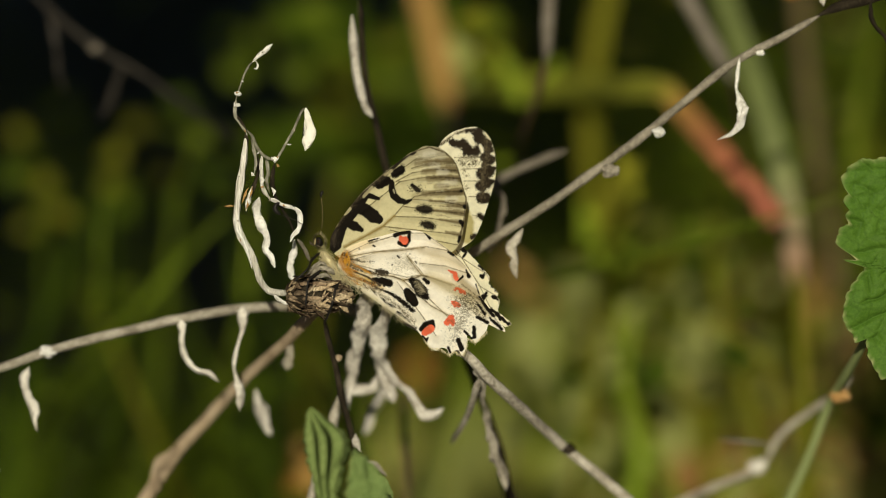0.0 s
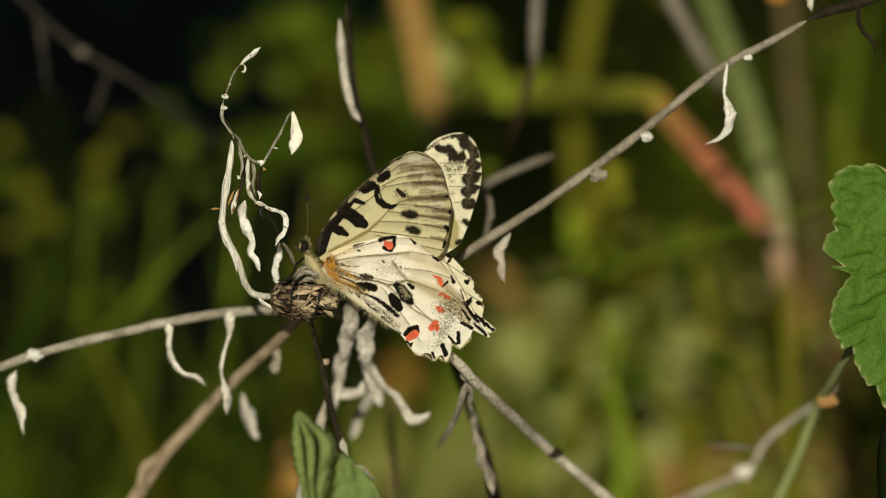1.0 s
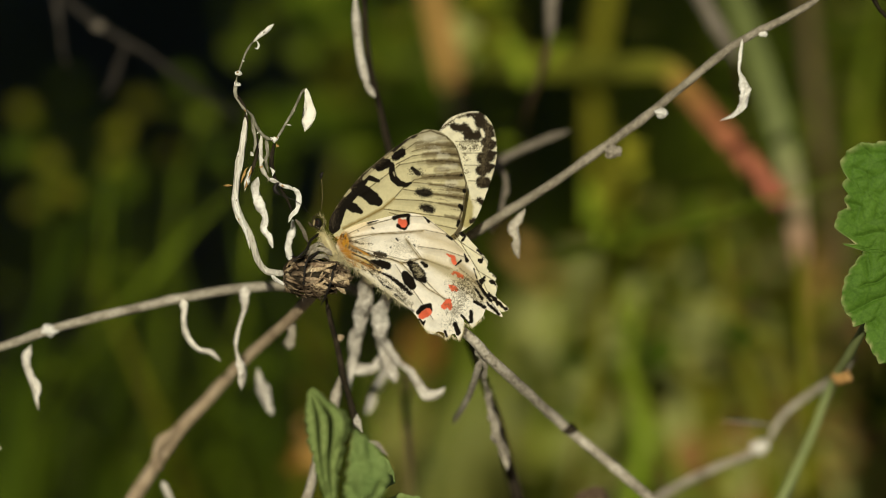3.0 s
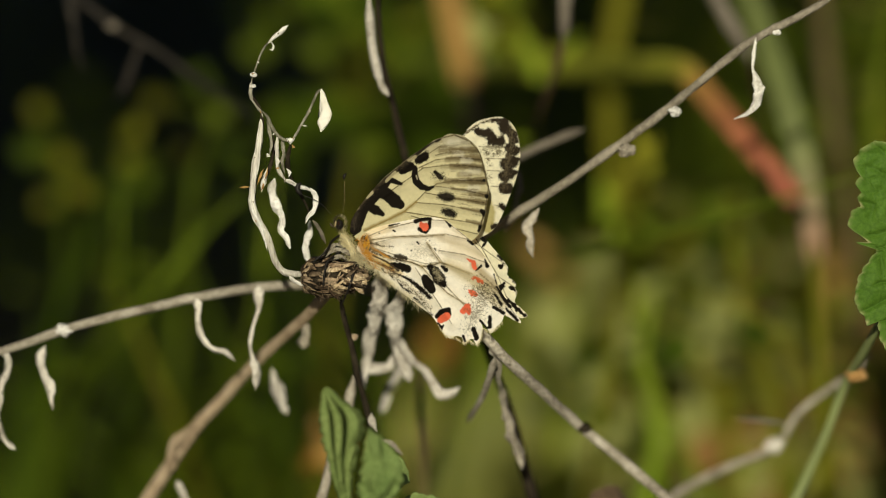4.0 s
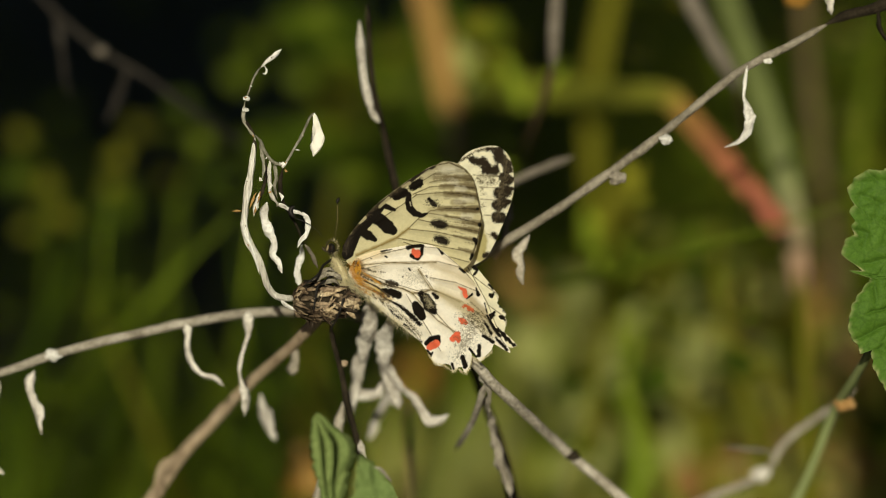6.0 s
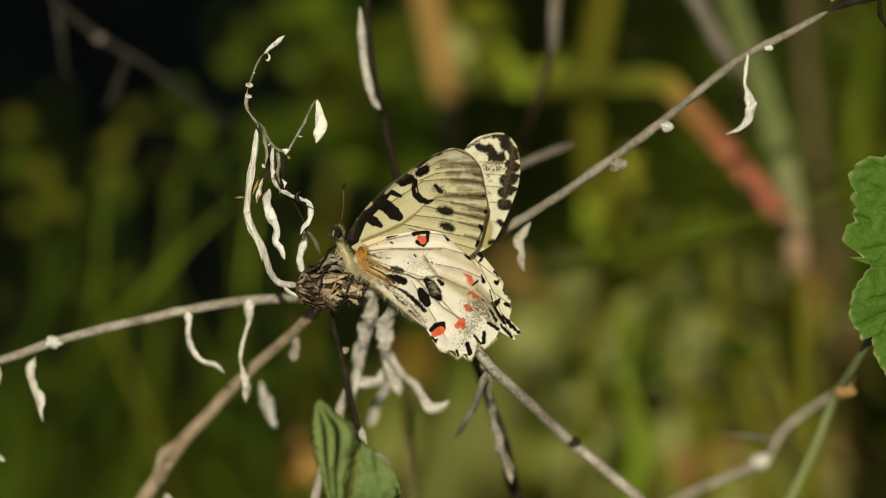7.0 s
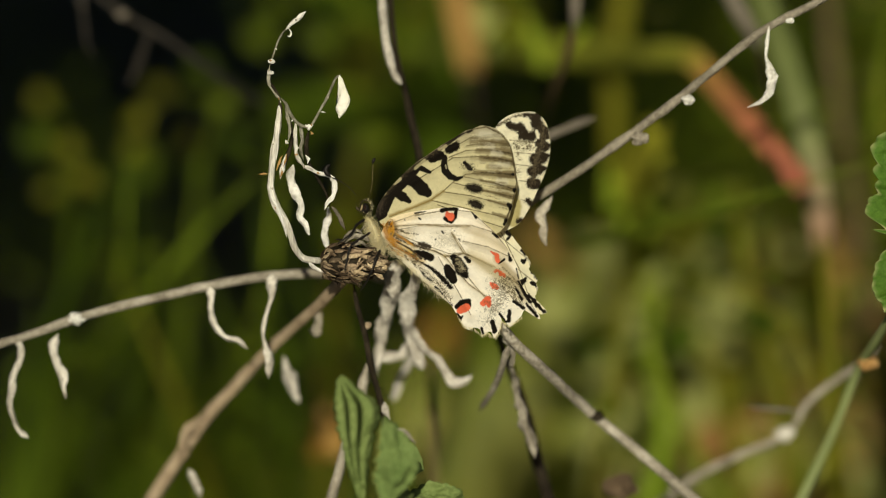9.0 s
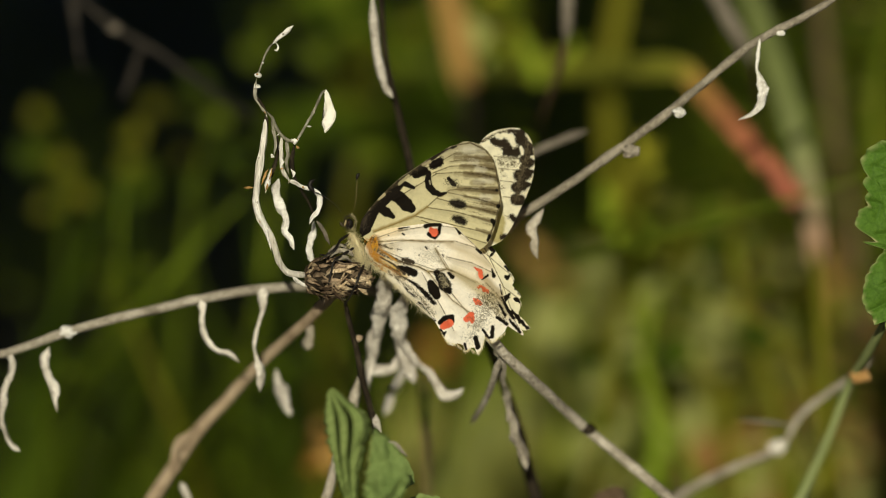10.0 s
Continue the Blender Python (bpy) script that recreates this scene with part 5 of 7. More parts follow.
    s.mark([(13.5, 17.73, 0.11), (15.75, 18.18, 0.11), (18.18, 17.01, 0.11), (19.62, 15.12, 0.11), (20.16, 12.42, 0.12), (20.7, 9.45, 0.14), (19.98, 6.12, 0.14), (18.72, 2.52, 0.14)], (0.10, 0.08, 0.045), ragged=0.06)
    s.mark([(1.08, 7.92, 0.63), (2.52, 7.02, 0.77), (3.6, 6.3, 0.36)])
    s.mark([(3.15, 9.9, 0.9), (4.5, 9.45, 0.99), (5.67, 8.28, 1.08), (6.48, 7.65, 0.72)])
    s.mark([(4.68, 11.88, 0.4), (5.76, 11.43, 0.45), (6.84, 10.89, 0.27)])
    s.mark([(7.2, 13.14, 0.72), (8.46, 13.59, 0.72)])
    s.mark([(9.18, 13.32, 0.45), (9.09, 12.15, 0.54), (9.27, 11.16, 0.58), (10.08, 10.26, 0.54), (11.16, 9.9, 0.4), (11.97, 10.17, 0.22)])
    s.mark([(9.9, 14.58, 0.72), (10.89, 15.03, 0.72), (11.25, 15.75, 0.36)], speckle=0.15)
    s.mark([(12.42, 12.42, 0.32), (13.05, 11.7, 0.45), (13.41, 11.34, 0.27)], speckle=0.1, ragged=0.05)
    s.mark([(12.96, 8.64, 0.49), (13.86, 8.46, 0.81), (14.67, 8.28, 0.63)], speckle=0.16, ragged=0.04, edge=0.22)
    s.mark([(13.32, 6.21, 0.4), (14.04, 5.94, 0.72), (14.85, 5.58, 0.58)], speckle=0.16, ragged=0.04, edge=0.2)
    for x, z in ((13.86, 8.46), (14.04, 5.94), (13.0, 11.85)):
        s.mark([(x - 0.7, z + 0.12, 0.55), (x + 0.6, z - 0.15, 0.6)], (0.03, 0.025, 0.018), speckle=0.9, sparse=0.35, strength=0.9)
    for spot in ([(20.34, 8.1, 0.36)], [(19.44, 5.85, 0.36), (19.8, 5.31, 0.36)], [(18.99, 3.33, 0.32), (18.72, 2.79, 0.22)], [(20.07, 10.62, 0.27)]):
        s.mark(spot)
    s.mark([(1.26, 9.18, 0.32), (2.07, 9.9, 0.32)], (0.50, 0.45, 0.28), strength=0.85)
    s.mark([(4.5, 11.52, 0.22), (5.94, 12.78, 0.27)], (0.50, 0.45, 0.28), strength=0.8)
    s.mark([(-0.9, 7.02, 0.18), (-0.18, 7.65, 0.18)], (0.42, 0.37, 0.22), strength=0.6)
    s.mark([(8.28, 14.58, 0.22), (9.36, 15.12, 0.27)], (0.48, 0.42, 0.27), strength=0.7)
    s.mark([(11.52, 16.02, 0.45), (12.6, 16.74, 0.45)], (0.42, 0.38, 0.25), strength=0.6)
    s.mark([(-0.4, 7.3, 0.3), (2.6, 10.6, 0.35), (5.6, 12.9, 0.35), (9.0, 15.2, 0.35)], (0.16, 0.125, 0.07), speckle=1.1, sparse=0.5, strength=0.6)
    s.mark([(9.35, 12.1, 0.10), (9.45, 11.5, 0.08)], (0.42, 0.38, 0.28), ragged=0.02)


def paint_near_hind(s):
    # soft shading of the outer part and the fold, laid on as tan washes
    s.tint([(15.3, 0.9, 0.9), (18.9, -1.8, 0.9)], (0.66, 0.56, 0.38), 2.6, 0.45)
    s.tint([(13.5, -2.25, 0.36), (18, -5.22, 0.72), (21.6, -8.55, 0.72)], (0.55, 0.47, 0.28), 1.2, 0.6)
    s.tint([(0, 3.42, 0.18), (-0.27, 2.34, 0.27), (0.27, 0.72, 0.35), (1.2, -0.45, 0.2)], RUST, 0.6, 0.95)
    s.tint([(0.1, 3.1, 0.2), (2.2, 3.9, 0.25), (4.2, 4.3, 0.1)], (0.80, 0.60, 0.26), 1.5, 0.5)
    s.tint([(0.6, 2.0, 0.3), (3.0, 0.9, 0.3)], (0.74, 0.58, 0.30), 1.6, 0.4)
    s.tint([(1.2, -0.4, 0.3), (3.2, -1.7, 0.3), (5.6, -3.2, 0.15)], (0.56, 0.38, 0.12), 0.8, 0.75)
    s.tint([(0.9, 2.52, 0.36), (1.26, 1.26, 0.45)], (0.22, 0.10, 0.02), 0.7, 0.85)
    s.mark([(0.72, 2.7, 0.27), (0.99, 1.62, 0.45), (1.62, 0.54, 0.36)], (0.02, 0.012, 0.006), ragged=0.3, speckle=0.5)
    s.mark([(1.98, -1.44, 0.22), (3.78, -2.34, 0.27), (5.58, -3.6, 0.22)], (0.05, 0.028, 0.010), ragged=0.3, speckle=0.4)
    for line in ([(0.54, 1.08, 0.11), (2.25, 0.18, 0.14), (4.5, -1.08, 0.11)], [(0.9, -0.36, 0.11), (3.15, -1.53, 0.16), (5.22, -2.88, 0.11)], [(0, 2.25, 0.09), (1.26, 1.8, 0.13), (2.7, 1.62, 0.07)], [(0.18, 1.62, 0.14), (0.9, 0.72, 0.14)]):
        s.mark(line, (0.035, 0.022, 0.010), ragged=0.1, speckle=0.15)
    s.tint([(0, 0, 0.72), (3.6, -3.15, 0.81), (7.2, -6.3, 0.81), (10.08, -9, 0.54)], (0.62, 0.55, 0.40), 1.0, 0.35)
    for line in ([(0.45, 2.7), (4.5, 4.14), (8.1, 4.68), (10.8, 4.86)], [(1.08, 1.62), (6.3, 2.61), (13.5, 2.52), (17.1, 1.44), (19.44, -1.35)], [(1.26, 1.26), (5.85, -0.54), (9.9, -1.98), (12.6, -1.89)],
                 [(10.62, 1.08), (11.88, -0.72), (12.6, -1.89), (17.1, -3.96), (21.24, -7.02), (23.94, -11.34)], [(9.63, -2.25), (12.6, -5.22), (17.1, -10.62)], [(8.28, -2.52), (11.25, -7.65), (13.5, -11.7)], [(4.5, 3.96), (9.9, 5.04), (13.5, 4.68), (17.55, 1.08)],
                 [(12.24, 0), (16.2, -0.9), (19.8, -2.52)]):
        s.vein(line, 0.07, (0.15, 0.125, 0.075), 0.85)
    # strong veins round the cell, with ochre sides
    for line, w in (([(1.26, 1.26), (4.2, -0.65), (7.8, -1.65), (9.3, -2.4)], 0.10), ([(9.3, -2.4), (10.8, -2.35), (12.3, -1.95), (13.5, -2.4), (16.8, -4.0)], 0.09), ([(10.35, 1.35), (11.3, -0.3), (12.3, -1.95)], 0.06), ([(9.3, -2.4), (10.6, -4.1), (13.2, -6.9), (16.2, -9.0)], 0.05), ([(1.2, 2.3), (5.4, 2.6), (9.0, 2.35), (13.2, 2.4)], 0.06)):
        s.tint([(x, z, w) for x, z in line], (0.42, 0.34, 0.19), 0.28, 0.6)
        s.vein(line, w, (0.10, 0.078, 0.042), 0.95)
    # shade of the fold below the cell, painted into the pigment
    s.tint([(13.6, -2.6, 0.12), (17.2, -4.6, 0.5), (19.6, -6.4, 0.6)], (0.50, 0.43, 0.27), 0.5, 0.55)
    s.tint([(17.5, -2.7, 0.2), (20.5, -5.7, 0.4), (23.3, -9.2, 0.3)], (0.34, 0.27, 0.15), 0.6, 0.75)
    for line in ([(17.9, -4.3), (19.8, -6.2), (21.3, -8.3)], [(18.6, -4.2), (20.4, -5.9), (22.0, -8.4)], [(18.6, -7.4), (20.2, -9.0), (21.8, -10.3)]):
        s.mark([(x, z, 0.10) for x, z in line], (0.10, 0.08, 0.045), edge=0.12, ragged=0.12, speckle=0.2, strength=0.8)
    s.tint([(12.2, 2.1, 0.1), (16.5, 0.2, 0.2), (18.9, -1.3, 0.2)], (0.52, 0.44, 0.29), 0.6, 0.5)
    # streaks that run out from the wing root
    for line in ([(0.9, 0.3), (3.4, -1.1), (6.2, -3.0)], [(1.3, 0.75), (4.0, -0.3), (6.6, -1.5)], [(0.6, -0.35), (3.0, -1.9), (5.7, -3.6)], [(1.2, 1.9), (3.3, 1.2), (5.0, 1.05)]):
        s.mark([(x, z, 0.09) for x, z in line], (0.045, 0.03, 0.014), ragged=0.05, speckle=0.18, sparse=0.1)
    # short strokes of ochre, dark and cream hair scales, which lie along the fold
    rng = random.Random(8)
    for k in range(75):
        t, a = rng.random(), rng.random() ** 1.3 * 0.75
        b = a + rng.uniform(0.12, 0.3)
        root, end = (0.95 - 1.2 * t, 1.8 - 2.6 * t), (7.2 - 1.5 * t, -2.0 - 2.3 * t)
        p, q = ((root[0] + (end[0] - root[0]) * f + rng.gauss(0, 0.08), root[1] + (end[1] - root[1]) * f - 0.9 * f * (1 - f) + rng.gauss(0, 0.08)) for f in (a, b))
        tone = rng.choice(((0.55, 0.26, 0.02), (0.48, 0.19, 0.012), (0.05, 0.03, 0.012)) if a < 0.25 else ((0.56, 0.34, 0.06), (0.05, 0.032, 0.014), (0.70, 0.60, 0.38), (0.62, 0.46, 0.16)))
        s.mark([(*p, rng.uniform(0.07, 0.13)), (*q, 0.04)], tone, edge=0.08, ragged=0.08, speckle=0.1, strength=0.85)
    for k in range(16):
        x, z = 0.1 + rng.uniform(0, 1.1), 3.1 - rng.uniform(0, 1.6)
        s.mark([(x, z, 0.11), (x - 0.1 + rng.gauss(0, 0.2), z - rng.uniform(0.5, 1.0), 0.06)], rng.choice(((0.50, 0.20, 0.012), (0.05, 0.03, 0.012), (0.62, 0.32, 0.03))), edge=0.1, ragged=0.1, speckle=0.1, strength=0.8)
    # dark dashes along the hairy inner edge
    for x, z in ((4.3, -3.5), (5.8, -5.0), (6.9, -6.1), (8.1, -7.5), (9.3, -8.7), (10.2, -9.9), (3.1, -2.7)):
        s.mark([(x - 0.22, z + 0.22, 0.16), (x + 0.25, z - 0.28, 0.2)], (0.03, 0.024, 0.016), speckle=0.3, sparse=0.05)
    s.slim = 0.085
    s.mark([(8.82, 4.86, 0.45), (9.72, 5.13, 0.45), (11.16, 5.13, 0.36), (10.8, 3.78, 0.45), (10.26, 3.06, 0.45), (9.36, 3.6, 0.45)])
    s.mark([(9.72, 4.23, 0.54), (10.17, 3.78, 0.67), (10.44, 4.14, 0.45)], RED, ragged=0.10)
    s.mark([(11.34, -10.44, 0.54), (12.06, -9.72, 0.54), (13.14, -9.54, 0.54), (13.32, -10.26, 0.36)])
    s.mark([(11.79, -11.07, 0.63), (12.78, -10.53, 0.72)], RED, ragged=0.06)
    s.mark([(11.34, -11.7, 0.36), (11.7, -12.42, 0.45), (12.24, -11.88, 0.18)])
    s.mark([(15.39, -9.9, 0.54), (16.2, -9.27, 0.63), (16.38, -10.26, 0.45)], RED, ragged=0.10)
    s.mark([(16.56, -6.57, 0.27), (17.19, -7.11, 0.54), (17.64, -7.47, 0.36)], RED, ragged=0.14)
    s.mark([(17.46, -4.59, 0.45), (18.63, -5.22, 0.45)], (0.62, 0.14, 0.06), ragged=0.3)
    s.mark([(16.74, -1.62, 0.18), (17.55, -2.34, 0.45), (17.82, -3.24, 0.36)], RED, ragged=0.16)
    s.mark([(5.3, -0.5, 0.42), (6.0, -0.65, 0.58), (6.8, -0.9, 0.50)], (0.05, 0.04, 0.028), speckle=0.2)
    s.mark([(4.5, -1.71, 0.36), (5.94, -2.16, 0.70), (7.02, -2.61, 0.74)], speckle=0.1)
    s.mark([(9.7, -4.3, 0.72), (10.2, -5.2, 0.98), (10.7, -6.2, 0.70)])
    s.mark([(10.6, -2.5, 0.55), (11.3, -3.3, 0.95), (12.0, -4.5, 1.10), (12.6, -5.4, 0.65)], speckle=0.14, ragged=0.06)
    s.mark([(11.4, -3.0, 0.35), (12.1, -4.3, 0.5)], (0.36, 0.32, 0.22), speckle=0.9, sparse=0.25)
    s.mark([(12.6, -2.61, 0.36), (13.14, -3.15, 0.45)], speckle=0.12, ragged=0.05)
    s.mark([(1.62, -0.18, 0.18), (3.6, -1.17, 0.22), (5.58, -2.79, 0.27)], (0.06, 0.045, 0.03))
    s.mark([(5.58, -3.42, 0.27), (7.38, -4.5, 0.4), (9, -5.94, 0.49), (10.26, -7.38, 0.4)], speckle=0.2, ragged=0.08)
    s.mark([(3.6, -2.88, 0.18), (5.94, -4.68, 0.27), (8.55, -7.02, 0.32), (10.08, -9.18, 0.27)], (0.10, 0.08, 0.045), speckle=0.7, sparse=0.15)
    s.mark([(5.94, -5.4, 0.27), (7.2, -6.3, 0.27)], speckle=0.3)
    s.mark([(7.92, -7.38, 0.27), (9, -8.46, 0.27)], speckle=0.3)
    for spot in ([(2.88, 3.33, 0.21)], [(5.13, 3.6, 0.23), (5.4, 3.42, 0.22)], [(8.82, 1.53, 0.23), (9, 1.26, 0.22)], [(7.83, 0.27, 0.23)], [(11.52, 0.36, 0.22), (11.7, 0, 0.18)], [(10.8, 1.62, 0.18)], [(6.21, 4.68, 0.18), (4.5, 4.41, 0.22)],
                 [(13.5, 4.68, 0.22), (14.22, 3.78, 0.32)], [(16.92, 1.26, 0.27), (17.64, 0.72, 0.36)], [(19.44, -1.8, 0.18), (19.71, -2.97, 0.4)], [(20.7, -4.32, 0.18), (21.06, -5.94, 0.18)], [(17.82, -3.6, 0.18), (18.72, -2.88, 0.27)]):
        s.mark(spot, ragged=0.06)
    # dusting of dark scales
    s.slim = 0.0
    s.mark([(8.82, -0.18, 1.26), (10.35, 0.18, 1.35), (11.52, -0.9, 0.81)], (0.24, 0.21, 0.14), speckle=2.4, edge=0.2, ragged=0.5, strength=0.6, sparse=0.42)
    s.mark([(17.82, -6.75, 1.35), (18.45, -8.55, 1.62), (17.28, -10.35, 1.26), (16.2, -12.6, 0.9)], (0.10, 0.085, 0.045), speckle=2.2, ragged=0.6, edge=0.25, strength=0.75, sparse=0.42)
    s.mark([(18.9, -6.75, 0.72), (21.15, -9, 0.72)], (0.08, 0.065, 0.035), speckle=1.4, ragged=0.4, edge=0.2, strength=0.8, sparse=0.3)
    s.mark([(3.6, 1.35, 0.72), (1.8, 0.9, 0.54)], DUST, speckle=1.4, ragged=0.4, edge=0.25, strength=0.3)
    s.slim = 0.07
    for spot in ([(16.92, -12.78, 0.4), (17.28, -14.22, 0.49)], [(19.62, -11.07, 0.36), (19.53, -12.6, 0.4)], [(18.09, -11.61, 0.27), (19.08, -12.87, 0.27)], [(20.34, -9.54, 0.32), (21.87, -10.62, 0.32)], [(22.32, -9.9, 0.27), (24.03, -11.88, 0.36)], [(15.21, -13.86, 0.32), (15.48, -14.76, 0.27)],
                 [(21.06, -6.3, 0.27), (21.87, -7.92, 0.36), (22.95, -9.54, 0.36)], [(20.7, -7.65, 0.27), (21.6, -9.18, 0.27)]):
        s.mark(spot, ragged=0.08)


def paint_far_fore(s):
    for line in ([(18.98, 17.84), (23.93, 17.54)], [(19.58, 16.19), (21.98, 15.98), (25.58, 15.59)], [(20.48, 14.24), (24.08, 13.94), (25.73, 13.76)], [(20.63, 12.29), (23.48, 11.99), (25.28, 11.72)], [(21.08, 9.74), (22.43, 9.59), (24.53, 8.9)], [(21.38, 6.74), (23.18, 6.05)], [(20.78, 4.04), (21.53, 3.14)]):
        s.vein(line, 0.07, (0.10, 0.075, 0.035), 0.9)
    # the near wing's shade and yellow glow on this wing, painted as a warm wash
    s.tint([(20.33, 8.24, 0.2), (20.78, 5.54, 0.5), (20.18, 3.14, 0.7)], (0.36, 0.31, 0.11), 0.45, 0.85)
    s.mark([(17.18, 18.29, 0.15), (19.28, 19.49, 0.2), (21.38, 20.3, 0.22), (23.18, 20.48, 0.2)], (0.07, 0.055, 0.03), speckle=0.3)
    s.mark([(19.43, 18.59, 0.55), (21.08, 18.2, 0.75), (21.98, 17.6, 0.6)], (0.028, 0.021, 0.014), edge=0.12, ragged=0.14, speckle=0.26, sparse=-0.3)
    s.mark([(21.53, 16.94, 0.7), (22.58, 16.79, 0.8), (23.63, 16.94, 0.65)], (0.028, 0.021, 0.014), edge=0.12, ragged=0.14, speckle=0.3, sparse=-0.3)
    s.mark([(23.33, 19.79, 0.6), (23.93, 18.89, 0.85), (24.83, 18.14, 0.7), (25.13, 17.39, 0.8)], (0.028, 0.021, 0.014), edge=0.12, ragged=0.14, speckle=0.24, sparse=-0.4)
    s.mark([(21.98, 20.24, 0.25), (24.08, 20.09, 0.45)], (0.028, 0.021, 0.014), edge=0.12, ragged=0.14, speckle=0.2, sparse=-0.3)
    s.mark([(23.78, 17.84, 0.4), (24.23, 18.44, 0.4)], (0.028, 0.021, 0.014), edge=0.12, ragged=0.14, speckle=0.2, sparse=-0.3)
    for lobe in ([(24.53, 15.74, 0.85), (25.13, 15.14, 0.75), (26.06, 15.44, 0.1)], [(23.78, 13.1, 1.0), (24.83, 13.28, 0.75), (26.0, 13.76, 0.1)], [(23.18, 11.24, 0.75), (24.23, 11.48, 0.75), (25.49, 11.72, 0.1)], [(23.12, 9.38, 0.85), (23.78, 9.26, 0.8), (24.68, 8.84, 0.15)], [(22.58, 6.44, 0.42), (22.94, 6.14, 0.4), (23.42, 5.78, 0.1)], [(21.08, 3.23, 0.42), (21.44, 3.44, 0.3)], [(24.23, 14.39, 0.5), (25.04, 16.64, 0.4)], [(23.48, 10.49, 0.45), (23.84, 12.14, 0.5)]):
        s.mark(lobe, (0.024, 0.018, 0.012), edge=0.12, ragged=0.08, speckle=0.2, sparse=-0.5)
    for x, z in ((25.75, 18.1), (25.9, 16.6), (26.0, 15.45), (25.95, 13.75), (25.45, 11.7), (24.6, 8.85)):
        s.mark([(x - 1.0, z + 0.1, 0.6), (x, z, 0.2)], (0.024, 0.018, 0.012), edge=0.1, ragged=0.08)
    # fine pale dust over the dark lobes
    s.mark([(24.9, 18.2, 0.7), (24.6, 15.4, 0.8), (23.9, 13.2, 0.8), (23.6, 11.3, 0.7), (23.3, 9.4, 0.7)], (0.16, 0.13, 0.08), speckle=1.2, sparse=0.55, strength=0.7)
    # pale squares between the dark lobes and crescents on the margin
    for spot in ([(20.12, 19.49, 0.42), (20.63, 19.28, 0.38)], [(22.22, 19.49, 0.32), (22.43, 18.74, 0.36), (22.46, 18.2, 0.3)], [(23.84, 17.69, 0.2), (23.96, 17.18, 0.28), (24.08, 16.64, 0.22)], [(18.62, 17.54, 0.5), (19.43, 17.6, 0.3)], [(20.36, 16.88, 0.3), (20.78, 16.94, 0.2)]):
        s.mark(spot, (0.80, 0.76, 0.60), ragged=0.06)
    for spot in ([(24.98, 19.64, 0.16), (25.43, 18.89, 0.32), (25.82, 18.29, 0.14)], [(26.0, 17.39, 0.08), (26.12, 16.64, 0.16), (26.06, 16.19, 0.06)], [(26.12, 14.99, 0.06), (26.15, 14.54, 0.14), (26.06, 14.06, 0.06)], [(25.94, 13.19, 0.1), (25.82, 12.44, 0.24), (25.58, 12.05, 0.1)], [(25.43, 11.24, 0.1), (25.16, 10.34, 0.26), (24.74, 9.38, 0.12)], [(24.56, 8.39, 0.12), (24.14, 7.34, 0.3), (23.63, 6.23, 0.15)]):
        s.mark(spot, (0.74, 0.68, 0.45), ragged=0.04)
    # rings of brown dust with pale middles
    s.mark([(20.57, 15.5, 0.4), (20.93, 14.99, 0.35)], (0.09, 0.07, 0.035), speckle=0.9, sparse=0.15)
    s.mark([(21.38, 15.74, 0.2), (22.58, 15.74, 0.35), (22.82, 14.99, 0.4), (21.68, 14.69, 0.25)], (0.09, 0.07, 0.035), speckle=0.8, sparse=0.2)
    s.mark([(20.96, 13.64, 0.4), (21.23, 13.04, 0.3)], (0.14, 0.11, 0.06), speckle=1.0, sparse=0.35)
    s.mark([(20.93, 11.24, 0.4), (21.08, 10.79, 0.3)], (0.14, 0.11, 0.06), speckle=1.0, sparse=0.45)
    s.mark([(24.83, 20.09, 0.05), (25.94, 18.29, 0.06), (26.18, 15.44, 0.07), (25.94, 12.74, 0.06), (24.68, 8.99, 0.06), (23.33, 5.54, 0.06), (21.68, 2.99, 0.06)], (0.10, 0.08, 0.05), ragged=0.05)


def paint_far_hind(s):
    for line in ([(17.55, 2.7), (19.08, -0.18), (21.24, -4.5), (22.5, -8.1), (25.38, -11.25)], [(18, 0.9), (20.7, -1.35), (22.68, -2.88)], [(21.06, -4.5), (24.12, -6.84)]):
        s.vein(line, 0.07, (0.12, 0.10, 0.06), 0.9)
    s.slim = 0.07
    for spot in ([(19.44, 1.44, 0.54), (19.8, 0.9, 0.36), (19.08, 0.18, 0.22)], [(21.51, -1.44, 0.32), (22.41, -2.25, 0.27)], [(21.87, -3.24, 0.45), (22.32, -2.61, 0.27)], [(21.33, -7.02, 0.54), (22.14, -6.12, 0.45)], [(23.31, -6.75, 0.45), (23.85, -7.02, 0.27)],
                 [(22.77, -8.64, 0.36), (24.12, -10.26, 0.4), (25.29, -11.25, 0.4)], [(21.87, -9, 0.32), (23.58, -10.98, 0.36)], [(22.86, -4.32, 0.18), (23.94, -5.94, 0.18)]):
        s.mark(spot, ragged=0.2)
    s.mark([(22.5, -2.52, 0.09), (22.95, -3.69, 0.09), (24.12, -6.12, 0.09), (24.03, -8.1, 0.09)], (0.08, 0.06, 0.03), ragged=0.1)


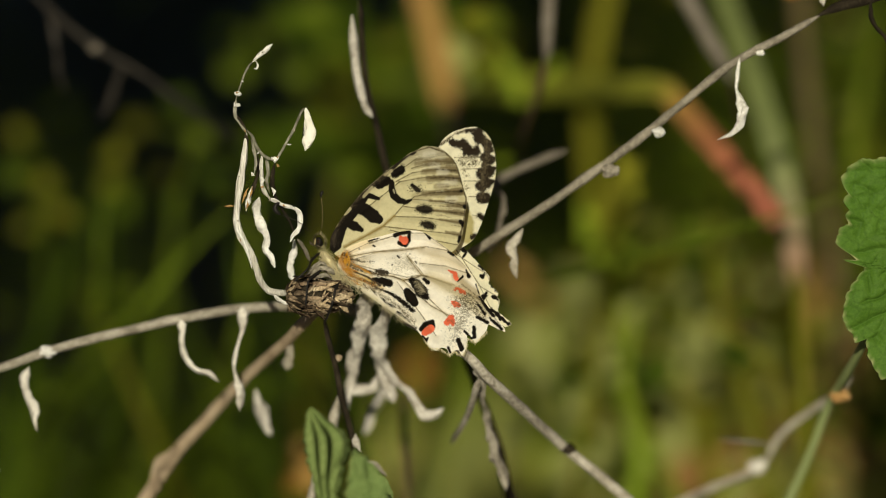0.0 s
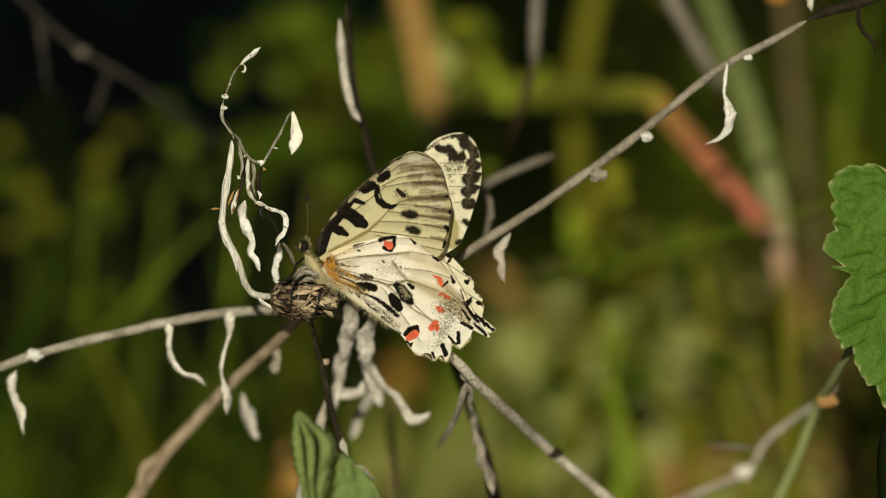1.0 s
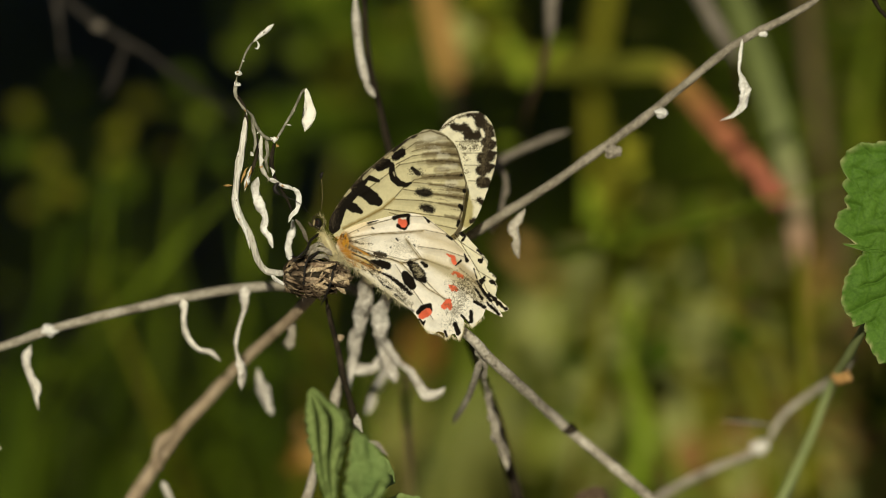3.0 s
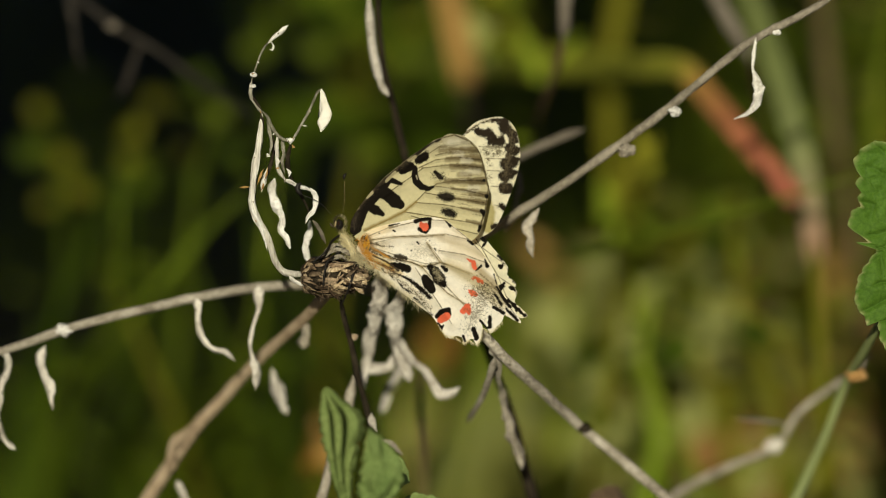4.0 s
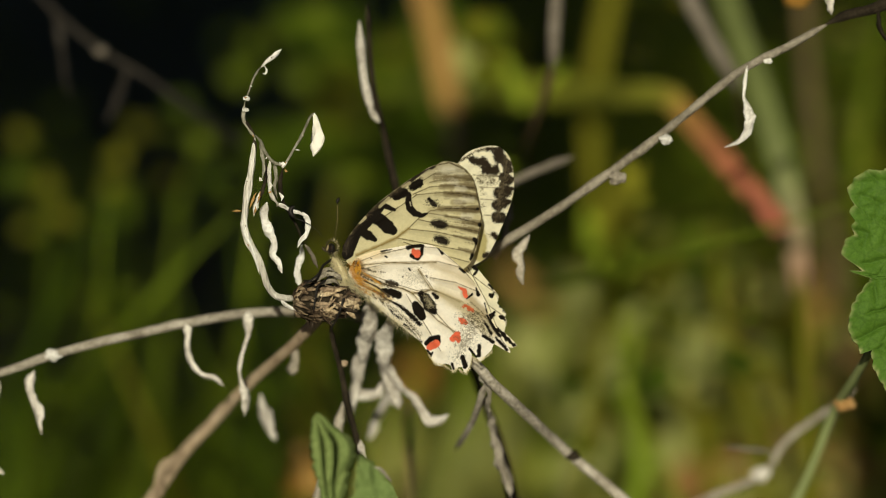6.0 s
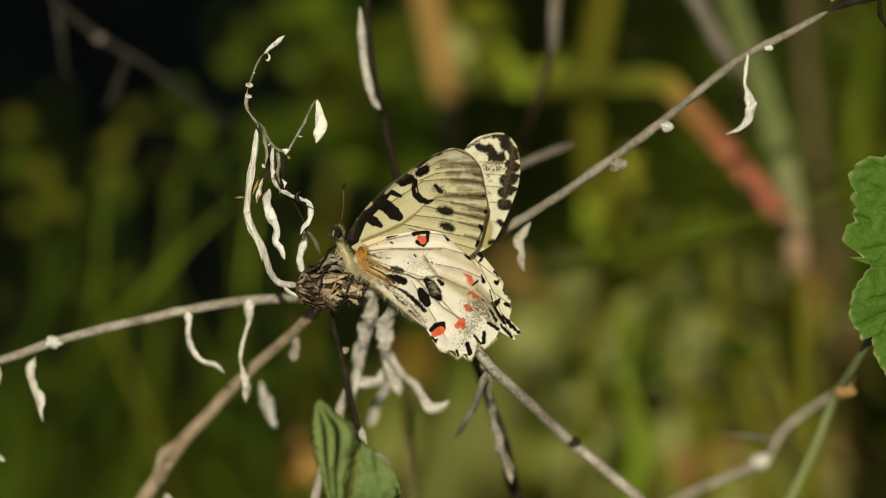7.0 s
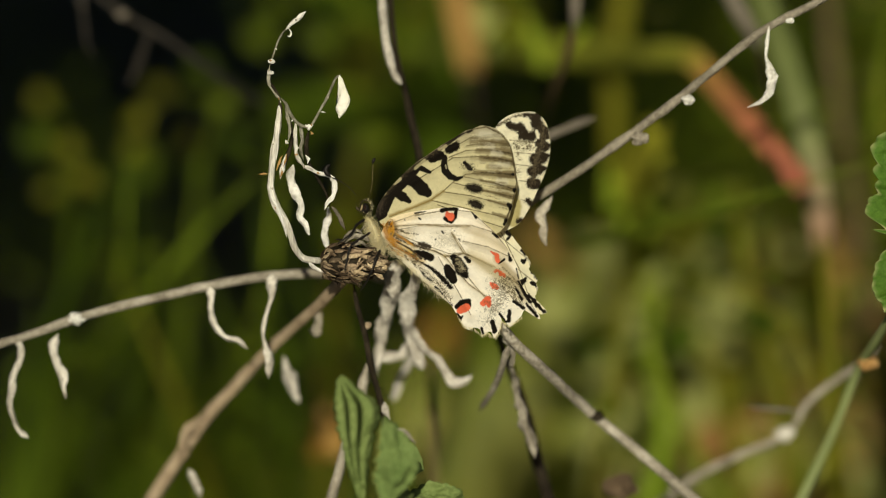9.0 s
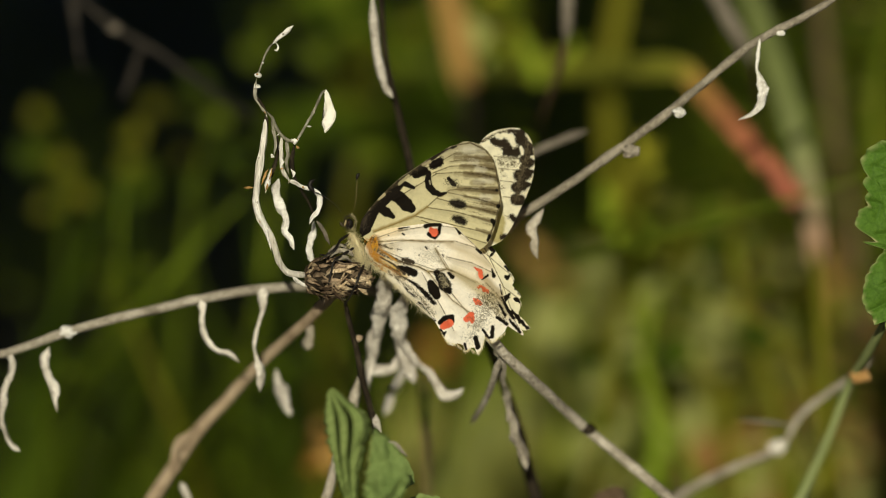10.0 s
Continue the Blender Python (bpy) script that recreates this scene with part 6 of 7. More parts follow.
wing("hindwing", [(0.9, 0.9), (8.1, 3.15), (13.5, 3.6), (17.55, 2.88), (19.08, 1.98), (20.7, 0), (21.87, -1.53), (22.59, -2.61), (23.04, -3.6), (22.77, -4.41), (23.49, -5.22), (24.12, -6.12), (23.94, -6.66), (24.21, -7.38), (23.94, -8.28), (23.76, -8.82), (24.66, -9.99), (25.65, -11.34), (24.75, -11.61), (23.49, -10.8), (22.14, -9.63), (20.7, -8.55), (18, -8.82), (13.5, -9), (8.1, -6.3), (3.6, -2.7)],
     (16.5, -3.5), False, 0.45, DORSAL, paint_far_hind, "far hindwing, upper side", 40)
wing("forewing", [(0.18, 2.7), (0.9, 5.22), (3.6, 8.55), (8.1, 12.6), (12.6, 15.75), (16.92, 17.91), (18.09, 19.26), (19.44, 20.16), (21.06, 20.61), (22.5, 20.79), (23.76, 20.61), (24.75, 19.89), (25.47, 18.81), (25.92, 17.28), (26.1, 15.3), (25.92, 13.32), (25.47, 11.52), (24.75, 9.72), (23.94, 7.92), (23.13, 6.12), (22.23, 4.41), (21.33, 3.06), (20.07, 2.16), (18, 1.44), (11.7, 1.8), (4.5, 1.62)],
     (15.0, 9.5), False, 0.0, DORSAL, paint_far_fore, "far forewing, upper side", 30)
wing("forewing", [(-1.8, 3.87), (-1.53, 5.4), (-0.45, 7.2), (0.9, 8.82), (2.25, 10.26), (4.5, 12.33), (6.84, 13.95), (9.18, 15.57), (10.89, 16.56), (12.6, 17.55), (13.77, 17.91), (14.85, 18.36), (16.02, 18.27), (17.19, 17.91), (18.27, 17.1), (19.17, 16.11), (19.71, 15.03), (20.07, 13.77), (20.25, 12.42), (20.43, 11.07), (20.79, 9.45), (20.61, 8.28), (20.25, 6.93), (19.89, 5.4), (19.35, 3.6), (18.81, 2.43), (18, 1.53), (16.92, 0.99), (13.5, 1.62), (8.1, 2.52), (2.7, 2.52), (-0.45, 2.34)],
     (9.9, 8.5), True, 0.0, CREAM, paint_near_fore, "near forewing, underside", 10, 0.26)
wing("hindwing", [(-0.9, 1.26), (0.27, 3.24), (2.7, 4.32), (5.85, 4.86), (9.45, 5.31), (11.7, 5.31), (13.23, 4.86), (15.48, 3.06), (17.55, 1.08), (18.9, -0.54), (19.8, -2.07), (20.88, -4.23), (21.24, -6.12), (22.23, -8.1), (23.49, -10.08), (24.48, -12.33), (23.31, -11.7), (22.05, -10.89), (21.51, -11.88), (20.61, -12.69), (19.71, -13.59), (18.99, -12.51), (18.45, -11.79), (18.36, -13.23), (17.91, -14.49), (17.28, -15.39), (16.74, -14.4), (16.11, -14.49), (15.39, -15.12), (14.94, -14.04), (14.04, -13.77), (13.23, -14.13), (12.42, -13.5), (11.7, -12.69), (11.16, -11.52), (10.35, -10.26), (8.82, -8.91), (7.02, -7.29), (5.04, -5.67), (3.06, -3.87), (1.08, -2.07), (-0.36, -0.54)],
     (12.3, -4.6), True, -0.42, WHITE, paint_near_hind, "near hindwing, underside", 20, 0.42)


def hairs(roots, length, spread, rng, thick=0.035, droop=0.15):
    """Many fine tapering hairs: each root is a place and a way, in the butterfly's millimetres (x, depth, z)."""
    verts, faces = [], []
    for p, w in roots:
        w = Vector(w) + Vector((rng.gauss(0, spread), rng.gauss(0, spread), rng.gauss(0, spread)))
        w.normalize()
        n = length * rng.uniform(0.55, 1.25)
        a = w.orthogonal().normalized()
        b = w.cross(a)
        mid, tip = Vector(p) + w * n * 0.55, Vector(p) + w * n + Vector((0, 0, -droop * n * rng.random()))
        o = len(verts)
        for c, r in ((Vector(p), thick), (mid, thick * 0.75)):
            for k in range(3):
                t = 2.094 * k
                verts.append(tuple(BUTTERFLY @ ((c + (a * math.cos(t) + b * math.sin(t)) * r) / 1000)))
        verts.append(tuple(BUTTERFLY @ (tip / 1000)))
        for k in range(3):
            j = (k + 1) % 3
            faces += [(o + k, o + j, o + 3 + j, o + 3 + k), (o + 3 + k, o + 3 + j, o + 6)]
    return verts, faces


def lump(name, centre, size, turn, mat, rough=0.08, sub=4, seed=0):
    """A rounded, slightly uneven body part; centre and size in the butterfly's millimetres, turn in degrees in the picture's plane."""
    bm = bmesh.new()
    bmesh.ops.create_icosphere(bm, subdivisions=sub, radius=1)
    m = Matrix.Rotation(radians(turn), 3, "Y")
    for v in bm.verts:
        w = 1 + rough * noise.noise(v.co * 2.5 + Vector((seed, 0, 0)))
        q = m @ Vector((v.co.x * size[0] * w, v.co.y * size[1] * w, v.co.z * size[2] * w))
        v.co = BUTTERFLY @ ((q + Vector(centre)) / 1000)
    me = bpy.data.meshes.new(name)
    bm.to_mesh(me)
    bm.free()
    me.materials.append(mat)
    me.polygons.foreach_set("use_smooth", np.ones(len(me.polygons), dtype=bool))
    return me


def build_body():
    rng = random.Random(11)
    thorax = part("thorax", lump("thorax", (-1.8, 0.1, 0.8), (0.75, 1.1, 3.0), -22, CREAMSCALES, seed=1), butterfly, "stout thorax under cream hair")
    roots = []
    for _ in range(1700):
        a, b = rng.uniform(0, 6.283), math.acos(rng.uniform(-1, 1))
        n = Vector((math.sin(b) * math.cos(a), -abs(math.sin(b) * math.sin(a)) if rng.random() < 0.8 else math.sin(b) * math.sin(a), math.cos(b)))
        q = Matrix.Rotation(radians(-22), 3, "Y") @ Vector((n.x * 0.70, n.y * 1.05, n.z * 2.9))
        roots.append((tuple(q + Vector((-1.8, 0.1, 0.8))), tuple(n + Vector((-0.2, -0.1, -0.7)))))
    part("hair", mesh_from("hair", *hairs(roots, 1.25, 0.55, rng, 0.015, 0.45), FUR), thorax, "cream hair")
    # the hairy lower breast and the hair along the hindwing's inner edge
    roots = []
    line = smooth_line([(x, -0.6, z) for x, z in [(-0.9, 0.45), (0.18, -0.9), (1.98, -2.52), (4.5, -4.86), (7.02, -7.2), (9.45, -9.36)]], 0.1)
    for i in range(950):
        k = rng.random() ** 2.0
        if noise.noise(Vector((k * 14, 2, 0))) < -0.12 and k > 0.25:
            continue
        c = line[int(k * (len(line) - 1))]
        roots.append(((c[0] + rng.uniform(-0.4, 0.5), c[1] + rng.uniform(-0.6, 0.6), c[2] + rng.uniform(-0.3, 0.45)), (-0.15 + 0.35 * k, -0.25, -1.0)))
    part("hair", mesh_from("hair", *hairs([r for k, r in enumerate(roots) if k % 6 == 0], 1.0, 0.6, rng, 0.018), DARKFUR), butterfly, "sparse dark hair along the hindwing edge")
    part("hair", mesh_from("hair", *hairs(roots, 1.25, 0.55, rng, 0.015), FUR), butterfly, "cream hair along the hindwing edge")
    roots = []
    line = smooth_line([(x, -1.25, z) for x, z in [(-0.27, 2.88), (0, 1.62), (0.54, 0.54), (1.44, -0.54), (3.06, -1.53), (4.95, -2.79)]], 0.1)
    for i in range(330):
        c = line[int(rng.random() ** 1.1 * (len(line) - 1))]
        roots.append(((c[0] + rng.uniform(-0.8, 0.25), c[1] + rng.uniform(-0.2, 0.1), c[2] + rng.uniform(-0.3, 0.3)), (0.75, -0.12, -0.5)))
    part("hair", mesh_from("hair", *hairs(roots, 0.6, 0.45, rng, 0.012), RUSTFUR), butterfly, "rust-orange hair at the wing root")
    part("abdomen", lump("abdomen", (4.6, 1.6, -3.6), (0.9, 0.9, 5.4), -42, SKIN, seed=3), butterfly, "slim hairy abdomen between the wings")
    # fringe on the hindwing's scalloped edge
    roots = []
    edge = [(11.34, -11.7), (12.42, -13.5), (14.04, -13.86), (15.3, -14.9), (16.1, -14.4), (17.3, -15.3), (18.0, -14.4), (18.4, -12.6), (19.6, -13.4), (20.7, -12.6), (21.7, -11.8)]
    for a, b in zip(edge, edge[1:]):
        for k in range(40):
            t = rng.random()
            roots.append(((a[0] + (b[0] - a[0]) * t, -2.6, a[1] + (b[1] - a[1]) * t), (0.1, 0, -1)))
    part("fringe", mesh_from("fringe", *hairs(roots, 0.6, 0.25, rng, 0.024, 0), FUR), butterfly, "pale fringe")

    head = part("head", lump("head", (-3.4, -0.1, 5.1), (0.66, 0.8, 0.85), 0, CHITIN, seed=5), butterfly, "small dark hairy head")
    part("eye", lump("eye", (-3.45, -0.58, 5.2), (0.27, 0.40, 0.42), -12, EYE, 0.0), head, "glossy dark brown eye")
    part("eye_rim", lump("eye_rim", (-4.0, -0.5, 5.2), (0.2, 0.35, 0.55), 15, SKIN, 0.1), head, "brownish scales beside the eye")
    roots = []
    for _ in range(420):
        a = rng.uniform(0, 6.283)
        n = Vector((math.cos(a), rng.uniform(-1, 0.4), math.sin(a)))
        roots.append(((-3.3 + n.x * 0.75, -0.1 + n.y * 0.7, 5.3 + n.z * 0.95), tuple(n + Vector((-0.2, 0, 0.2)))))
    part("hair", mesh_from("hair", *hairs(roots[:260], 0.6, 0.4, rng, 0.022), DARKFUR), head, "dark hair")
    part("hair", mesh_from("hair", *hairs([r for r in roots[200:] if r[0][0] > -3.3], 0.7, 0.4, rng, 0.018), FUR), head, "cream hair behind the eye")
    # feelers: a fine shaft with a hooked black club
    for pts, radii, club, girth, d, mat, label in (
            ([(-4.5, 6.66), (-5.6, 8.1), (-7.2, 9.3), (-9.0, 10.15)], (0.045, 0.055, 0.09), [(-8.9, 10.1), (-9.4, 10.55), (-9.72, 11.15), (-9.5, 11.75), (-8.9, 12.1)], (0.12, 0.36, 0.40, 0.34, 0.14), -0.8, CHITIN, "black feeler"),
            ([(-2.79, 7.02), (-2.45, 8.6), (-2.3, 10.4), (-2.25, 12.2)], (0.02, 0.018, 0.03), [(-2.25, 12.1), (-2.25, 12.55), (-2.1, 12.95), (-1.75, 13.2)], (0.07, 0.24, 0.26, 0.10), 1.8, SKIN, "brown feeler with pale rings")):
        feeler = part("antenna", mesh_from("antenna", *tube([local(x, z, d) for x, z in pts], [r / 1000 for r in radii], 8, 0.0003, 0.05), mat), head, label)
        part("club", mesh_from("club", *tube([local(x, z, d) for x, z in club], [r / 1000 for r in girth], 10, 0.00012, 0.03), CHITIN), feeler, "hooked black club")
    # legs, jointed, gripping the dry flower head
    legs = (([[(-3.42, 3.42, -0.8), (-4.68, 2.52, -1.8), (-5.58, 1.08, -3.4), (-7.2, -0.18, -3.9), (-8.1, -0.9, -3.9)]], "thin black front leg"),
            ([[(-2.52, 1.35, -1), (-4.5, 0, -3), (-5.4, -0.54, -3.8), (-6.3, -3.6, -4.1), (-6.57, -4.86, -4.1)]], "thin black middle leg"),
            ([[(-0.9, -1.35, -1), (-1.62, -2.88, -2.6), (-2.16, -4.5, -3), (-3.42, -7.02, -2), (-4.14, -8.1, -1.5)]], "thin black hind leg"),
            ([[(-3.15, 2.7, 0.8), (-5.22, 0.45, 0.5), (-6.75, 0, -1.5), (-8.1, 0.18, -2.5)]], "thin black far leg"))
    for (pts,), label in legs:
        r = [0.00020, 0.00023, 0.00018, 0.00014, 0.00008][:len(pts)]
        leg = part("leg", mesh_from("leg", *tube([local(x, z, d) for x, z, d in pts], r, 8, 0.0002, 0.1), CHITIN), butterfly, label)
    part("palp", mesh_from("palp", *tube([local(-4.2, 4.6, -0.4), local(-4.6, 5.0, -0.4), local(-4.9, 5.6, -0.4)], (0.0002, 0.00025, 0.0001), 8, 0.0002, 0.2), DARKFUR), head, "short dark palp")


build_body()


# ---- the dry flower head and its bent stalk ----
HEAD = BASE @ pose(-0.02196, 0, -0.00396)
flower = thing("dried_flower_head", HEAD, "brown dried flower head on a bent pale stalk with shrivelled leaves", "flower head")


def build_flower():
    # stalk and twigs
    stem("stalk", [(-28.79, 23.19, 0), (-29, 21.01, 0), (-29.33, 18.06, 0), (-29.88, 14.7, 0), (-30.3, 11.33, 0), (-30.38, 9.02, 0), (-29.63, 6.71, 0), (-28.28, 4.19, 0), (-27.23, 1.66, 0), (-26.39, -0.44, 0), (-25.13, -1.91, 0), (-23.65, -2.21, 0), (-21.89, -2.33, 1)], (0.35, 0.5, 0.55, 0.5, 0.58, 0.6, 0.48, 0.52, 0.7), FIBRE, flower, "pale bent stalk", seed=70, rough=0.30, step=0.0005, sides=16)
    stem("stalk_ridge", [(-30.68, 10.49, -0.3), (-30.3, 7.97, -0.5), (-29.12, 5.87, -0.6), (-28.28, 3.34, -0.6), (-27.86, 1.45, -0.5)], (0.15, 0.25, 0.22, 0.25, 0.12), PALE, flower, "peeling strip of bark", seed=71, rough=0.4, step=0.0005)
    stem("side_stalk", [(-24.5, -2.12, 0), (-23.99, -2.96, -0.4), (-23.02, -3.6, -0.5), (-21.64, -4.31, -0.4)], (0.2, 0.35, 0.3, 0.2), PALE, flower, "peeling strip of bark", seed=72, step=0.0005)
    stem("twig", [(-24.65, 37.45, 0), (-25.42, 36.8, 0), (-26.39, 35.96, 0), (-27.36, 35.12, 0), (-28.0, 34.4, 0)], (0.26, 0.40, 0.38, 0.26, 0.19), PALE, flower, "pale broken end of the twig", seed=73, rough=0.35, step=0.0004)
    stem("twig", [(-27.7, 34.75, 0), (-28.28, 34.16, 0), (-29.12, 32.68, 0), (-29.75, 30.89, 0), (-30.26, 29.42, 0)], (0.2, 0.19, 0.16, 0.15, 0.12), TWIG, flower, seed=68, rough=0.3, step=0.0005)
    curl([(-27.5, 34.9, -0.2), (-27.2, 34.3, -0.3), (-27.5, 33.9, -0.3), (-27.9, 34.05, -0.2)], (0.14, 0.2, 0.2, 0.12), flower, PALE, seed=69, flat=0.5)
    knob((-30.2, 29.5, 0), 0.42, flower, PALE, 7)
    knob((-30.25, 27.7, 0), 0.40, flower, PALE, 9)
    stem("twig", [(-30.3, 29.63, 0), (-30.47, 28.58, 0), (-30.64, 27.32, 0), (-30.55, 25.84, 0), (-29.88, 24.88, 0), (-29.21, 23.95, 0), (-28.7, 23.11, 0)], (0.10, 0.10, 0.34, 0.30, 0.24, 0.26, 0.28), TWIG, flower, seed=74, rough=0.3, step=0.0005)
    stem("twig", [(-28.79, 23.74, 0), (-27.94, 22.77, 0), (-27.36, 21.43, 0), (-26.6, 20.17, 0), (-25.42, 19.16, 0), (-23.99, 18.9, 0)], (0.22, 0.27, 0.26, 0.29, 0.30, 0.32), TWIG, flower, seed=75, rough=0.25, step=0.0005)
    stem("twig", [(-24.16, 18.82, 0), (-23.44, 19.96, 0), (-22.39, 21.85, 0), (-21.34, 23.62, 0), (-20.5, 25.63, 0), (-19.79, 26.98, 0), (-19.11, 27.4, 0)], (0.30, 0.22, 0.22, 0.22, 0.20, 0.19, 0.15), TWIG, flower, seed=76, rough=0.3, step=0.0005)
    curl([(-20.0, 26.9, 0), (-19.5, 27.1, 0), (-19.2, 26.0, 0), (-19.0, 24.5, 0), (-18.85, 22.9, 0), (-19.1, 21.5, 0), (-19.5, 20.4, 0)], (0.2, 0.36, 0.55, 0.72, 1.05, 0.95, 0.5), flower, HUSK, seed=77, flat=0.5, twist=0.15, wobble=0.06, label="smooth white shrivelled hanging leaf")
    stem("twig", [(-26.39, 19.96, 0), (-26.43, 17.64, 0), (-26.35, 15.33, 0), (-25.84, 13.65, 0), (-24.92, 12.68, 0)], (0.3, 0.34, 0.3, 0.34, 0.25), FIBRE, flower, seed=78, rough=0.4, step=0.0005)
    curl([(-26.77, 13.02, 3), (-27.1, 10.7, 4), (-26.18, 8.18, 4), (-25.42, 6.37, 4), (-25.67, 4.77, 4), (-24.66, 3.51, 4), (-24.29, 2, 4)], (0.45, 0.75, 0.72, 0.68, 0.62, 0.68, 0.5), flower, PALE, seed=79, flat=0.45, twist=0.5)
    curl([(-25.25, 12.81, 0), (-23.99, 12.18, 0), (-22.73, 11.84, 0), (-21.34, 11.5, 0), (-20.5, 10.91, 0)], (0.3, 0.4, 0.35, 0.45, 0.5), flower, PALE, seed=80, flat=0.6)
    curl([(-21.13, 11.5, 0), (-20.29, 10.49, 0), (-20.04, 9.02, 0), (-20.46, 7.76, 0), (-21.22, 6.79, 0), (-21.72, 5.66, 0)], (0.35, 0.48, 0.6, 0.58, 0.45, 0.2), flower, PALE, seed=81, flat=0.45, twist=0.4, wobble=0.25)
    curl([(-21.13, 6.29, 5), (-21.47, 3.68, 6), (-21.89, 1.66, 6), (-21.64, -0.44, 6)], (0.45, 0.68, 0.6, 0.5), flower, PALE, seed=82, flat=0.5, twist=0.4)
    stem("twig", [(-24.24, 18.69, 1), (-24.66, 16.38, 1), (-24.41, 13.65, 1), (-23.23, 11.33, 2), (-21.76, 8.81, 3), (-20.92, 6.29, 4)], (0.3, 0.35, 0.3, 0.25, 0.2, 0.2), DARKSTEM, flower, seed=83, rough=0.4, step=0.0006)
    stem("twig", [(-27.02, 20.17, 2), (-26.94, 17.22, 2), (-27.52, 14.7, 2), (-27.94, 13.02, 2)], (0.25, 0.25, 0.3, 0.15), DARKSTEM, flower, seed=84, rough=0.4)
    curl([(-27.94, 14.7, 1), (-28.28, 13.44, 1), (-28.62, 11.97, 1), (-28.7, 10.83, 1)], (0.15, 0.4, 0.45, 0.15), flower, PALE, seed=85)
    curl([(-28.03, 17.01, 1), (-27.78, 16.59, 1), (-27.36, 16.38, 1)], (0.2, 0.3, 0.15), flower, PALE, seed=86)
    curl([(-32.32, 11.55, 0), (-31.56, 11.5, -0.3), (-30.72, 11.42, 0)], (0.12, 0.2, 0.15), flower, FLAKE, seed=87, flat=0.3)
    curl([(-29.54, 11.97, 0), (-29.04, 12.81, -0.3), (-28.37, 14.19, 0)], (0.15, 0.2, 0.12), flower, FLAKE, seed=88, flat=0.3)
    curl([(-23.99, 18.4, -0.2), (-23.74, 17.98, -0.4), (-23.4, 17.98, -0.3)], (0.15, 0.2, 0.12), flower, FLAKE, seed=89)
    curl([(-27.78, 35.1, -0.2), (-27.52, 34.72, -0.4), (-27.27, 34.47, -0.3)], (0.1, 0.2, 0.1), flower, PALE, seed=90)

    for i, (line, radii, mat) in enumerate((
            ([(-30.75, 26.4, 0), (-30.2, 25.6, -0.2), (-29.6, 24.6, -0.2), (-28.9, 23.7, -0.1)], (0.18, 0.42, 0.45, 0.3), DARKSTEM),
            ([(-29.0, 23.2, -0.2), (-28.7, 22.0, -0.3), (-28.6, 20.6, -0.2)], (0.3, 0.38, 0.2), DARKSTEM),
            ([(-27.9, 22.6, 0.4), (-27.5, 20.5, 0.6), (-27.2, 18.4, 0.6), (-27.6, 16.6, 0.5)], (0.25, 0.3, 0.34, 0.2), TWIG),
            ([(-25.6, 19.2, 0.5), (-25.3, 17.4, 0.7), (-25.6, 15.4, 0.8), (-25.2, 13.8, 0.6)], (0.3, 0.42, 0.36, 0.2), TWIG),
            ([(-24.9, 19.4, -0.3), (-24.2, 18.9, -0.5), (-23.4, 19.3, -0.3)], (0.25, 0.5, 0.3), PALE),
            ([(-26.5, 16.6, -0.3), (-26.1, 15.8, -0.5), (-26.5, 14.9, -0.4)], (0.2, 0.45, 0.2), PALE),
            ([(-24.9, 14.6, -0.2), (-24.3, 13.9, -0.4), (-24.5, 13.1, -0.3)], (0.18, 0.42, 0.2), PALE),
            ([(-28.4, 12.6, -0.2), (-28.0, 13.6, -0.3), (-27.6, 14.8, -0.2)], (0.08, 0.2, 0.1), FLAKE),
            ([(-29.0, 10.9, -0.2), (-28.7, 11.7, -0.3), (-28.8, 12.6, -0.2)], (0.08, 0.18, 0.1), FLAKE),
            ([(-20.7, 6.4, 1.0), (-19.4, 4.4, 2.0), (-18.7, 2.6, 2.5)], (0.3, 0.42, 0.35), GREYFAR))):
        curl(line, radii, flower, mat, seed=140 + i, flat=0.5, twist=0.8, wobble=0.35)

    # broken stubs and flakes of bark along the stalk and its twigs
    rng = random.Random(5)
    spots = [(-30.05, 12.39, 0), (-30.3, 9.65, 0), (-29.63, 6.71, 0), (-28.7, 4.82, 0), (-27.86, 2.92, 0), (-26.6, -0.23, 0), (-29.12, 19.75, 0), (-29.54, 16.38, 0), (-30.55, 29.63, 0), (-30.64, 27.32, 0), (-30.38, 26.05, 0), (-29.12, 23.74, 0), (-26.81, 20.17, 0), (-24.92, 18.9, 0), (-23.99, 19.07, 0), (-22.39, 21.43, 0), (-21.13, 23.45, 0), (-25.97, 14.7, 0), (-26.39, 17.22, 0), (-24.92, 13.02, 0), (-23.02, 11.84, 0), (-29.33, 31.31, 0), (-26.39, 35.94, 0)]
    for i, (x, z, d) in enumerate(spots):
        a = rng.uniform(0, 6.283)
        l = rng.uniform(0.35, 0.9)
        ex, ez = x + math.cos(a) * l, z + math.sin(a) * l
        v, f = tube(path([(x, z, d - 0.2), ((x + ex) / 2, (z + ez) / 2, d - 0.5), (ex, ez, d - 0.4)]), (0.00020, 0.00016, 0.00006), 7, 0.0002, 0.35, 0.5, seed=i)
        part("stub", mesh_from("stub", v, f, (PALE, STEM, FLAKE)[i % 3]), flower)

    # the head: a core, its near-black colour standing for shade in the gaps, with dried bracts pressed over one
    # another, torn open at its ragged end
    rng = random.Random(31)
    core = HEAD.inverted() @ at(-17.6, -2.5, 0)

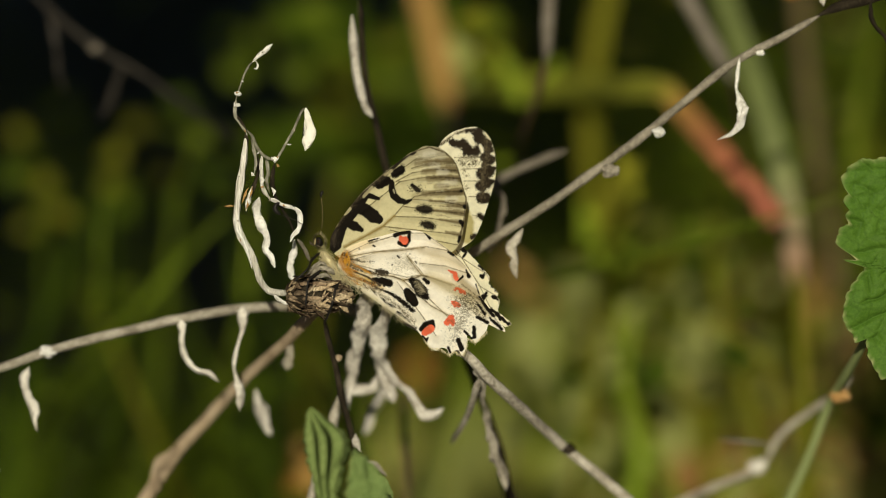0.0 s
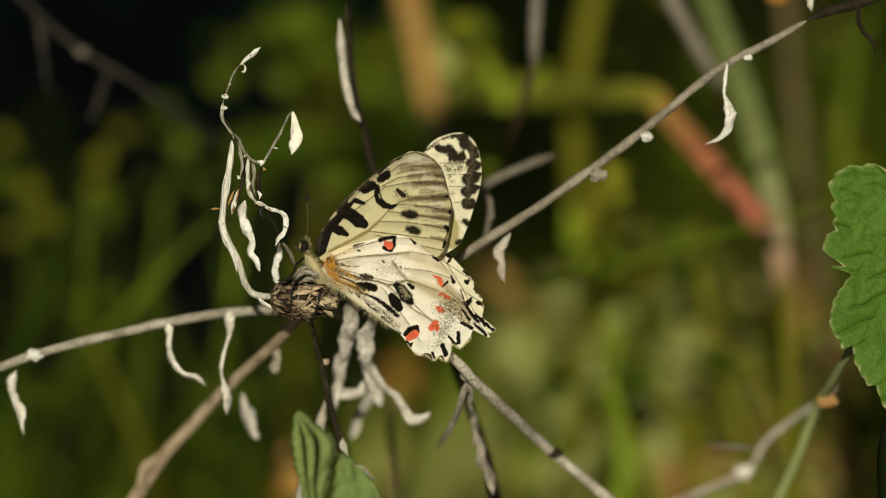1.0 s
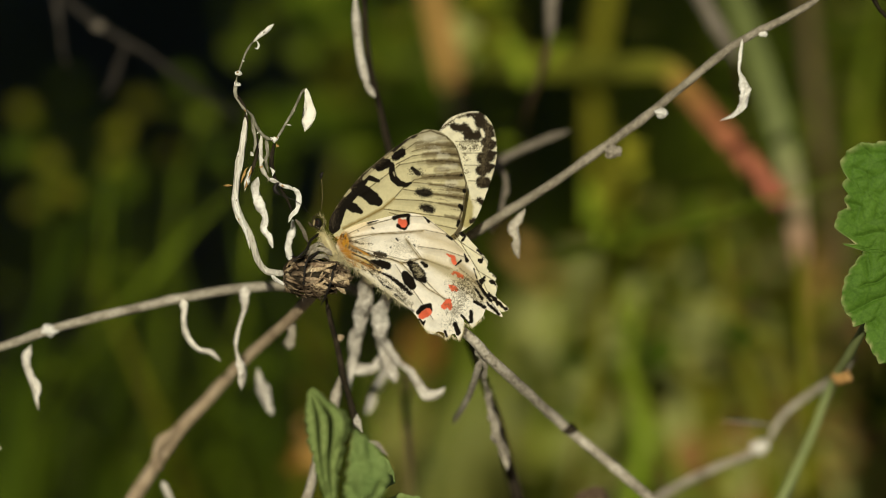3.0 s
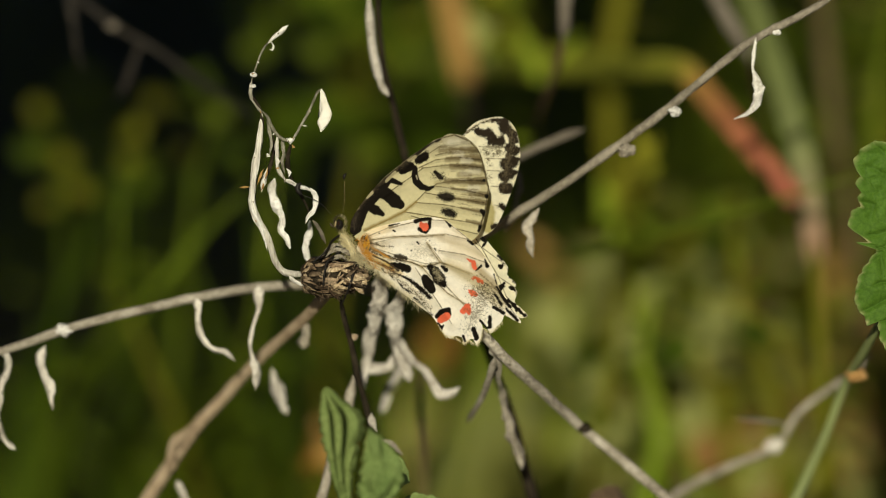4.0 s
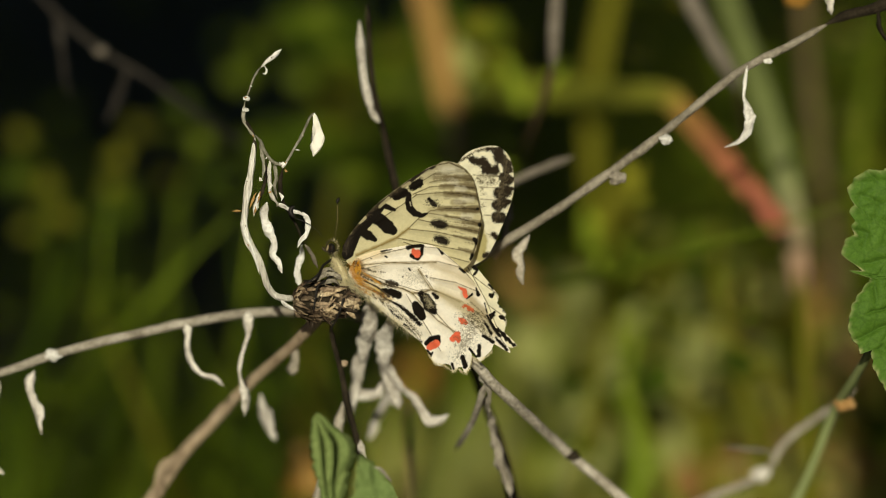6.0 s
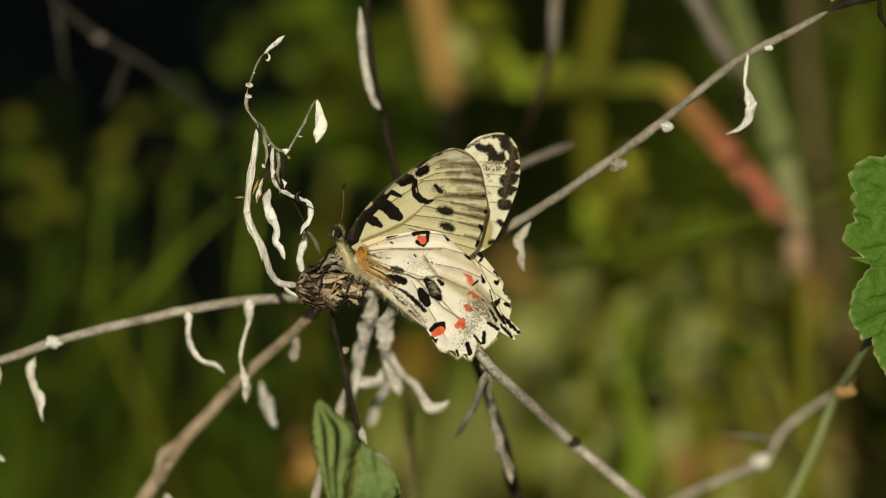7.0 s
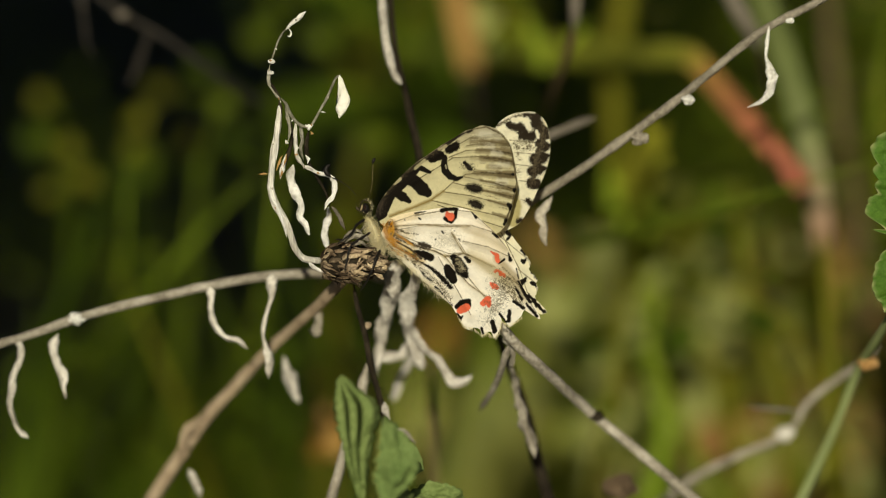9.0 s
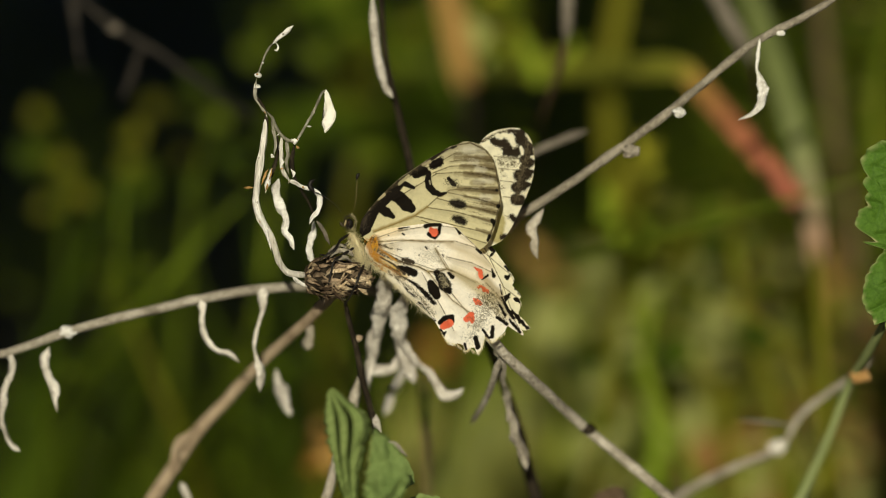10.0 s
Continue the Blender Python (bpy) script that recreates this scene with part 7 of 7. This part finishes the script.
    def skin(a, b):
        """Place and outward way on the core: a round the long axis, b from the stalk end (0) to the ragged end (1)."""
        t = math.pi * (0.04 + 0.92 * b)
        r = math.sin(t) ** 0.75 * (1.05 - 0.22 * b)
        long, wide = 0.0049, 0.0033
        n = Vector((-math.cos(t) * 0.7, r * math.cos(a), r * math.sin(a)))
        q = Vector((-math.cos(t) * long, r * wide * math.cos(a), r * wide * math.sin(a)))
        tip = Matrix.Rotation(radians(-3), 3, "Y")
        return tip @ q + core, (tip @ n).normalized()

    def torn(a, b):
        """How far a place lies inside the torn hollow on the side to the light (1 in its middle)."""
        side = math.cos(a - 4.55)
        return max(0.0, 1 - ((b - 0.66) / 0.17) ** 2 - ((side - 1) / 0.09) ** 2 * 0.4) if side > 0 else 0.0

    verts, faces = [], []
    for i in range(33):
        for k in range(40):
            a, b = 6.2832 * k / 40, i / 32
            q, n = skin(a, b)
            verts.append(tuple(HEAD @ (q - n * (0.0004 + 0.0012 * torn(a, b)) + n * 0.0006 * noise.noise(q * 700) + n * 0.0004 * noise.noise(q * 1900))))
    for i in range(32):
        for k in range(40):
            a, b = i * 40 + k, i * 40 + (k + 1) % 40
            faces.append((a, b, b + 40, a + 40))
    part("core", mesh_from("core", verts, faces, DARKSTEM), flower, "core of the head, near black for the shade in its gaps")

    def bract(a, b, length, wide, lift, swerve, curlup, cup, mat):
        rows, v = 7, []
        for j in range(rows + 1):
            s = j / rows
            q, n = skin(a + swerve * s * 0.4, min(1.02, b + s * length / 0.0115))
            side = n.cross(Vector((1, 0.1, 0.1))).normalized()
            w = wide * math.sin(math.pi * (0.16 + 0.80 * s)) ** 0.8
            c = q + n * (lift * (0.25 + s * s * curlup) + 0.00010 * noise.noise(q * 2500))
            dip = n * (w * 0.5 * cup)
            v += [c - side * w - dip, c - side * w * 0.45 - dip * 0.25, c, c + side * w * 0.5 - dip * 0.3, c + side * w - dip, c - n * 0.00012]
        f = []
        for j in range(rows):
            o = j * 6
            for k in range(6):
                f.append((o + k, o + (k + 1) % 6, o + 6 + (k + 1) % 6, o + 6 + k))
        f += [(5, 4, 3, 2, 1, 0), tuple(rows * 6 + k for k in range(6))]
        part("bract", mesh_from("bract", [tuple(HEAD @ q) for q in v], f, mat), flower)

    for ring in range(15):
        b = 0.02 + 0.93 * ring / 15
        count = 10 + int(9 * math.sin(math.pi * min(0.85, b + 0.1)))
        for k in range(count):
            a, bb = 6.2832 * (k + 0.5 * (ring % 2)) / count + rng.uniform(-0.16, 0.16), b + rng.uniform(-0.035, 0.035)
            if torn(a, bb) > 0.25 or noise.noise(Vector((a * 2.4, bb * 11, 3))) < -0.36:
                continue
            loose = max(0.0, bb - 0.35)
            bract(a, bb, rng.uniform(0.0009, 0.0021), rng.uniform(0.00016, 0.00050), rng.uniform(0.0, 0.00045) + 0.0010 * loose * rng.random(),
                  rng.uniform(-0.8, 0.8) * (1 + 2.5 * loose), rng.uniform(-0.2, 1.9), rng.uniform(-1.2, 1.3), CHAFF if rng.random() < 0.22 + 0.4 * loose else BRACT)
    # loose papery scraps round the hollow and at the ragged end
    for i in range(80):
        a, b = 4.55 + rng.uniform(-1.6, 1.6), rng.uniform(0.35, 0.98)
        if torn(a, b) > 0.55:
            continue
        bract(a, b, rng.uniform(0.0008, 0.0019), rng.uniform(0.0002, 0.0006), rng.uniform(0.0001, 0.0008), rng.uniform(-3.0, 3.0), rng.uniform(0.5, 2.0), rng.uniform(-1.2, 1.2), CHAFF if i % 3 else BRACT)
    for i in range(26):
        b, a = rng.uniform(0.1, 1.0), rng.uniform(0, 6.2832)
        q, n = skin(a, b)
        w = (n + Vector((0.5, 0, rng.uniform(-0.5, 0.5)))).normalized()
        pts = [HEAD @ (q + w * 0.0003 * k + Vector((0, 0, -0.00008 * k * k))) for k in range(4)]
        part("bristle", mesh_from("bristle", *tube(pts, (0.00010, 0.00008, 0.00004), 6, 0.0003, 0.2, seed=i), BRACT if i % 3 else CHAFF), flower)
    # crumpled grey bracts that stand up under the butterfly's breast
    for i, line in enumerate(([(-19.4, 0.6, -1.6), (-18.2, 1.9, -1.9), (-17.0, 2.7, -1.6), (-16.0, 2.0, -1.2)], [(-18.6, 0.5, -2.4), (-17.2, 1.5, -2.6), (-15.9, 1.4, -2.2), (-15.0, 0.6, -1.6)],
                              [(-17.8, 0.1, -3.0), (-16.4, 0.5, -3.1), (-15.2, -0.1, -2.6)], [(-12.9, -2.9, -1.2), (-12.2, -3.4, -1.2), (-11.8, -4.1, -1.0)], [(-14.0, -4.3, -2.0), (-13.2, -5.0, -1.9), (-12.8, -5.7, -1.6)])):
        curl(line, (0.2, 0.5, 0.45, 0.2) if i < 3 else (0.2, 0.6, 0.3), flower, GREYBRACT if i < 3 else CHAFF, seed=120 + i, flat=0.35, twist=1.2, wobble=0.6, label="crumpled grey bract" if i < 3 else "torn pale bract")


build_flower()


# ---- green leaves near the focal plane ----
def mallow_material():
    m, nt, b = material("mallow_leaf", 0.65)
    b.inputs["Specular IOR Level"].default_value = 0.12
    a = nt.nodes.new("ShaderNodeVertexColor")
    a.layer_name = "veins"
    f, g = tex(nt, 2600.0, 4), tex(nt, 300.0, 3)
    co = nt.nodes.new("ShaderNodeTexCoord")
    vo = nt.nodes.new("ShaderNodeTexVoronoi")
    vo.feature = "DISTANCE_TO_EDGE"
    vo.inputs["Scale"].default_value = 430.0
    wob = nt.nodes.new("ShaderNodeMix")
    wob.data_type = "VECTOR"
    wob.inputs[0].default_value = 0.0012
    nz = nt.nodes.new("ShaderNodeTexNoise")
    nz.inputs["Scale"].default_value = 400.0
    nt.links.new(co.outputs["Object"], nz.inputs["Vector"])
    nt.links.new(co.outputs["Object"], wob.inputs[4])
    nt.links.new(nz.outputs["Color"], wob.inputs[5])
    nt.links.new(wob.outputs[1], vo.inputs["Vector"])
    cell = ramp(nt, vo.outputs["Distance"], [(0.0, (0, 0, 0)), (0.12, (1, 1, 1))])
    col = mix(nt, 0.5, ramp(nt, f, [(0.3, (0.052, 0.120, 0.012)), (0.7, (0.100, 0.198, 0.024))]), ramp(nt, g, [(0.3, (0.044, 0.102, 0.010)), (0.7, (0.076, 0.158, 0.018))]))
    col = mix(nt, 0.15, col, mix(nt, 1.0, col, cell, "MULTIPLY"))
    split = nt.nodes.new("ShaderNodeSeparateColor")
    nt.links.new(a.outputs[0], split.inputs[0])
    col = mix(nt, split.outputs[0], col, (0.035, 0.085, 0.008))
    col = mix(nt, split.outputs[1], col, (0.42, 0.40, 0.20))
    nt.links.new(col, b.inputs["Base Color"])
    hgt = mix(nt, 0.35, cell, f)
    bump(nt, b, hgt, 0.18, 0.0002)
    thin(nt, b, col, 0.22)
    return m


MALLOW = mallow_material()


def build_mallow():
    centre = (82.4, -0.8)
    p = at(*centre, 2)
    plant2 = thing("mallow_plant", Matrix.Translation((p.x + 0.012, p.y + 0.02, 0)), "green mallow plant with a round toothed lobed leaf", "plant")
    # angle and reach of the lobes
    turns = (90, 104, 112.6, 116.5, 120.6, 126.4, 131.6, 136.6, 138.5, 139.1, 143.7, 144.4, 148.2, 150.5, 155.1, 162.5, 165.2, 167.8, 169.3, 171.3, 178, 188.8, 199.3, 204.1, 208.3, 214.4, 215.9, 223.6, 232.1, 235.7, 239.6, 245.2, 247.4, 258, 275, 300, 330, 360, 400, 425, 450)
    reach = (20.2, 19.6, 19.8, 21.7, 22.2, 23.6, 23.8, 23.3, 21.9, 20.9, 20.6, 19.4, 19, 18, 19, 18.7, 16, 14.6, 17.2, 13.2, 14.2, 16.3, 17.6, 17.9, 17.3, 17.7, 16, 17.5, 18.4, 19, 18.2, 20.3, 20.8, 21.5, 12, 19, 20, 19, 21, 18, 20.2)
    # the veins fan out from the notch where the stalk joins
    hub = (0.6, 18.0)
    veins = [(math.radians(a), l) for a, l in ((183, 17), (199, 16), (212, 18), (231, 23), (246, 29), (262, 36), (285, 34), (310, 30), (335, 24))]
    n, rings = 460, 46
    verts, shade = [], []
    for j in range(rings + 1):
        s = j / rings
        for i in range(n):
            a = 90 + 360 * i / n
            r = float(np.interp(a, turns, reach))
            th = math.radians(a)
            tooth = 0.30 * abs(math.sin(th * 31 + 1.5 * noise.noise(Vector((a * 0.05, 3, 0))))) ** 0.7 + 0.15 * noise.noise(Vector((a * 0.21, 0, 0))) + 0.22 * noise.noise(Vector((a * 0.9, 0, 0)))
            r = (r + tooth * s * s) * s
            x, z = r * math.cos(th), r * math.sin(th)
            near = 9.0
            for va, length in veins:
                along = (x - hub[0]) * math.cos(va) + (z - hub[1]) * math.sin(va)
                if 0 < along < length * 1.05:
                    off = -(x - hub[0]) * math.sin(va) + (z - hub[1]) * math.cos(va)
                    off += 0.25 * noise.noise(Vector((along * 0.3, va, 0)))
                    near = min(near, abs(off) + 0.012 * along)
                    # side veins
                    k = (along - abs(off) * 1.1 + 0.6 * noise.noise(Vector((along * 0.4, off * 0.4, va)))) / 4.2
                    if abs(off) < 0.17 * along:
                        near = min(near, abs(k - round(k)) * 4.2 * 0.6 + 0.10)
            groove = math.exp(-(near / 0.45) ** 2)
            d = 2.0 - 1.0 * s * s + 0.7 * noise.noise(Vector((x * 0.15, z * 0.15, 1))) + 0.20 * noise.noise(Vector((x * 0.6, z * 0.6, 4))) + 0.05 * noise.noise(Vector((x * 2.1, z * 2.1, 6))) + 0.75 * groove
            verts.append(at(centre[0] + x, centre[1] + z, d))
            shade.append((0.85 * math.exp(-(near / 0.16) ** 2), max(0.0, (s - 0.965) / 0.035) * max(0.0, 0.3 + 0.9 * noise.noise(Vector((a * 0.35, 5, 0)))), 0.0))
    faces = []
    for j in range(rings):
        for i in range(n):
            a, b = j * n + i, j * n + (i + 1) % n
            faces.append((a, a + n, b + n, b))
    me = mesh_from("leaf", [tuple(v) for v in verts], faces, MALLOW)
    layer = me.color_attributes.new("veins", "FLOAT_COLOR", "POINT")
    rgba = np.ones((len(verts), 4))
    rgba[:, :3] = np.array(shade)
    layer.data.foreach_set("color", rgba.ravel())
    leaf = part("leaf", me, plant2, "bright green toothed lobed leaf with sunken veins")
    thick = leaf.modifiers.new("thickness", "SOLIDIFY")
    thick.thickness, thick.offset = 0.0002, 0
    q = Vector((p.x + 0.012, p.y + 0.02, 0))
    stalk = [at(centre[0], centre[1], 2.6), at(81, -12, 6), at(76.6, -24, 6), at(76.2, -34, 6), at(76.2, -55, 8), Vector((q.x, q.y, 0.12)), q + Vector((0, 0, -0.01))]
    part("leaf_stalk", mesh_from("leaf_stalk", *tube(stalk, (0.0008, 0.0010, 0.0030, 0.003, 0.003, 0.003, 0.003), 12, 0.003, 0.06), SHADYSTALK), plant2, "stalk under the leaf, toned dark for shade")

    return plant2


mallow = build_mallow()


def leaf_sheet(spine, widths, side, fold, teeth=0.0, wrinkle=0.0005, seed=0):
    """A leaf along a spine: widths from foot to tip, folded up along its midrib; side is the way across."""
    line = smooth_line([(*p, w) for p, w in zip(spine, widths)], 0.0003)
    tan = np.gradient(line[:, :3], axis=0)
    cols = 28
    verts, faces = [], []
    for i, row in enumerate(line):
        t = Vector(tan[i]).normalized()
        u = Vector(side) - t * t.dot(Vector(side))
        u.normalize()
        n = t.cross(u)
        w = row[3]
        for k in range(cols + 1):
            s = k / cols * 2 - 1
            edge = 1 + teeth * (abs(math.sin(i * 0.8)) - 0.5 + 0.8 * noise.noise(Vector((i * 0.25, s, seed)))) * abs(s) ** 4
            q = Vector(row[:3]) + u * (s * w * edge) + n * (abs(s) * w * fold)
            rib = math.exp(-(s / 0.07) ** 2) * 0.0003
            vein = 0.00022 * math.cos(i * 0.30 - abs(s) * 7.0)
            q += n * (wrinkle * 2.2 * noise.noise(q * 260 + Vector((seed, 0, 0))) + wrinkle * noise.noise(q * 700) + vein - rib)
            verts.append(tuple(q))
    c = cols + 1
    for i in range(len(line) - 1):
        for k in range(cols):
            a = i * c + k
            faces.append((a, a + 1, a + c + 1, a + c))
    return verts, faces


def pleated_leaf(spine, widths, profile, seed=0):
    """A leaf folded in pleats like a fan: the profile gives place across and depth, both in half widths."""
    line = smooth_line([(*p, w) for p, w in zip(spine, widths)], 0.0002)
    across, back = BASE.to_3x3() @ Vector((1, 0, 0)), BASE.to_3x3() @ Vector((0, 1, 0))
    s0, d0 = zip(*profile)
    cols = 72
    verts, faces = [], []
    for i, row in enumerate(line):
        w = row[3]
        for k in range(cols + 1):
            s = k / cols * 2 - 1
            edge = 1 + (0.14 * abs(math.sin(i * 0.42)) + 0.16 * noise.noise(Vector((i * 0.12, s, seed)))) * abs(s) ** 6
            q = Vector(row[:3]) + across * (s * w * edge) + back * (float(np.interp(s, s0, d0)) * w)
            q += back * (0.0006 * noise.noise(q * 330 + Vector((seed, 0, 0))) + 0.00045 * noise.noise(q * 800) + 0.0002 * noise.noise(q * 2200))
            verts.append(tuple(q))
    c = cols + 1
    for i in range(len(line) - 1):
        for k in range(cols):
            a = i * c + k
            faces.append((a, a + 1, a + c + 1, a + c))
    return verts, faces


def build_sprig():
    foot = at(-11, -60, 8)
    sprig = thing("green_sprig", Matrix.Translation((foot.x, foot.y + 0.03, 0)), "young green herb with crinkled toothed leaves", "herb")
    part("stem", mesh_from("stem", *tube([Vector((foot.x, foot.y + 0.03, -0.01)), Vector((foot.x, foot.y + 0.01, foot.z * 0.6)), foot, at(-11.5, -45, 7), at(-12, -41, 7)], (0.0014, 0.0013, 0.0011, 0.001, 0.0008), 10, 0.003, 0.06), PETIOLE), sprig)
    specs = (
        ([(-11.6, -41.5, -19), (-10.6, -37.6, -20), (-9.8, -34.0, -20), (-10.5, -31.2, -20), (-11.4, -29.0, -19), (-12.0, -27.4, -18)], (1.0, 2.8, 3.1, 2.3, 1.1, 0.1), (0.95, 0.15, 0.10), 0.22, "crinkled green leaf facing the light"),
        ([(-10.71, -41.76, -3.72), (-7.56, -40.05, -5.58), (-4.41, -39.6, -6.2), (-1.71, -40.05, -6.2), (0.54, -41.04, -4.96), (2.79, -42.66, -3.72)], (0.5, 1.4, 1.9, 1.9, 1.3, 0.2), (0.2, 0.5, 0.9), 0.25, "narrow green leaf"),
        ([(-12.96, -42.03, -8.68), (-12.06, -40.77, -9.92), (-10.62, -39.87, -11.16), (-8.91, -39.6, -11.16), (-7.74, -40.05, -9.92)], (0.4, 0.9, 1.0, 0.8, 0.2), (0.2, 0.3, 0.9), 0.35, "young green leaf"),
        ([(-12.06, -40.41, -2.48), (-9, -36.99, -2.48), (-7.92, -34.83, -1.86), (-7.74, -32.85, -1.86), (-8.46, -31.59, -1.24)], (0.5, 1.3, 1.5, 1.1, 0.3), (0.7, -0.3, 0.6), 0.4, "green leaf behind the others"))
    for i, (spine, widths, side, fold, label) in enumerate(specs):
        me = mesh_from("leaf", *leaf_sheet(path(spine), [w / 1000 for w in widths], BASE.to_3x3() @ Vector(side), fold, 0.22, 0.0008, seed=i * 7), HERB)
        leaf = part("leaf", me, sprig, label)
        thick = leaf.modifiers.new("thickness", "SOLIDIFY")
        thick.thickness, thick.offset = 0.0002, 0
    fan = path([(-15.6, -40.5, -15), (-16.1, -36.5, -16), (-16.4, -33.6, -17), (-16.4, -30.9, -17.5), (-16.3, -28.2, -18), (-16.5, -25.5, -18), (-17.95, -22.8, -17.5), (-18.6, -21.4, -17), (-18.75, -20.8, -17)])
    folds = ((-1, 0.5), (-0.92, 0.05), (-0.66, 0.0), (-0.58, 0.4), (-0.50, 2.4), (-0.40, 0.3), (-0.34, 0.0), (-0.06, 0.08), (0.02, 0.4), (0.14, 2.8), (0.28, 0.3), (0.34, 0.0), (0.76, 0.10), (1, 1.1))
    me = mesh_from("leaf", *pleated_leaf(fan, [w / 1000 for w in (0.4, 1.2, 1.75, 2.35, 3.0, 3.1, 1.55, 0.7, 0.1)], folds, 3), HERB)
    leaf = part("leaf", me, sprig, "pleated green leaf with shaded folds")
    thick = leaf.modifiers.new("thickness", "SOLIDIFY")
    thick.thickness, thick.offset = 0.0002, 0


build_sprig()

green = thing("green_stalk", root_of((50, -48, 58)), "smooth green stalk beside the dry branch", "stalk")
stem("stalk", [(70.62, -7.57, 3.72), (69.09, -10.54, 7.44), (66.6, -15.0, 16.12), (63.2, -20.8, 27.9), (60.45, -27.82, 32.24), (56.85, -35.74, 35.96), (52.62, -44.47, 37.2)], (0.6, 0.7, 0.8, 0.75, 0.8, 0.8), PETIOLE, green, seed=95, rough=0.03, root=True)


# ---- what moves ----
# seconds, millimetres across and up on the focal plane, turn in the picture's plane
BUTTERFLY_ROWS = [
    (0, -13.6978, 0.9028, -6.256),
    (0.5, -14.3187, 0.8061, -6.161),
    (1, -14.1522, 0.7917, -5.883),
    (1.5, -14.0394, 0.6494, -5.839),
    (2, -14.4340, 0.6974, -6.074),
    (3.5, -13.8321, 0.5052, -4.369),
    (4, -13.2054, 0.2427, -3.442),
    (4.5, -13.7876, 0.4936, -2.404),
    (5, -13.0065, 0.1479, -2.050),
    (5.5, -13.1710, 0.2873, -2.069),
    (7, -12.4769, 0.6587, -1.505),
    (7.5, -11.9890, 0.5518, -0.024),
    (8, -12.0593, 0.9962, 0.002),
    (8.5, -12.4004, 0.5134, 0.489),
    (9, -11.5965, 0.6753, 0.404),
    (9.5, -12.1661, 0.2814, 0.716),
    (10, -12.7418, 0.2600, 0.734),
]
# the flower head sways in the wind with its stalk
FLOWER_ROWS = [
    (0, -22.3972, -4.1806, 0.218),
    (0.5, -22.8445, -4.2070, 0.631),
    (1, -22.8833, -4.1591, 0.846),
    (1.5, -22.9796, -4.3008, 0.922),
    (2, -23.2484, -4.2532, 0.969),
    (3.5, -22.8430, -4.3677, 0.916),
    (4, -22.5103, -4.5071, 0.317),
    (4.5, -22.9186, -4.2988, 0.897),
    (5, -22.3253, -4.5871, 0.495),
    (5.5, -22.3071, -4.3536, 0.306),
    (7, -22.0523, -4.1571, 0.337),
    (7.5, -21.7662, -4.1761, 0.013),
    (8, -21.9595, -3.9533, 0.002),
    (8.5, -22.3768, -4.2291, 0.506),
    (9, -21.5678, -4.1833, -0.176),
    (9.5, -22.0624, -4.3740, 0.128),
    (10, -22.6582, -4.4294, 0.596),
]

# the green leaf stirs a little: seconds, millimetres across and up
LEAF_ROWS = [(0, 0.18, 0.27), (0.5, 0.09, 0.09), (1, 0.09, 0), (2, 0, 0.09), (3.5, -0.45, -0.18), (4.5, -0.45, -0.09), (5, -0.27, 0.09), (5.5, 0.09, -0.09), (7, 0, -0.05), (8, 0, 0), (9, 0.14, 0), (10, 0, 0)]


def motions():
    still = mallow.matrix_basis.copy()
    walk(mallow, [(t, Matrix.Translation((x / 1000, 0, z / 1000)) @ still) for t, x, z in LEAF_ROWS])
    for mover, rows in ((butterfly, BUTTERFLY_ROWS), (flower, FLOWER_ROWS)):
        walk(mover, [(t, BASE @ pose(x / 1000, 0, z / 1000, 0, turn, 0)) for t, x, z, turn in rows])


motions()
